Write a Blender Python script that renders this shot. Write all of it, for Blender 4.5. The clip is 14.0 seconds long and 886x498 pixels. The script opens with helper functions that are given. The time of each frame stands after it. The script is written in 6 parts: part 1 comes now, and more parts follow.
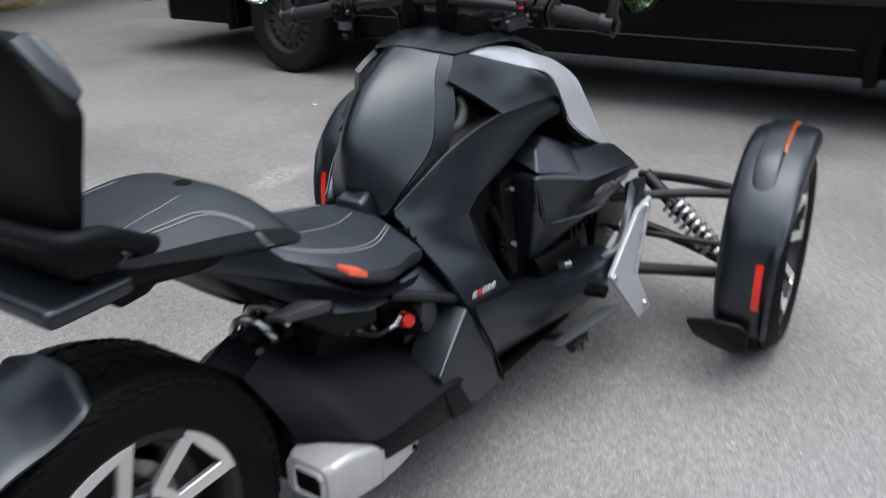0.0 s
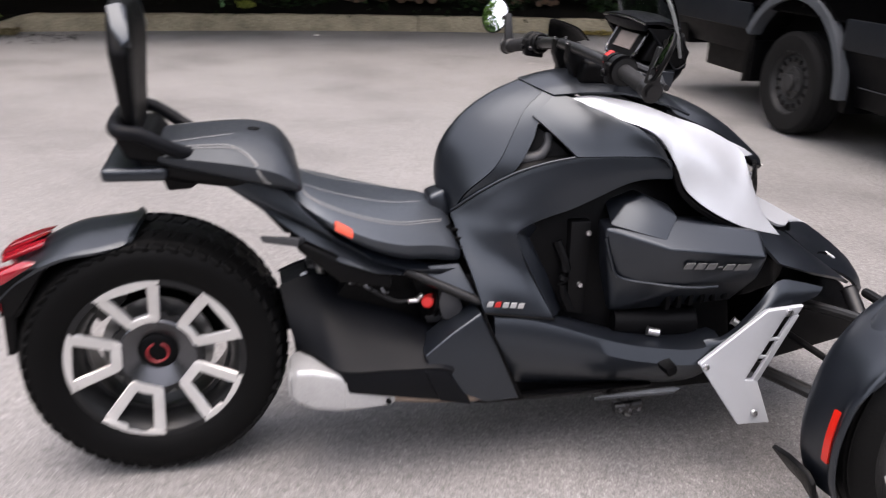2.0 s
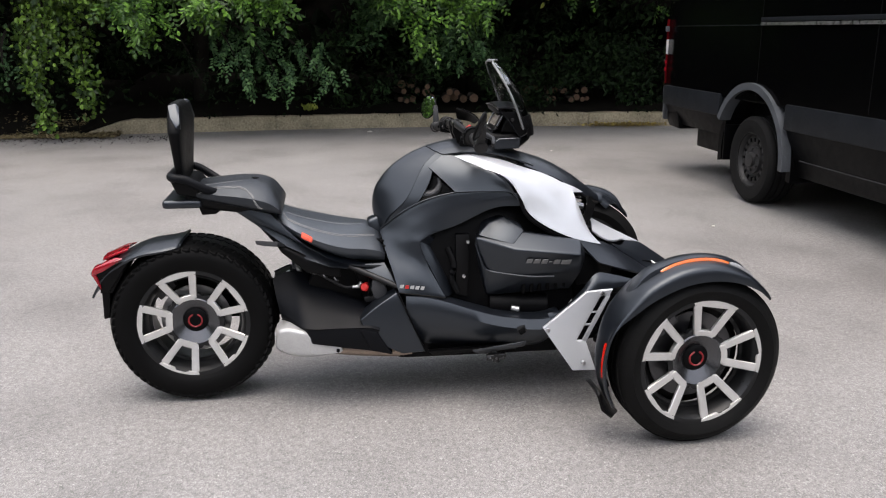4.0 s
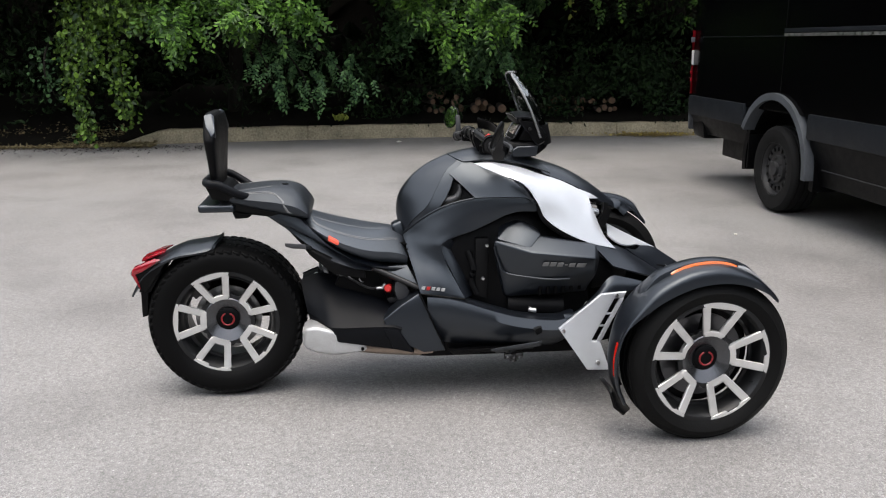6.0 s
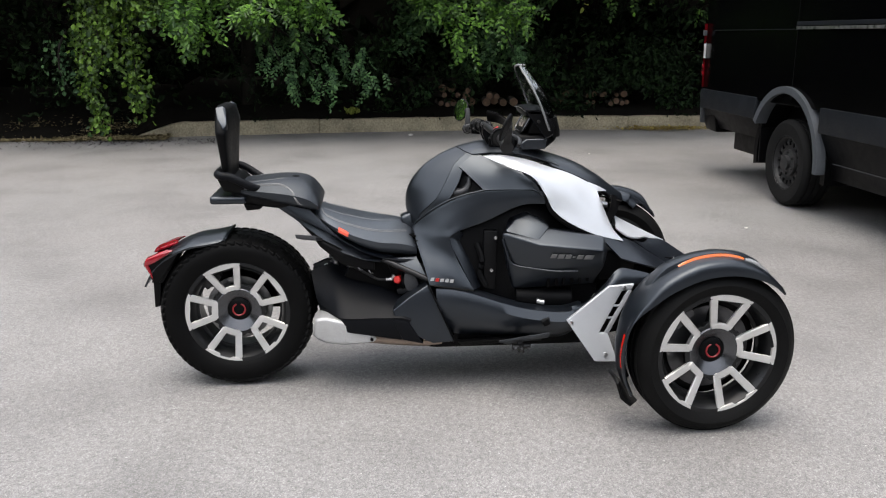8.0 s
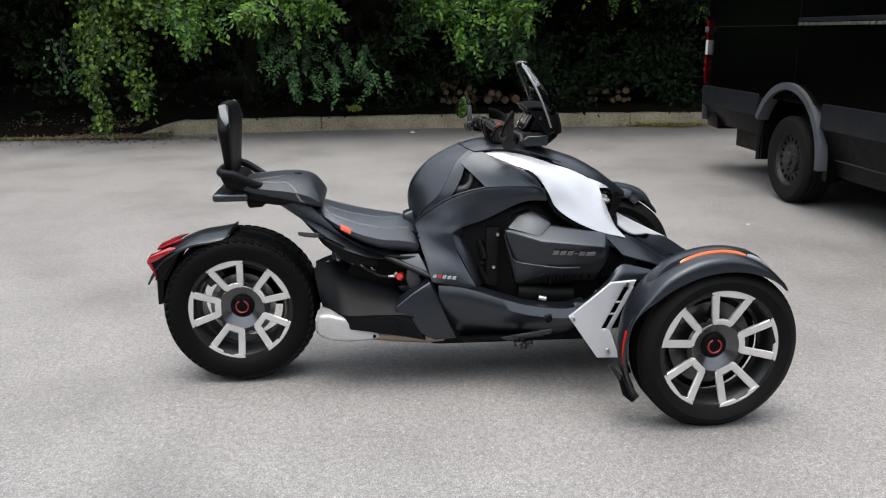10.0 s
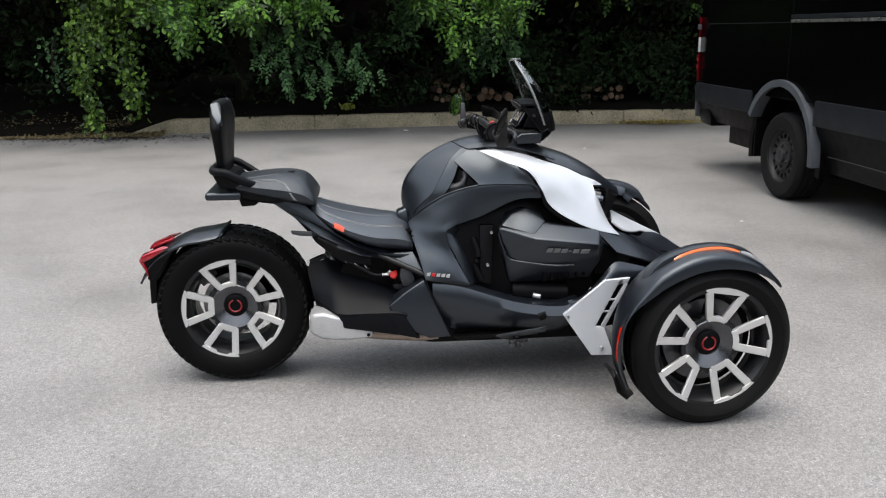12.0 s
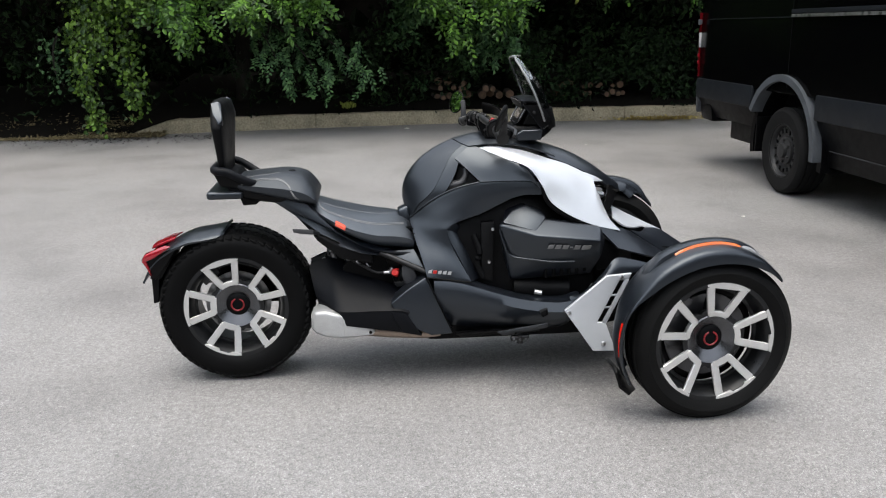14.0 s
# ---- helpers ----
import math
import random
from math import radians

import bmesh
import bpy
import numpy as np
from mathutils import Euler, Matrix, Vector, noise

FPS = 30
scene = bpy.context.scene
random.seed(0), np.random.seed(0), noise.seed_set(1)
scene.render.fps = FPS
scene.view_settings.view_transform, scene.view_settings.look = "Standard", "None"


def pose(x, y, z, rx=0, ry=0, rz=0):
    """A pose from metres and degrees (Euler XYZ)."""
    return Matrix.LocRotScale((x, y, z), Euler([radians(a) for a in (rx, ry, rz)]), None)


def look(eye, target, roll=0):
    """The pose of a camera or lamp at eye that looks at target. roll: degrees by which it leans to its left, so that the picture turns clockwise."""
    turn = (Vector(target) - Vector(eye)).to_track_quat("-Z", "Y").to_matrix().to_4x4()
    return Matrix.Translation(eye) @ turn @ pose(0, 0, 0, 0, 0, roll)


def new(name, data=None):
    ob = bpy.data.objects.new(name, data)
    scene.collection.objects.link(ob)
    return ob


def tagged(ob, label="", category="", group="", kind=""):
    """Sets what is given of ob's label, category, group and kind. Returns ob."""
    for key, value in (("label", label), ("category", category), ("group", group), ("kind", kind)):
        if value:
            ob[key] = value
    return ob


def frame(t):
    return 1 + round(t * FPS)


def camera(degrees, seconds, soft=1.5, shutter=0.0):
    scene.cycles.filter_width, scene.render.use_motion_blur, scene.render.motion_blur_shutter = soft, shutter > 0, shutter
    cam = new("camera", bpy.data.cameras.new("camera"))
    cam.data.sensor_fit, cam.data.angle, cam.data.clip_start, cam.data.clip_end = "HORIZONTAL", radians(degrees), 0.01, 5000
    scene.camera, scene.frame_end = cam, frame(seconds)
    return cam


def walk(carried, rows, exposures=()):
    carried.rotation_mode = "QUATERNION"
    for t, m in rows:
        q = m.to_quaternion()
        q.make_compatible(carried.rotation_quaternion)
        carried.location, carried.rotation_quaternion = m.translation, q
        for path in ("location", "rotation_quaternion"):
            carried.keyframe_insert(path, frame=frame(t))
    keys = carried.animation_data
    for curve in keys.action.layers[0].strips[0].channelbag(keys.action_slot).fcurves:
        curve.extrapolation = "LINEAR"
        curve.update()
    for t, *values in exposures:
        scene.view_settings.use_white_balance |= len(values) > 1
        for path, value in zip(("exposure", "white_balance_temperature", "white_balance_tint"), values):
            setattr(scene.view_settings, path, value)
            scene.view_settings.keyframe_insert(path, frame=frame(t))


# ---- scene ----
cam = camera(55.4, 14.0, soft=1.15, shutter=0.5)
PATH = [
    (0, (-0.567, -1.07, 1.253), (0.945, -0.041, 0.444), -2.0),
    (0.5, (-0.201, -1.169, 1.243), (1.105, 0.151, 0.499), -0.5),
    (1, (-0.008, -1.321, 1.229), (0.89, 0.325, 0.532), 0.2),
    (1.5, (0.116, -1.584, 1.28), (0.8, 0.161, 0.584), -0.9),
    (2, (0.234, -1.936, 1.263), (0.669, -0.119, 0.55), 2.1),
    (2.5, (0.266, -2.324, 1.3), (0.497, -0.443, 0.662), 1.5),
    (3, (0.409, -2.689, 1.313), (0.614, -0.79, 0.722), -0.9),
    (3.5, (0.493, -2.992, 1.34), (0.76, -1.081, 0.815), 0.1),
    (6, (0.533, -3.275, 1.357), (0.722, -1.342, 0.878), -0.2),
    (6.5, (0.532, -3.277, 1.361), (0.717, -1.346, 0.875), -0.2),
    (7, (0.537, -3.288, 1.357), (0.708, -1.355, 0.874), 0.1),
    (7.5, (0.54, -3.295, 1.354), (0.717, -1.362, 0.872), 0.1),
    (8, (0.541, -3.302, 1.356), (0.702, -1.371, 0.863), -0.2),
    (10.5, (0.54, -3.31, 1.355), (0.696, -1.379, 0.856), -0.4),
    (11, (0.539, -3.303, 1.351), (0.705, -1.372, 0.855), -0.2),
    (11.5, (0.538, -3.305, 1.354), (0.706, -1.376, 0.855), -0.4),
    (12, (0.541, -3.303, 1.353), (0.711, -1.375, 0.85), -0.5),
    (12.5, (0.546, -3.304, 1.349), (0.711, -1.376, 0.842), -0.7),
    (13, (0.547, -3.306, 1.349), (0.712, -1.377, 0.846), -0.9),
    (13.5, (0.547, -3.307, 1.352), (0.714, -1.378, 0.849), -0.9),
    (14, (0.545, -3.309, 1.352), (0.709, -1.381, 0.844), -1.0),
]
walk(cam, [(t, look(eye, target, roll)) for t, eye, target, roll in PATH],
     exposures=[(0.0, 2.12, 6850, 9), (0.5, 2.32, 6900, 9), (1.0, 2.5, 7200, 14), (1.5, 2.56, 7420, 18), (2.0, 2.55, 7400, 18), (2.5, 2.5, 7400, 17), (3.0, 2.4, 7520, 18), (3.5, 2.35, 7450, 15), (6.5, 2.35, 7300, 10), (14.0, 2.34, 7150, 8)])

from mathutils.bvhtree import BVHTree

# ---- world, sun and exposure ----
world = bpy.data.worlds.new("overcast_sky")
scene.world = world
world.use_nodes = True
wn, wl = world.node_tree.nodes, world.node_tree.links
bg = wn["Background"]
sky = wn.new("ShaderNodeTexSky")
sky.sky_type, sky.sun_disc = "NISHITA", False
SUN_UP, SUN_TURN = radians(78), radians(215)
sky.sun_elevation, sky.sun_rotation = SUN_UP, SUN_TURN
sky.air_density, sky.dust_density, sky.ozone_density = 1.0, 1.5, 1.0
pale = wn.new("ShaderNodeHueSaturation")
pale.inputs["Saturation"].default_value = 0.5
wl.new(sky.outputs[0], pale.inputs["Color"])
wl.new(pale.outputs[0], bg.inputs["Color"])
bg.inputs["Strength"].default_value = 0.116
sun_data = bpy.data.lights.new("sun", "SUN")
sun_data.energy, sun_data.angle, sun_data.color = 0.7, radians(60), (0.93, 0.96, 1.0)
sun = new("sun", sun_data)
sun.matrix_world = look((0, 0, 0), (-math.sin(SUN_TURN) * math.cos(SUN_UP), -math.cos(SUN_TURN) * math.cos(SUN_UP), -math.sin(SUN_UP)))
sun.location = (0, 0, 12)


# ---- mesh helpers ----
def part(name, bm, mat, parent=None, label="", angle=35):
    """One mesh object in world coordinates, under a thing or a part."""
    me = bpy.data.meshes.new(name)
    bmesh.ops.recalc_face_normals(bm, faces=bm.faces)
    bm.to_mesh(me)
    bm.free()
    me.shade_smooth()
    me.set_sharp_from_angle(angle=radians(angle))
    me.materials.append(mat)
    ob = new(name, me)
    if parent:
        ob.parent = parent
        if parent.type == "EMPTY":
            ob.matrix_parent_inverse = parent.matrix_basis.inverted()
    if label:
        ob["label"] = label
    return ob


def thing(name, at, label, category, group="", kind=""):
    ob = new(name)
    ob.location = at
    ob.empty_display_size = 0.1
    return tagged(ob, label, category, group, kind)


def soften(bm, width, seg=2, least=0.5):
    if width <= 0:
        return bm
    bm.normal_update()
    sharp = [e for e in bm.edges if len(e.link_faces) == 2 and e.calc_face_angle(0) > least]
    bmesh.ops.bevel(bm, geom=sharp, offset=width, segments=seg, profile=0.6, affect="EDGES", clamp_overlap=True)
    return bm


def hull(pts, bevel=0.005, seg=2, least=0.3):
    bm = bmesh.new()
    for p in pts:
        bm.verts.new(p)
    out = bmesh.ops.convex_hull(bm, input=bm.verts)
    bmesh.ops.delete(bm, geom=[v for v in bm.verts if not v.link_faces], context="VERTS")
    bmesh.ops.dissolve_limit(bm, angle_limit=0.03, verts=bm.verts, edges=bm.edges)
    return soften(bm, bevel, seg, least)


def block(size, at=(0, 0, 0), bevel=0.004, turn=None, seg=2):
    bm = bmesh.new()
    bmesh.ops.create_cube(bm, size=1)
    bmesh.ops.scale(bm, vec=size, verts=bm.verts)
    soften(bm, bevel, seg)
    m = Matrix.Translation(at) @ (turn if turn else Matrix())
    bmesh.ops.transform(bm, matrix=m, verts=bm.verts)
    return bm


def plate(outline, depth, bevel=0.003, seg=2):
    """A panel with this outline, of the thickness and direction of depth."""
    bm = bmesh.new()
    face = bm.faces.new([bm.verts.new(p) for p in outline])
    bmesh.ops.triangulate(bm, faces=[face], ngon_method="EAR_CLIP")
    got = bmesh.ops.extrude_face_region(bm, geom=list(bm.faces))
    bmesh.ops.translate(bm, vec=depth, verts=[v for v in got["geom"] if isinstance(v, bmesh.types.BMVert)])
    bmesh.ops.recalc_face_normals(bm, faces=bm.faces)
    return soften(bm, bevel, seg, 0.7)


def curve_pts(pts, n=6, closed=False):
    """A smooth line through the points."""
    p = [Vector(q) for q in pts]
    k, out = len(p), []
    for i in range(k if closed else k - 1):
        a, b, c, d = (p[(i - 1) % k] if closed or i else p[0] * 2 - p[1]), p[i], p[(i + 1) % k], (p[(i + 2) % k] if closed or i + 2 < k else p[-1] * 2 - p[-2])
        for j in range(n):
            t = j / n
            out.append(0.5 * (2 * b + (c - a) * t + (2 * a - 5 * b + 4 * c - d) * t * t + (3 * b - a - 3 * c + d) * t ** 3))
    if not closed:
        out.append(p[-1])
    return out


def sheet(rows, thick=0.004, n=5):
    """A smooth panel through rows of points, with thickness."""
    rows = [curve_pts(r, n) for r in rows]
    cols = [curve_pts(c, n) for c in zip(*rows)]
    g = [list(r) for r in zip(*cols)]
    h, w = len(g), len(g[0])
    bm = bmesh.new()
    v = [[bm.verts.new(p) for p in r] for r in g]
    for i in range(h - 1):
        for j in range(w - 1):
            bm.faces.new((v[i][j], v[i][j + 1], v[i + 1][j + 1], v[i + 1][j]))
    bm.normal_update()
    w2 = [[bm.verts.new(a.co - a.normal * thick) for a in r] for r in v]
    for i in range(h - 1):
        for j in range(w - 1):
            bm.faces.new((w2[i][j], w2[i + 1][j], w2[i + 1][j + 1], w2[i][j + 1]))
    rim = [(i, 0) for i in range(h)] + [(h - 1, j) for j in range(1, w)] + [(i, w - 1) for i in range(h - 2, -1, -1)] + [(0, j) for j in range(w - 2, 0, -1)]
    for (a, b), (c, d) in zip(rim, rim[1:] + rim[:1]):
        bm.faces.new((v[a][b], v[c][d], w2[c][d], w2[a][b]))
    return bm


def loft(rings, closed_ends=True):
    bm = bmesh.new()
    v = [[bm.verts.new(p) for p in r] for r in rings]
    k = len(v[0])
    for a, b in zip(v, v[1:]):
        for j in range(k):
            bm.faces.new((a[j], a[(j + 1) % k], b[(j + 1) % k], b[j]))
    if closed_ends:
        bm.faces.new(v[0])
        bm.faces.new(v[-1])
    return bm


def cushion(stations, n=32, power=3.0, smooth=4):
    """A padded body along x: stations of x, low z, high z, half width, and how far its upper corners are drawn in."""
    st = [Vector((s[0], s[1], s[2])) for s in stations]
    wd = [Vector((s[3], s[4], 0)) for s in stations]
    rings = []
    for a, b in zip(curve_pts(st, smooth), curve_pts(wd, smooth)):
        zc, hz, ring = (a.y + a.z) / 2, (a.z - a.y) / 2, []
        for i in range(n):
            t = 2 * math.pi * i / n
            c, s = math.cos(t), math.sin(t)
            y = math.copysign(abs(c) ** (2 / power), c)
            z = math.copysign(abs(s) ** (2 / power), s)
            ring.append((a.x, y * b.x * (1 - b.y * max(z, 0)), zc + z * hz))
        rings.append(ring)
    return loft(rings)


def lathe(profile, centre, n=64, axis="y", closed=True):
    """A turned shape: profile of (radius, place along the axis)."""
    bm = bmesh.new()
    rings = []
    for r, a in profile:
        ring = []
        for i in range(n):
            t = 2 * math.pi * i / n
            p = {"y": (r * math.sin(t), a, r * math.cos(t)), "x": (a, r * math.sin(t), r * math.cos(t)), "z": (r * math.sin(t), r * math.cos(t), a)}[axis]
            ring.append(bm.verts.new(Vector(p) + Vector(centre)))
        rings.append(ring)
    pairs = list(zip(rings, rings[1:] + rings[:1])) if closed else list(zip(rings, rings[1:]))
    for a, b in pairs:
        for i in range(n):
            bm.faces.new((a[i], a[(i + 1) % n], b[(i + 1) % n], b[i]))
    if not closed:
        for ring, (r, _) in ((rings[0], profile[0]), (rings[-1], profile[-1])):
            if r > 0.0005:
                bm.faces.new(ring)
    bmesh.ops.remove_doubles(bm, verts=bm.verts, dist=0.00005)
    return bm


def tube(pts, r, n=10, smooth=5, closed=False):
    line = curve_pts(pts, smooth, closed) if smooth > 1 else [Vector(p) for p in pts]
    radii = r if isinstance(r, (list, tuple)) else None
    up, rings = Vector((0.13, 0.21, 0.97)), []
    k = len(line)
    for i, p in enumerate(line):
        d = (line[(i + 1) % k] - line[i - 1]) if closed else (line[min(i + 1, k - 1)] - line[max(i - 1, 0)])
        d.normalize()
        a = d.cross(up)
        if a.length < 0.1:
            a = d.cross(Vector((1, 0, 0)))
        a.normalize()
        b = d.cross(a)
        rr = radii[0] + (radii[1] - radii[0]) * i / (k - 1) if radii else r
        rings.append([p + rr * (math.cos(2 * math.pi * j / n) * a + math.sin(2 * math.pi * j / n) * b) for j in range(n)])
    if closed:
        rings.append(rings[0])
    bm = loft(rings, not closed)
    bmesh.ops.remove_doubles(bm, verts=bm.verts, dist=0.00002)
    return bm


def rod(a, b, r, n=14):
    bm = tube([a, b], r, n, 1)
    return soften(bm, min(0.003, r * 0.25), 1, 0.9)


def join(*bms):
    out = bmesh.new()
    for b in bms:
        me = bpy.data.meshes.new("tmp")
        b.to_mesh(me)
        b.free()
        out.from_mesh(me)
        bpy.data.meshes.remove(me)
    return out


def flip(pts):
    """The same points on the other side of the middle plane."""
    return [(p[0], -p[1], p[2]) for p in pts]


# ---- materials ----
def material(name, colour, rough=0.5, metal=0.0, vary=0.12, scale=6.0, grain=0.0, grain_scale=900.0, rough_vary=0.1, coat=0.0, spec=0.5, dust=0.0):
    """A surface with uneven tone at two scales, uneven gloss, fine relief, and dust on faces that look up."""
    m = bpy.data.materials.new(name)
    m.use_nodes = True
    n, l = m.node_tree.nodes, m.node_tree.links
    b = n["Principled BSDF"]
    b.inputs["Metallic"].default_value, b.inputs["Coat Weight"].default_value = metal, coat
    b.inputs["Specular IOR Level"].default_value = spec
    co = n.new("ShaderNodeTexCoord")
    big, small = n.new("ShaderNodeTexNoise"), n.new("ShaderNodeTexNoise")
    big.inputs["Scale"].default_value, big.inputs["Detail"].default_value = scale, 5
    small.inputs["Scale"].default_value, small.inputs["Detail"].default_value = scale * 14, 3
    for q in (big, small):
        l.new(co.outputs["Object"], q.inputs["Vector"])
    add = n.new("ShaderNodeMath")
    add.operation = "ADD"
    l.new(big.outputs["Fac"], add.inputs[0])
    l.new(small.outputs["Fac"], add.inputs[1])
    tone = n.new("ShaderNodeMapRange")
    tone.inputs["From Min"].default_value, tone.inputs["From Max"].default_value = 0.6, 1.4
    tone.inputs["To Min"].default_value, tone.inputs["To Max"].default_value = 1 - vary, 1 + vary
    l.new(add.outputs[0], tone.inputs["Value"])
    mix = n.new("ShaderNodeVectorMath")
    mix.operation = "SCALE"
    mix.inputs[0].default_value = colour
    l.new(tone.outputs[0], mix.inputs["Scale"])
    col = mix.outputs[0]
    if dust:
        geo, sep, mr = n.new("ShaderNodeNewGeometry"), n.new("ShaderNodeSeparateXYZ"), n.new("ShaderNodeMapRange")
        l.new(geo.outputs["Normal"], sep.inputs[0])
        l.new(sep.outputs["Z"], mr.inputs["Value"])
        mr.inputs["From Min"].default_value, mr.inputs["To Max"].default_value = 0.2, dust
        mm = n.new("ShaderNodeMath")
        mm.operation = "MULTIPLY"
        l.new(mr.outputs[0], mm.inputs[0])
        l.new(big.outputs["Fac"], mm.inputs[1])
        dm = n.new("ShaderNodeMix")
        dm.data_type = "RGBA"
        l.new(mm.outputs[0], dm.inputs["Factor"])
        l.new(col, dm.inputs["A"])
        dm.inputs["B"].default_value = (0.25, 0.24, 0.22, 1)
        col = dm.outputs["Result"]
    l.new(col, b.inputs["Base Color"])
    rr = n.new("ShaderNodeMapRange")
    rr.inputs["From Min"].default_value, rr.inputs["From Max"].default_value = 0.6, 1.4
    rr.inputs["To Min"].default_value, rr.inputs["To Max"].default_value = max(rough - rough_vary, 0.02), min(rough + rough_vary, 1)
    l.new(add.outputs[0], rr.inputs["Value"])
    l.new(rr.outputs[0], b.inputs["Roughness"])
    if grain:
        gr, bu = n.new("ShaderNodeTexNoise"), n.new("ShaderNodeBump")
        gr.inputs["Scale"].default_value, gr.inputs["Detail"].default_value = grain_scale, 2
        l.new(co.outputs["Object"], gr.inputs["Vector"])
        l.new(gr.outputs["Fac"], bu.inputs["Height"])
        bu.inputs["Strength"].default_value, bu.inputs["Distance"].default_value = grain, 0.001
        l.new(bu.outputs[0], b.inputs["Normal"])
    return m


def clear(name, colour, rough=0.02, weight=1.0, ior=1.45):
    m = bpy.data.materials.new(name)
    m.use_nodes = True
    b = m.node_tree.nodes["Principled BSDF"]
    b.inputs["Base Color"].default_value = (*colour, 1)
    b.inputs["Roughness"].default_value, b.inputs["IOR"].default_value = rough, ior
    b.inputs["Transmission Weight"].default_value = weight
    return m


def leaf_material(name, dark, light, rough=0.5, spec=0.4):
    m = bpy.data.materials.new(name)
    m.use_nodes = True
    n, l = m.node_tree.nodes, m.node_tree.links
    b = n["Principled BSDF"]
    geo, ramp = n.new("ShaderNodeNewGeometry"), n.new("ShaderNodeValToRGB")
    ramp.color_ramp.elements[0].color, ramp.color_ramp.elements[1].color = (*dark, 1), (*light, 1)
    # most leaves stay dark: light-and-shade contrast is put into their random tone
    half = ramp.color_ramp.elements.new(0.62)
    half.color = (*[d + (b - d) * 0.36 for d, b in zip(dark, light)], 1)
    l.new(geo.outputs["Random Per Island"], ramp.inputs[0])
    l.new(ramp.outputs[0], b.inputs["Base Color"])
    b.inputs["Roughness"].default_value, b.inputs["Specular IOR Level"].default_value = rough, spec
    tr, ad = n.new("ShaderNodeBsdfTranslucent"), n.new("ShaderNodeMixShader")
    l.new(ramp.outputs[0], tr.inputs["Color"])
    ad.inputs[0].default_value = 0.25
    l.new(b.outputs[0], ad.inputs[1])
    l.new(tr.outputs[0], ad.inputs[2])
    l.new(ad.outputs[0], n["Material Output"].inputs["Surface"])
    return m


def asphalt_material():
    """Worn grey asphalt: fine stones, pale and dark grit, broad stains, and a few dark seams."""
    m = bpy.data.materials.new("worn_asphalt")
    m.use_nodes = True
    n, l = m.node_tree.nodes, m.node_tree.links
    b = n["Principled BSDF"]
    co = n.new("ShaderNodeTexCoord")

    def tex(kind, scale, detail=4):
        q = n.new(kind)
        q.inputs["Scale"].default_value = scale
        if kind == "ShaderNodeTexNoise":
            q.inputs["Detail"].default_value = detail
        l.new(co.outputs["Object"], q.inputs["Vector"])
        return q

    def ramp(src, *stops):
        r = n.new("ShaderNodeValToRGB")
        while len(r.color_ramp.elements) < len(stops):
            r.color_ramp.elements.new(0.5)
        for e, (p, v) in zip(r.color_ramp.elements, stops):
            e.position, e.color = p, (*(v if isinstance(v, tuple) else (v, v, v)), 1)
        l.new(src, r.inputs[0])
        return r.outputs[0]

    def mult(a, c, kind="MULTIPLY"):
        x = n.new("ShaderNodeMix")
        x.data_type, x.blend_type = "RGBA", kind
        x.inputs["Factor"].default_value = 1
        l.new(a, x.inputs["A"])
        l.new(c, x.inputs["B"])
        return x.outputs["Result"]

    stones = tex("ShaderNodeTexVoronoi", 175)
    fine, mid, broad, huge = tex("ShaderNodeTexNoise", 280, 3), tex("ShaderNodeTexNoise", 45, 4), tex("ShaderNodeTexNoise", 1.3, 6), tex("ShaderNodeTexNoise", 0.28, 3)
    base = ramp(stones.outputs["Color"], (0.0, (0.105, 0.103, 0.1)), (0.28, (0.172, 0.168, 0.165)), (0.7, (0.23, 0.225, 0.22)), (0.92, (0.28, 0.274, 0.267)), (1.0, (0.4, 0.392, 0.382)))
    gaps = ramp(stones.outputs["Distance"], (0.0, 0.97), (0.75, 0.73))
    c = mult(base, gaps)
    c = mult(c, ramp(fine.outputs["Fac"], (0.36, 0.66), (0.5, 0.98), (0.64, 1.34)))
    c = mult(c, ramp(mid.outputs["Fac"], (0.3, 0.8), (0.5, (1.0, 0.99, 0.99)), (0.7, 1.14)))
    c = mult(c, ramp(broad.outputs["Fac"], (0.3, 0.72), (0.5, 0.98), (0.75, 1.16)))
    c = mult(c, ramp(huge.outputs["Fac"], (0.35, (0.95, 0.925, 0.92)), (0.65, (1.06, 1.06, 1.065))))
    # old cracks: thin wandering lines, open in places only
    bend = n.new("ShaderNodeVectorMath")
    bend.operation = "MULTIPLY_ADD"
    wander = tex("ShaderNodeTexNoise", 1.7, 6)
    l.new(wander.outputs["Color"], bend.inputs[0])
    bend.inputs[1].default_value = (0.9, 0.9, 0)
    l.new(co.outputs["Object"], bend.inputs[2])
    crack = n.new("ShaderNodeTexVoronoi")
    crack.feature = "DISTANCE_TO_EDGE"
    crack.inputs["Scale"].default_value = 0.33
    l.new(bend.outputs[0], crack.inputs["Vector"])
    c = mult(c, mult(ramp(crack.outputs["Distance"], (0.0, 0.86), (0.003, 0.92), (0.008, 1.0)), ramp(huge.outputs["Fac"], (0.42, 0.8), (0.5, 1.0)), "LIGHTEN"))
    # a pale powdery stain near the far wheel
    spot, size, edge = n.new("ShaderNodeVectorMath"), n.new("ShaderNodeVectorMath"), n.new("ShaderNodeVectorMath")
    spot.operation, size.operation, edge.operation = "SUBTRACT", "MULTIPLY", "LENGTH"
    l.new(bend.outputs[0], spot.inputs[0])
    spot.inputs[1].default_value = (2.08 + 0.45, 1.66 + 0.45, 0)
    l.new(spot.outputs[0], size.inputs[0])
    size.inputs[1].default_value = (3.6, 4.8, 0)
    l.new(size.outputs[0], edge.inputs[0])
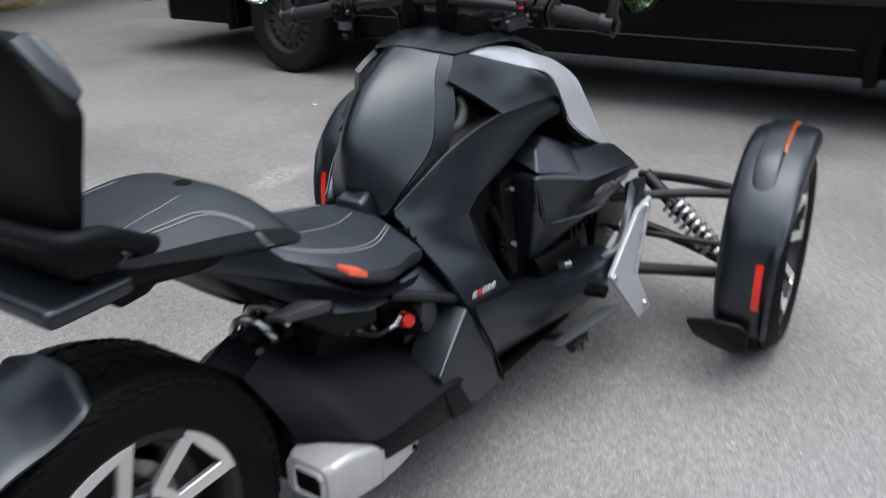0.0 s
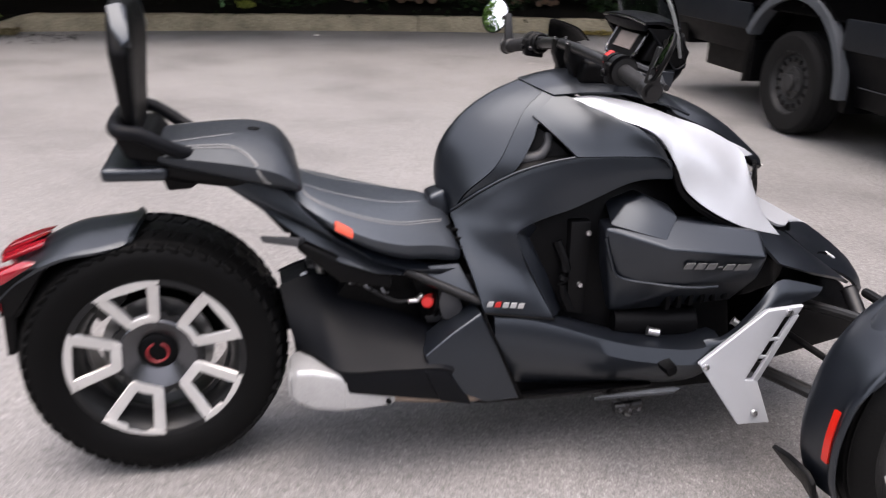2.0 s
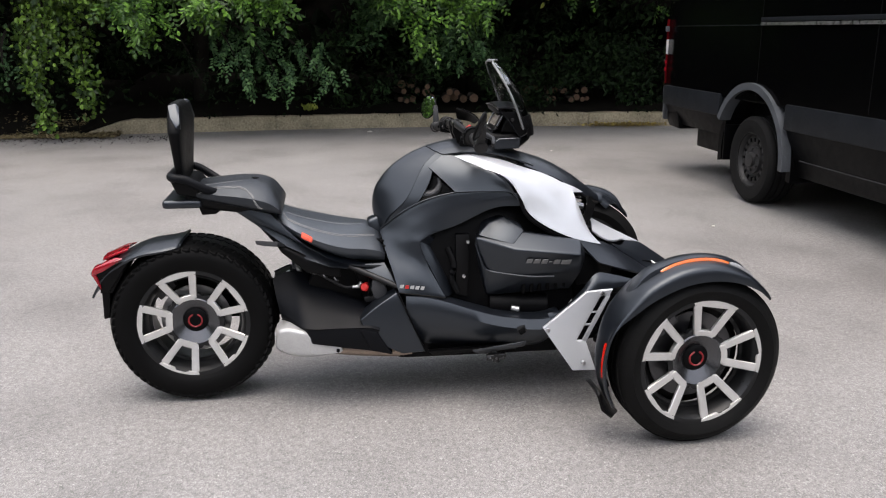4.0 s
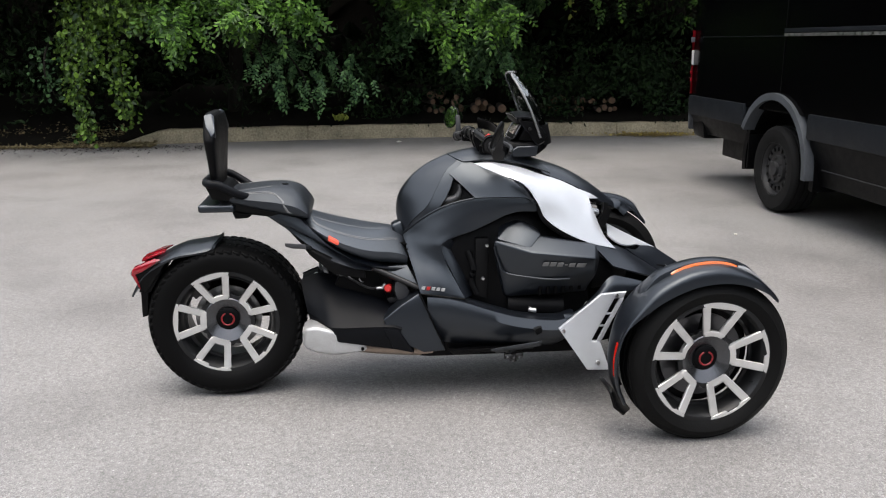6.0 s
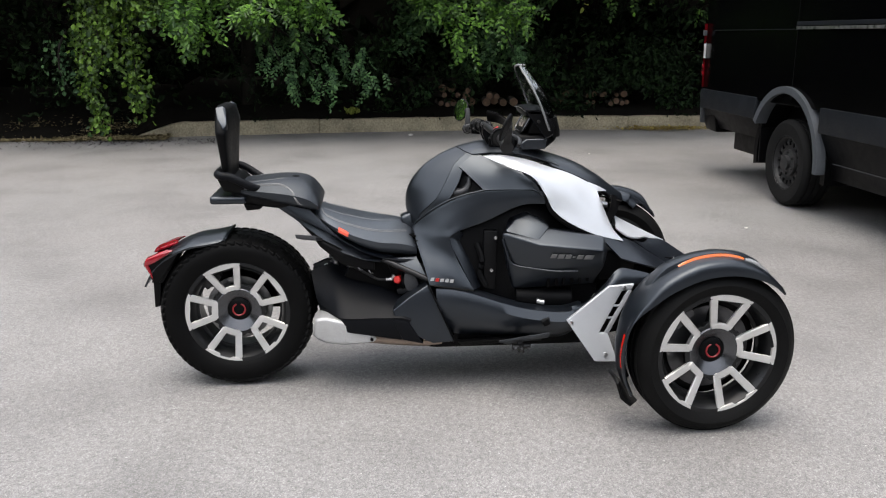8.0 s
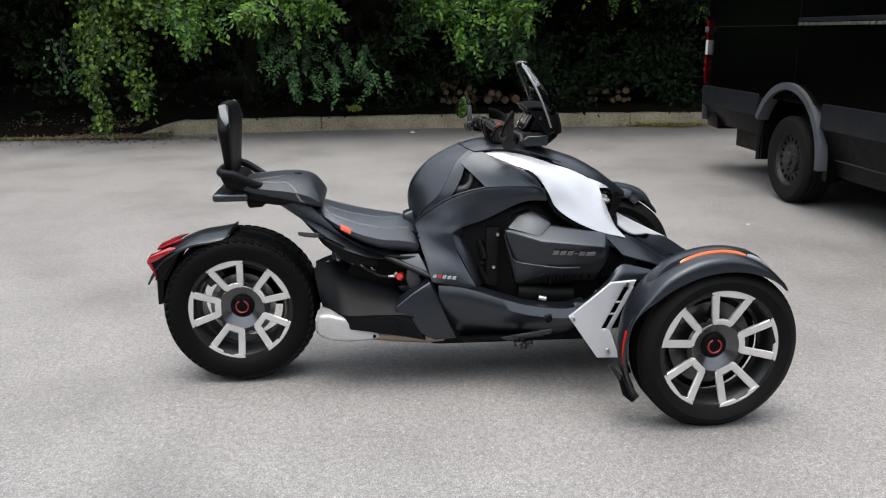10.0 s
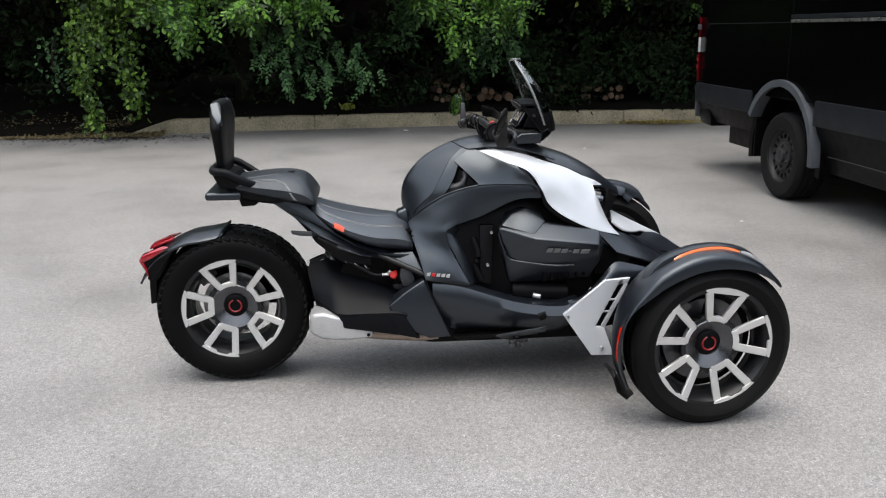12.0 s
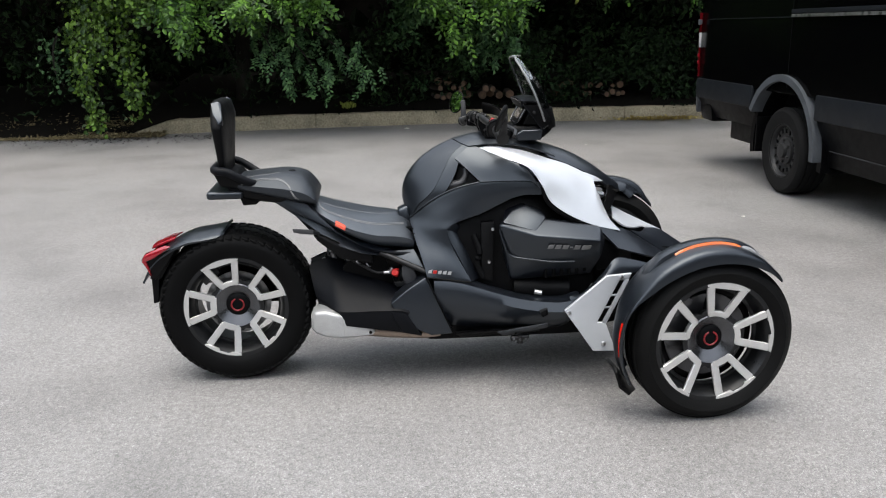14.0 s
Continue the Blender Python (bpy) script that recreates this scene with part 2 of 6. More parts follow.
    c = mult(c, mult(ramp(edge.outputs["Value"], (0.25, 1.7), (0.75, 1.0)), ramp(mid.outputs["Fac"], (0.35, 1.0), (0.6, 1.7)), "DARKEN"))
    l.new(c, b.inputs["Base Color"])
    b.inputs["Roughness"].default_value = 0.6
    b.inputs["Specular IOR Level"].default_value = 0.75
    bu = n.new("ShaderNodeBump")
    bu.inputs["Strength"].default_value, bu.inputs["Distance"].default_value = 0.45, 0.003
    l.new(stones.outputs["Distance"], bu.inputs["Height"])
    l.new(bu.outputs[0], b.inputs["Normal"])
    return m


ASPHALT = asphalt_material()
CONCRETE = material("weathered_concrete", (0.235, 0.203, 0.142), 0.9, vary=0.55, scale=3, grain=0.8, grain_scale=120, spec=0.15)
# soil taken to near-black: the shade behind the kerb is in this colour
SOIL = material("shade_dark_soil", (0.006, 0.0052, 0.0042), 0.95, vary=0.5, scale=9, grain=0.9, grain_scale=60, spec=0.05)
LITTER = leaf_material("leaf_litter", (0.09, 0.065, 0.03), (0.28, 0.24, 0.13), 0.8)
YELLOW_LEAF = leaf_material("yellow_leaves", (0.16, 0.11, 0.03), (0.4, 0.32, 0.09), 0.7)
BARK = material("bark", (0.014, 0.012, 0.01), 0.95, vary=0.45, scale=14, grain=0.9, grain_scale=70, spec=0.15)
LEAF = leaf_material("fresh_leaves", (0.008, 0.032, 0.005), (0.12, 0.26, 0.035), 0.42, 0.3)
LEAF_IVY = leaf_material("climber_leaves", (0.008, 0.028, 0.004), (0.13, 0.24, 0.03), 0.42, 0.3)
WEED_LEAF = leaf_material("yellow_green_weed", (0.14, 0.18, 0.03), (0.36, 0.4, 0.08), 0.6)
LEAF_ASH = leaf_material("grey_green_leaves", (0.014, 0.045, 0.016), (0.09, 0.18, 0.065), 0.5, 0.25)
# near-black copy of the leaf colours, holding the deep shade under the trees
LEAF_SHADE = leaf_material("shade_painted_leaves", (0.0022, 0.006, 0.002), (0.008, 0.019, 0.006), 0.75, 0.12)
LOG_BARK = material("log_bark", (0.03, 0.022, 0.016), 0.95, vary=0.4, scale=20, grain=0.8, grain_scale=90)
LOG_END = material("cut_log_end", (0.095, 0.06, 0.04), 0.9, vary=0.5, scale=18, grain=0.4, grain_scale=120, spec=0.2)
PANEL = material("satin_charcoal_panel", (0.0045, 0.0056, 0.008), 0.32, vary=0.08, scale=5, grain=0.04, grain_scale=700, rough_vary=0.03, spec=0.62)
TANK = material("satin_black_paint", (0.0032, 0.0042, 0.0062), 0.33, vary=0.06, scale=4, rough_vary=0.012, spec=0.64)
PLASTIC = material("moulded_black_plastic", (0.0018, 0.0018, 0.0021), 0.45, vary=0.18, scale=9, grain=0.15, grain_scale=800, spec=0.12)
BACKREST = material("black_vinyl", (0.0016, 0.0017, 0.002), 0.5, vary=0.2, scale=9, grain=0.2, grain_scale=500, spec=0.1)
DEEP = material("black_engine_parts", (0.0013, 0.0013, 0.0016), 0.45, vary=0.3, scale=18, grain=0.3, grain_scale=300, spec=0.09)
GREY_PLASTIC = material("grey_plastic", (0.024, 0.025, 0.028), 0.5, vary=0.12, scale=10, grain=0.2)
SILVER = material("silver_paint", (0.43, 0.445, 0.47), 0.32, 0.35, vary=0.025, scale=3, coat=0.1, rough_vary=0.015)
ALLOY = material("machined_aluminium", (0.6, 0.595, 0.585), 0.32, 0.7, vary=0.08, scale=30, grain=0.12, grain_scale=1500, rough_vary=0.04)
GUNMETAL = material("gunmetal_wheel_paint", (0.011, 0.0115, 0.0125), 0.36, 0.5, vary=0.12, scale=12)
STEEL = material("bright_steel", (0.55, 0.55, 0.56), 0.3, 0.95, vary=0.2, scale=25)
DARK_STEEL = material("dark_painted_steel", (0.006, 0.006, 0.0066), 0.42, 0.2, vary=0.25, scale=20, grain=0.15)
EXHAUST = material("brushed_exhaust", (0.36, 0.36, 0.36), 0.36, 0.35, vary=0.14, scale=14, grain=0.2, grain_scale=600)
PILLION_LEATHER = material("black_passenger_leather", (0.006, 0.0072, 0.0098), 0.46, vary=0.14, scale=8, grain=0.35, grain_scale=480, spec=0.55)
LEATHER = material("black_seat_leather", (0.0095, 0.0118, 0.0162), 0.42, vary=0.14, scale=8, grain=0.35, grain_scale=480, spec=0.95)
THREAD = material("grey_stitching", (0.16, 0.16, 0.16), 0.8, vary=0.2, scale=60)
RUBBER = material("tyre_rubber", (0.0018, 0.0018, 0.0019), 0.55, vary=0.3, scale=14, grain=0.3, grain_scale=500, spec=0.09)
GRIP = material("grip_rubber", (0.0065, 0.0065, 0.007), 0.7, vary=0.2, scale=20, grain=0.5, grain_scale=350, spec=0.3)
RED = material("red_plastic", (0.4, 0.012, 0.01), 0.4, vary=0.1, scale=20)
ORANGE_TAG = material("orange_fabric_tag", (0.5, 0.06, 0.03), 0.7, vary=0.1, scale=30, grain=0.3)
RED_LENS = material("red_lens", (0.2, 0.006, 0.012), 0.12, vary=0.25, scale=25, coat=0.4)
REFLECTOR = material("red_reflector", (0.5, 0.012, 0.005), 0.2, vary=0.08, scale=60, coat=0.4)
EMBLEM_RED = material("dull_red_emblem", (0.2, 0.008, 0.012), 0.45, vary=0.15, scale=60)
BRIGHT_DISC = material("polished_disc_steel", (0.18, 0.18, 0.18), 0.32, 0.85, vary=0.1, scale=12, rough_vary=0.04)
AMBER = material("amber_lens", (0.5, 0.1, 0.01), 0.18, vary=0.08, scale=40, coat=0.4)
LENS = clear("clear_lens", (0.95, 0.96, 0.97), 0.03)
SCREEN = clear("smoked_screen", (0.55, 0.58, 0.58), 0.03)
MIRROR = material("mirror_glass", (0.92, 0.93, 0.93), 0.015, 1.0, vary=0.01, rough_vary=0.005)
DISPLAY = material("lcd_display", (0.17, 0.145, 0.135), 0.2, vary=0.06, scale=20)
BADGE = material("grey_badge", (0.13, 0.13, 0.13), 0.4, 0.2, vary=0.05)
BADGE_WHITE = material("white_badge", (0.3, 0.3, 0.3), 0.4, vary=0.05)
VAN_PAINT = material("black_van_paint", (0.0008, 0.0008, 0.001), 0.2, vary=0.15, scale=3, rough_vary=0.04, spec=0.06)
VAN_TRIM = material("grey_van_trim", (0.0055, 0.007, 0.0095), 0.5, vary=0.2, scale=6, grain=0.3, spec=0.2)
VAN_GLASS = material("dark_van_glass", (0.005, 0.006, 0.007), 0.04, vary=0.05, coat=0.5)
VAN_RUBBER = material("dusty_tyre_rubber", (0.0048, 0.0048, 0.0049), 0.85, vary=0.3, scale=10, grain=0.4, grain_scale=200, spec=0.15)
STEEL_RIM = material("grey_steel_rim", (0.017, 0.017, 0.018), 0.55, 0.2, vary=0.3, scale=18)
WHITE_LENS = material("white_lens", (0.7, 0.7, 0.7), 0.15, vary=0.05, coat=0.5)
PEBBLE = material("pale_pebble", (0.5, 0.48, 0.44), 0.9, vary=0.2, scale=40)
FLARE = material("weathered_grey_plastic", (0.042, 0.047, 0.054), 0.6, vary=0.35, scale=7, grain=0.3, spec=0.35)
CLEAR_EDGE = material("polished_screen_edge", (0.12, 0.125, 0.125), 0.12, vary=0.1, coat=0.5)
DISC = material("dull_disc_steel", (0.08, 0.08, 0.084), 0.35, 0.9, vary=0.06, scale=8, rough_vary=0.03)
POSITION_LENS = material("frosted_position_lens", (0.2, 0.205, 0.21), 0.12, vary=0.2, scale=30, coat=0.5)
MOULD_TREAD = material("road_tyre_rubber", (0.0035, 0.0035, 0.0035), 0.6, vary=0.3, scale=14, grain=0.9, grain_scale=140, spec=0.1)
COVER = material("matte_black_cover", (0.0022, 0.0026, 0.0038), 0.5, vary=0.12, scale=7, grain=0.05, grain_scale=800, spec=0.12)
HUB = material("gunmetal_hub", (0.09, 0.092, 0.098), 0.25, 0.9, vary=0.05, scale=6, rough_vary=0.02)
GLOSS = material("glossy_black_trim", (0.02, 0.02, 0.022), 0.12, vary=0.05, rough_vary=0.02, coat=0.6, spec=0.8)
CHROME = material("chromed_reflector", (0.62, 0.57, 0.53), 0.2, 0.35, vary=0.15, scale=40)
VAN_LENS = material("dark_red_lens", (0.09, 0.003, 0.005), 0.15, vary=0.3, scale=14, coat=0.3)
# leaf colours dimmed: the shade on the undergrowth is put into them
LEAF_DIM_SHADE = leaf_material("dim_shade_leaves", (0.004, 0.011, 0.0035), (0.022, 0.05, 0.015), 0.6, 0.2)
# blue sky reflection put into the specular tint of satin finishes and leather
for satin in (TANK, PANEL, LEATHER, PILLION_LEATHER):
    satin.node_tree.nodes["Principled BSDF"].inputs["Specular Tint"].default_value = (0.84, 0.92, 1.0, 1)


# ---- ground, kerb and planting ----
def ground_sheet():
    bm = bmesh.new()
    xs = [-400, -60, -20] + [-12 + 0.75 * i for i in range(33)] + [20, 60, 400]
    ys = [-400, -60, -20] + [-9 + 0.75 * i for i in range(25)] + [20, 60, 400]
    g = [[bm.verts.new((x, y, 0.012 * noise.noise((x * 0.35, y * 0.35, 0)) * min(1, max(0, (abs(x - 0.8) + abs(y)) / 3 - 0.9)) if abs(x) < 15 and abs(y) < 12 else 0)) for y in ys] for x in xs]
    for i in range(len(xs) - 1):
        for j in range(len(ys) - 1):
            bm.faces.new((g[i][j], g[i + 1][j], g[i + 1][j + 1], g[i][j + 1]))
    return bm


ground = tagged(part("ground", ground_sheet(), ASPHALT), "worn pale grey asphalt of a parking lot", "asphalt ground", kind="structure")

KERB_H = 0.19


def kerb_line(x):
    """How far out the kerb's face lies: it bows gently."""
    return 8.93 - 0.02 * (x - 1.9) ** 2



def kerb_stone(x0, x1, tilt):
    """One length of cast kerb with a rounded front edge; the first one runs out into the verge."""
    bm = block((x1 - x0 - 0.003, 0.16, KERB_H + 0.1), ((x0 + x1) / 2, 0.08, KERB_H / 2 - 0.05), 0.02, pose(0, 0, 0, tilt, 0, tilt * 0.2), 3)
    bmesh.ops.subdivide_edges(bm, edges=[e for e in bm.edges if e.calc_length() > 0.5], cuts=14)
    for v in bm.verts:
        v.co += Vector((0, 0.009, 0.009)) * noise.noise(v.co * 5) + Vector((0, 0.004, 0.004)) * noise.noise(v.co * 23)
        v.co.y += kerb_line(v.co.x)
        if x0 < -2.4 and v.co.z > 0:
            v.co.z *= min(1, max(0.03, (v.co.x - x0) / 0.6))
    return bm


# the bed behind the kerb
def bed_sheet():
    bm = bmesh.new()
    xs, ys = [-14 + 0.25 * i for i in range(113)], [0, 0.06, 0.25, 0.5, 0.9, 1.4, 2.2, 4, 7, 12]
    rise = [-0.1, 0.0, 0.06, 0.1, 0.14, 0.2, 0.3, 0.5, 0.8, 1.0]
    g = []
    for x in xs:
        bare, kerb_y = x < -2.6, kerb_line(x)
        y0 = kerb_y + 0.1 if not bare else 8.38 + 0.12 * noise.noise((x * 1.1, 3, 0)) - 0.12 * min(1, (-2.6 - x) / 2)
        top = 0.17 if not bare else 0.0
        g.append([bm.verts.new((x, y0 + y, max(-0.1, top * min(1, y / 0.06) + r + 0.05 * noise.noise((x * 2.2, y * 2.2, 1)) * min(1, y * 3)))) for y, r in zip(ys, rise)])
    for i in range(len(xs) - 1):
        for j in range(len(ys) - 1):
            bm.faces.new((g[i][j], g[i + 1][j], g[i + 1][j + 1], g[i][j + 1]))
    return bm


bed = tagged(part("planting_bed", bed_sheet(), SOIL), "bare soil bed rising behind the concrete kerb, deep shade painted into its colour", "soil bed", kind="structure")


# ---- foliage ----
def leaves(name, spots, mat, parent=None):
    """Many folded leaves in one mesh: rows of place, direction, side, length, width."""
    k = len(spots)
    a = np.array(spots, dtype=float)
    p, d, s, ln, wd = a[:, 0:3], a[:, 3:6], a[:, 6:9], a[:, 9:10], a[:, 10:11]
    d = d / np.linalg.norm(d, axis=1, keepdims=True)
    s = s - d * (s * d).sum(1, keepdims=True)
    s = s / np.maximum(np.linalg.norm(s, axis=1, keepdims=True), 1e-6)
    up = np.cross(d, s)
    v = np.empty((k, 6, 3))
    v[:, 0] = p
    v[:, 1] = p + d * ln * 0.35 + s * wd * 0.5 + up * wd * 0.14
    v[:, 2] = p + d * ln * 0.75 + s * wd * 0.36 + up * wd * 0.05
    v[:, 3] = p + d * ln - up * ln * 0.12
    v[:, 4] = p + d * ln * 0.75 - s * wd * 0.36 + up * wd * 0.05
    v[:, 5] = p + d * ln * 0.35 - s * wd * 0.5 + up * wd * 0.14
    f = np.array([[0, 1, 2, 3], [0, 3, 4, 5]])
    faces = (np.arange(k)[:, None, None] * 6 + f[None]).reshape(-1, 4)
    me = bpy.data.meshes.new(name)
    me.from_pydata(v.reshape(-1, 3).tolist(), [], faces.tolist())
    me.materials.append(mat)
    ob = new(name, me)
    if parent:
        ob.parent = parent
        if parent.type == "EMPTY":
            ob.matrix_parent_inverse = parent.matrix_basis.inverted()
    return ob


rng = np.random.default_rng(7)


def scatter(count, box, length, slim=0.5, gaps=0.0, gap_scale=1.2, droop=0.5):
    """Leaf places in a box, thinned by noise so that gaps stay open."""
    lo, hi = np.array(box[0]), np.array(box[1])
    out = []
    while len(out) < count:
        p = lo + (hi - lo) * rng.random(3)
        if gaps and noise.noise(Vector(p) * gap_scale) < gaps - 0.5 + 0.15 * rng.random():
            continue
        d = rng.normal(size=3)
        d[2] -= droop
        ln = length * (0.6 + 0.8 * rng.random())
        out.append((*p, *d, *rng.normal(size=3), ln, ln * slim))
    return out


def spray(path, count, length, slim, leaflets=9, spread=0.12):
    """Feathered leaves hanging from a bough: each a stalk with paired leaflets."""
    line = curve_pts(path, 12)
    out = []
    for _ in range(count):
        q = line[int(rng.random() ** 0.8 * (len(line) - 1))]
        base = np.array(q) + rng.normal(size=3) * spread
        way = rng.normal(size=3) * 0.6 + np.array((0, -0.5, -0.75))
        way /= np.linalg.norm(way)
        side = np.cross(way, (rng.normal() * 0.5, -0.6, 0.8))
        side /= np.linalg.norm(side)
        stalk = length * leaflets * 0.28 * (0.8 + 0.5 * rng.random())
        for j in range(leaflets):
            u = (j + 1) / leaflets
            sgn = 1 if j % 2 else -1
            at = base + way * stalk * u + np.array((0, 0, -0.25)) * stalk * u * u
            d = way * 0.55 + side * sgn * (0.9 if j < leaflets - 1 else 0.0) + np.array((0, 0, -0.25)) + rng.normal(size=3) * 0.12
            ln = length * (0.75 + 0.4 * rng.random())
            nrm = np.cross(way, side)
            out.append((*at, *d, *np.cross(nrm, d), ln, ln * slim))
    return out


def climber(path, count, size, spread):
    """Broad leaves that overlap like scales, facing outwards."""
    line = curve_pts(path, 12)
    out = []
    for _ in range(count):
        q = np.array(line[rng.integers(len(line))]) + rng.normal(size=3) * spread
        d = np.array((rng.normal() * 0.7, -0.45 + rng.normal() * 0.4, -0.7 + rng.normal() * 0.45))
        ln = size * (0.6 + 0.7 * rng.random())
        out.append((*q, *d, 1 + rng.normal() * 0.4, rng.normal() * 0.6, rng.normal() * 0.5, ln, ln * 0.8))
    return out


def tree(at, lean, height, radius, label):
    """A trunk with limbs; the crown is hung on it afterwards."""
    t = thing("tree", at, label, "tree", "trees behind the kerb")
    x, y, z = at
    top = (x + lean[0], y + lean[1], z + height)
    part("trunk", tube([at, (x + lean[0] * 0.3 + 0.05, y + lean[1] * 0.3, z + height * 0.35), (x + lean[0] * 0.7 - 0.06, y + lean[1] * 0.7, z + height * 0.7), top], (radius, radius * 0.35), 12, 6), BARK, t)
    for i in range(6):
        a = i * 2.4 + x
        s = 0.4 + 0.09 * i
        b = (x + lean[0] * s, y + lean[1] * s, z + height * s)
        part("limb", tube([b, (b[0] + 0.7 * math.cos(a), b[1] + 0.7 * math.sin(a) - 0.2, b[2] + 0.6), (b[0] + 1.7 * math.cos(a), b[1] + 1.6 * math.sin(a) - 0.5, b[2] + 0.8)], (radius * 0.35, radius * 0.08), 7, 5), BARK, t)
    return t


# boughs that hang out over the kerb, each with its own twig
def bough(t, path, kind, count, length, slim=0.36, mat=None):
    part("bough", tube(path, (0.02, 0.004), 6, 6), BARK, t)
    spots = climber(path, count, length, slim) if kind == "broad" else spray(path, count, length, slim)
    leaves("foliage", spots, mat, t)


TREES = [((-5.6, 9.6, 0.1), (0.5, -0.4), 5.5, 0.14), ((-1.35, 10.0, 0.3), (0.3, -0.3), 6.0, 0.11), ((2.9, 10.6, 0.4), (-0.3, -0.5), 6.2, 0.17), ((6.4, 10.2, 0.3), (0.2, -0.4), 5.8, 0.15)]
stand = [tree(a, l, h, r, "leafy tree overhanging the kerb from a dark thicket") for a, l, h, r in TREES]
for t, (a, l, h, r) in zip(stand, TREES):
    x, y, z = a
    # crown leaves take the colour with shade painted in
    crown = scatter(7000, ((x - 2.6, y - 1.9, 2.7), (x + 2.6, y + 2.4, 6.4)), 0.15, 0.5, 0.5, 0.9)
    leaves("crown", crown, LEAF_SHADE, t)

# added above the view to block sky; leaf colour also holds the shade
tagged(leaves("canopy", scatter(42000, ((-11, 6.9, 2.2), (11, 10.8, 4.2)), 0.17, 0.6, 0.36, 0.8), LEAF_SHADE), "dense overhanging canopy added above the view to block sky, painted shade-dark", "tree canopy", kind="stuff")

tagged(leaves("canopy", scatter(11000, ((-10, 7.3, 3.0), (10, 8.7, 6.8)), 0.17, 0.55, 0.4, 0.8), LEAF), "lit outer foliage of the trees high over the kerb", "tree canopy", kind="stuff")

# sprays that catch the light in front
left, mid, right, far = stand
bough(left, [(-3.2, 9.0, 1.9), (-2.95, 8.3, 1.65), (-2.85, 7.9, 1.4), (-2.75, 7.7, 1.05)], "broad", 720, 0.067, 0.130, LEAF_IVY)
bough(left, [(-3.3, 8.6, 1.4), (-3.05, 8.0, 1.0), (-2.95, 7.8, 0.65), (-2.85, 7.75, 0.22)], "broad", 450, 0.065, 0.065, LEAF_IVY)
bough(left, [(-2.8, 8.6, 1.75), (-2.5, 8.1, 1.35), (-2.42, 7.9, 0.9), (-2.38, 7.85, 0.42)], "broad", 495, 0.065, 0.075, LEAF_IVY)
bough(left, [(-3.5, 8.7, 1.4), (-3.4, 8.1, 1.2), (-3.35, 7.9, 0.9), (-3.25, 7.9, 0.7)], "broad", 90, 0.062, 0.090, LEAF_ASH)
bough(left, [(-2.9, 8.7, 2.1), (-2.6, 8.1, 1.85), (-2.3, 7.8, 1.78), (-2.0, 7.6, 1.65)], "broad", 630, 0.067, 0.120, LEAF_IVY)
bough(mid, [(-2.3, 8.9, 2.0), (-2.0, 8.2, 1.8), (-1.75, 7.7, 1.65), (-1.5, 7.5, 1.45)], "feather", 101, 0.084, 0.520, LEAF)
bough(mid, [(-2.0, 8.9, 2.3), (-1.5, 8.2, 2.1), (-1.1, 7.7, 1.9), (-0.8, 7.5, 1.6)], "feather", 130, 0.089, 0.520, LEAF)
bough(mid, [(-1.3, 8.9, 2.3), (-0.8, 8.2, 2.1), (-0.4, 7.7, 1.9), (-0.05, 7.5, 1.65)], "feather", 101, 0.089, 0.520, LEAF)
bough(mid, [(-1.3, 9.0, 1.7), (-0.95, 8.4, 1.5), (-0.7, 8.0, 1.2), (-0.55, 7.9, 0.85)], "feather", 43, 0.068, 0.520, LEAF_ASH)
bough(mid, [(-0.9, 9.0, 1.55), (-0.5, 8.4, 1.3), (-0.2, 8.1, 0.95), (-0.05, 8.0, 0.55)], "feather", 49, 0.068, 0.520, LEAF_ASH)
bough(mid, [(-0.5, 9.0, 1.45), (0.0, 8.4, 1.25), (0.3, 8.1, 1.0), (0.5, 8.0, 0.75)], "feather", 37, 0.068, 0.520, LEAF_ASH)
bough(mid, [(-1.6, 9.0, 1.4), (-1.3, 8.5, 1.15), (-1.15, 8.2, 0.85), (-1.0, 8.1, 0.65)], "feather", 14, 0.063, 0.400, LEAF_SHADE)
bough(right, [(0.9, 9.2, 2.3), (1.2, 8.4, 2.05), (1.5, 7.9, 1.75), (1.75, 7.7, 1.3)], "feather", 92, 0.084, 0.520, LEAF)
bough(right, [(1.5, 9.2, 2.3), (1.8, 8.4, 2.05), (2.15, 7.9, 1.85), (2.5, 7.7, 1.6)], "feather", 92, 0.084, 0.520, LEAF)
bough(right, [(2.0, 9.2, 2.1), (2.2, 8.5, 1.7), (2.35, 8.2, 1.35), (2.5, 8.1, 1.0)], "feather", 31, 0.074, 0.520, LEAF_ASH)
bough(right, [(2.6, 9.2, 2.2), (3.1, 8.5, 2.1), (3.5, 8.1, 2.0), (3.75, 8.0, 1.85)], "feather", 11, 0.074, 0.520, LEAF)
bough(far, [(4.6, 9.3, 2.1), (5.0, 8.6, 1.95), (5.4, 8.2, 1.8), (5.6, 8.1, 1.55)], "feather", 20, 0.063, 0.520, LEAF)

bough(right, [(3.3, 9.0, 2.3), (3.35, 8.4, 2.1), (3.36, 8.1, 1.9), (3.36, 8.0, 1.72)], "broad", 16, 0.07, 0.035, WEED_LEAF)

# trees that close the lot on the side behind the motorcycle
for x, y, tall in ((-12.5, 6.4, 9.5), (-11.5, 10.2, 9.5), (-13.5, 2.4, 3.6), (-13.0, -1.5, 4.2)):
    t = tree((x, y, 0.0), (0.3, 0.2), tall * 0.9, 0.16, "leafy green tree at the side of the lot")
    leaves("crown", scatter(9000 if tall > 5 else 3000, ((x - 1.8, y - 2.2, 0.5), (x + 1.8, y + 2.2, tall)), 0.28, 0.6, 0.3, 0.8), LEAF, t)

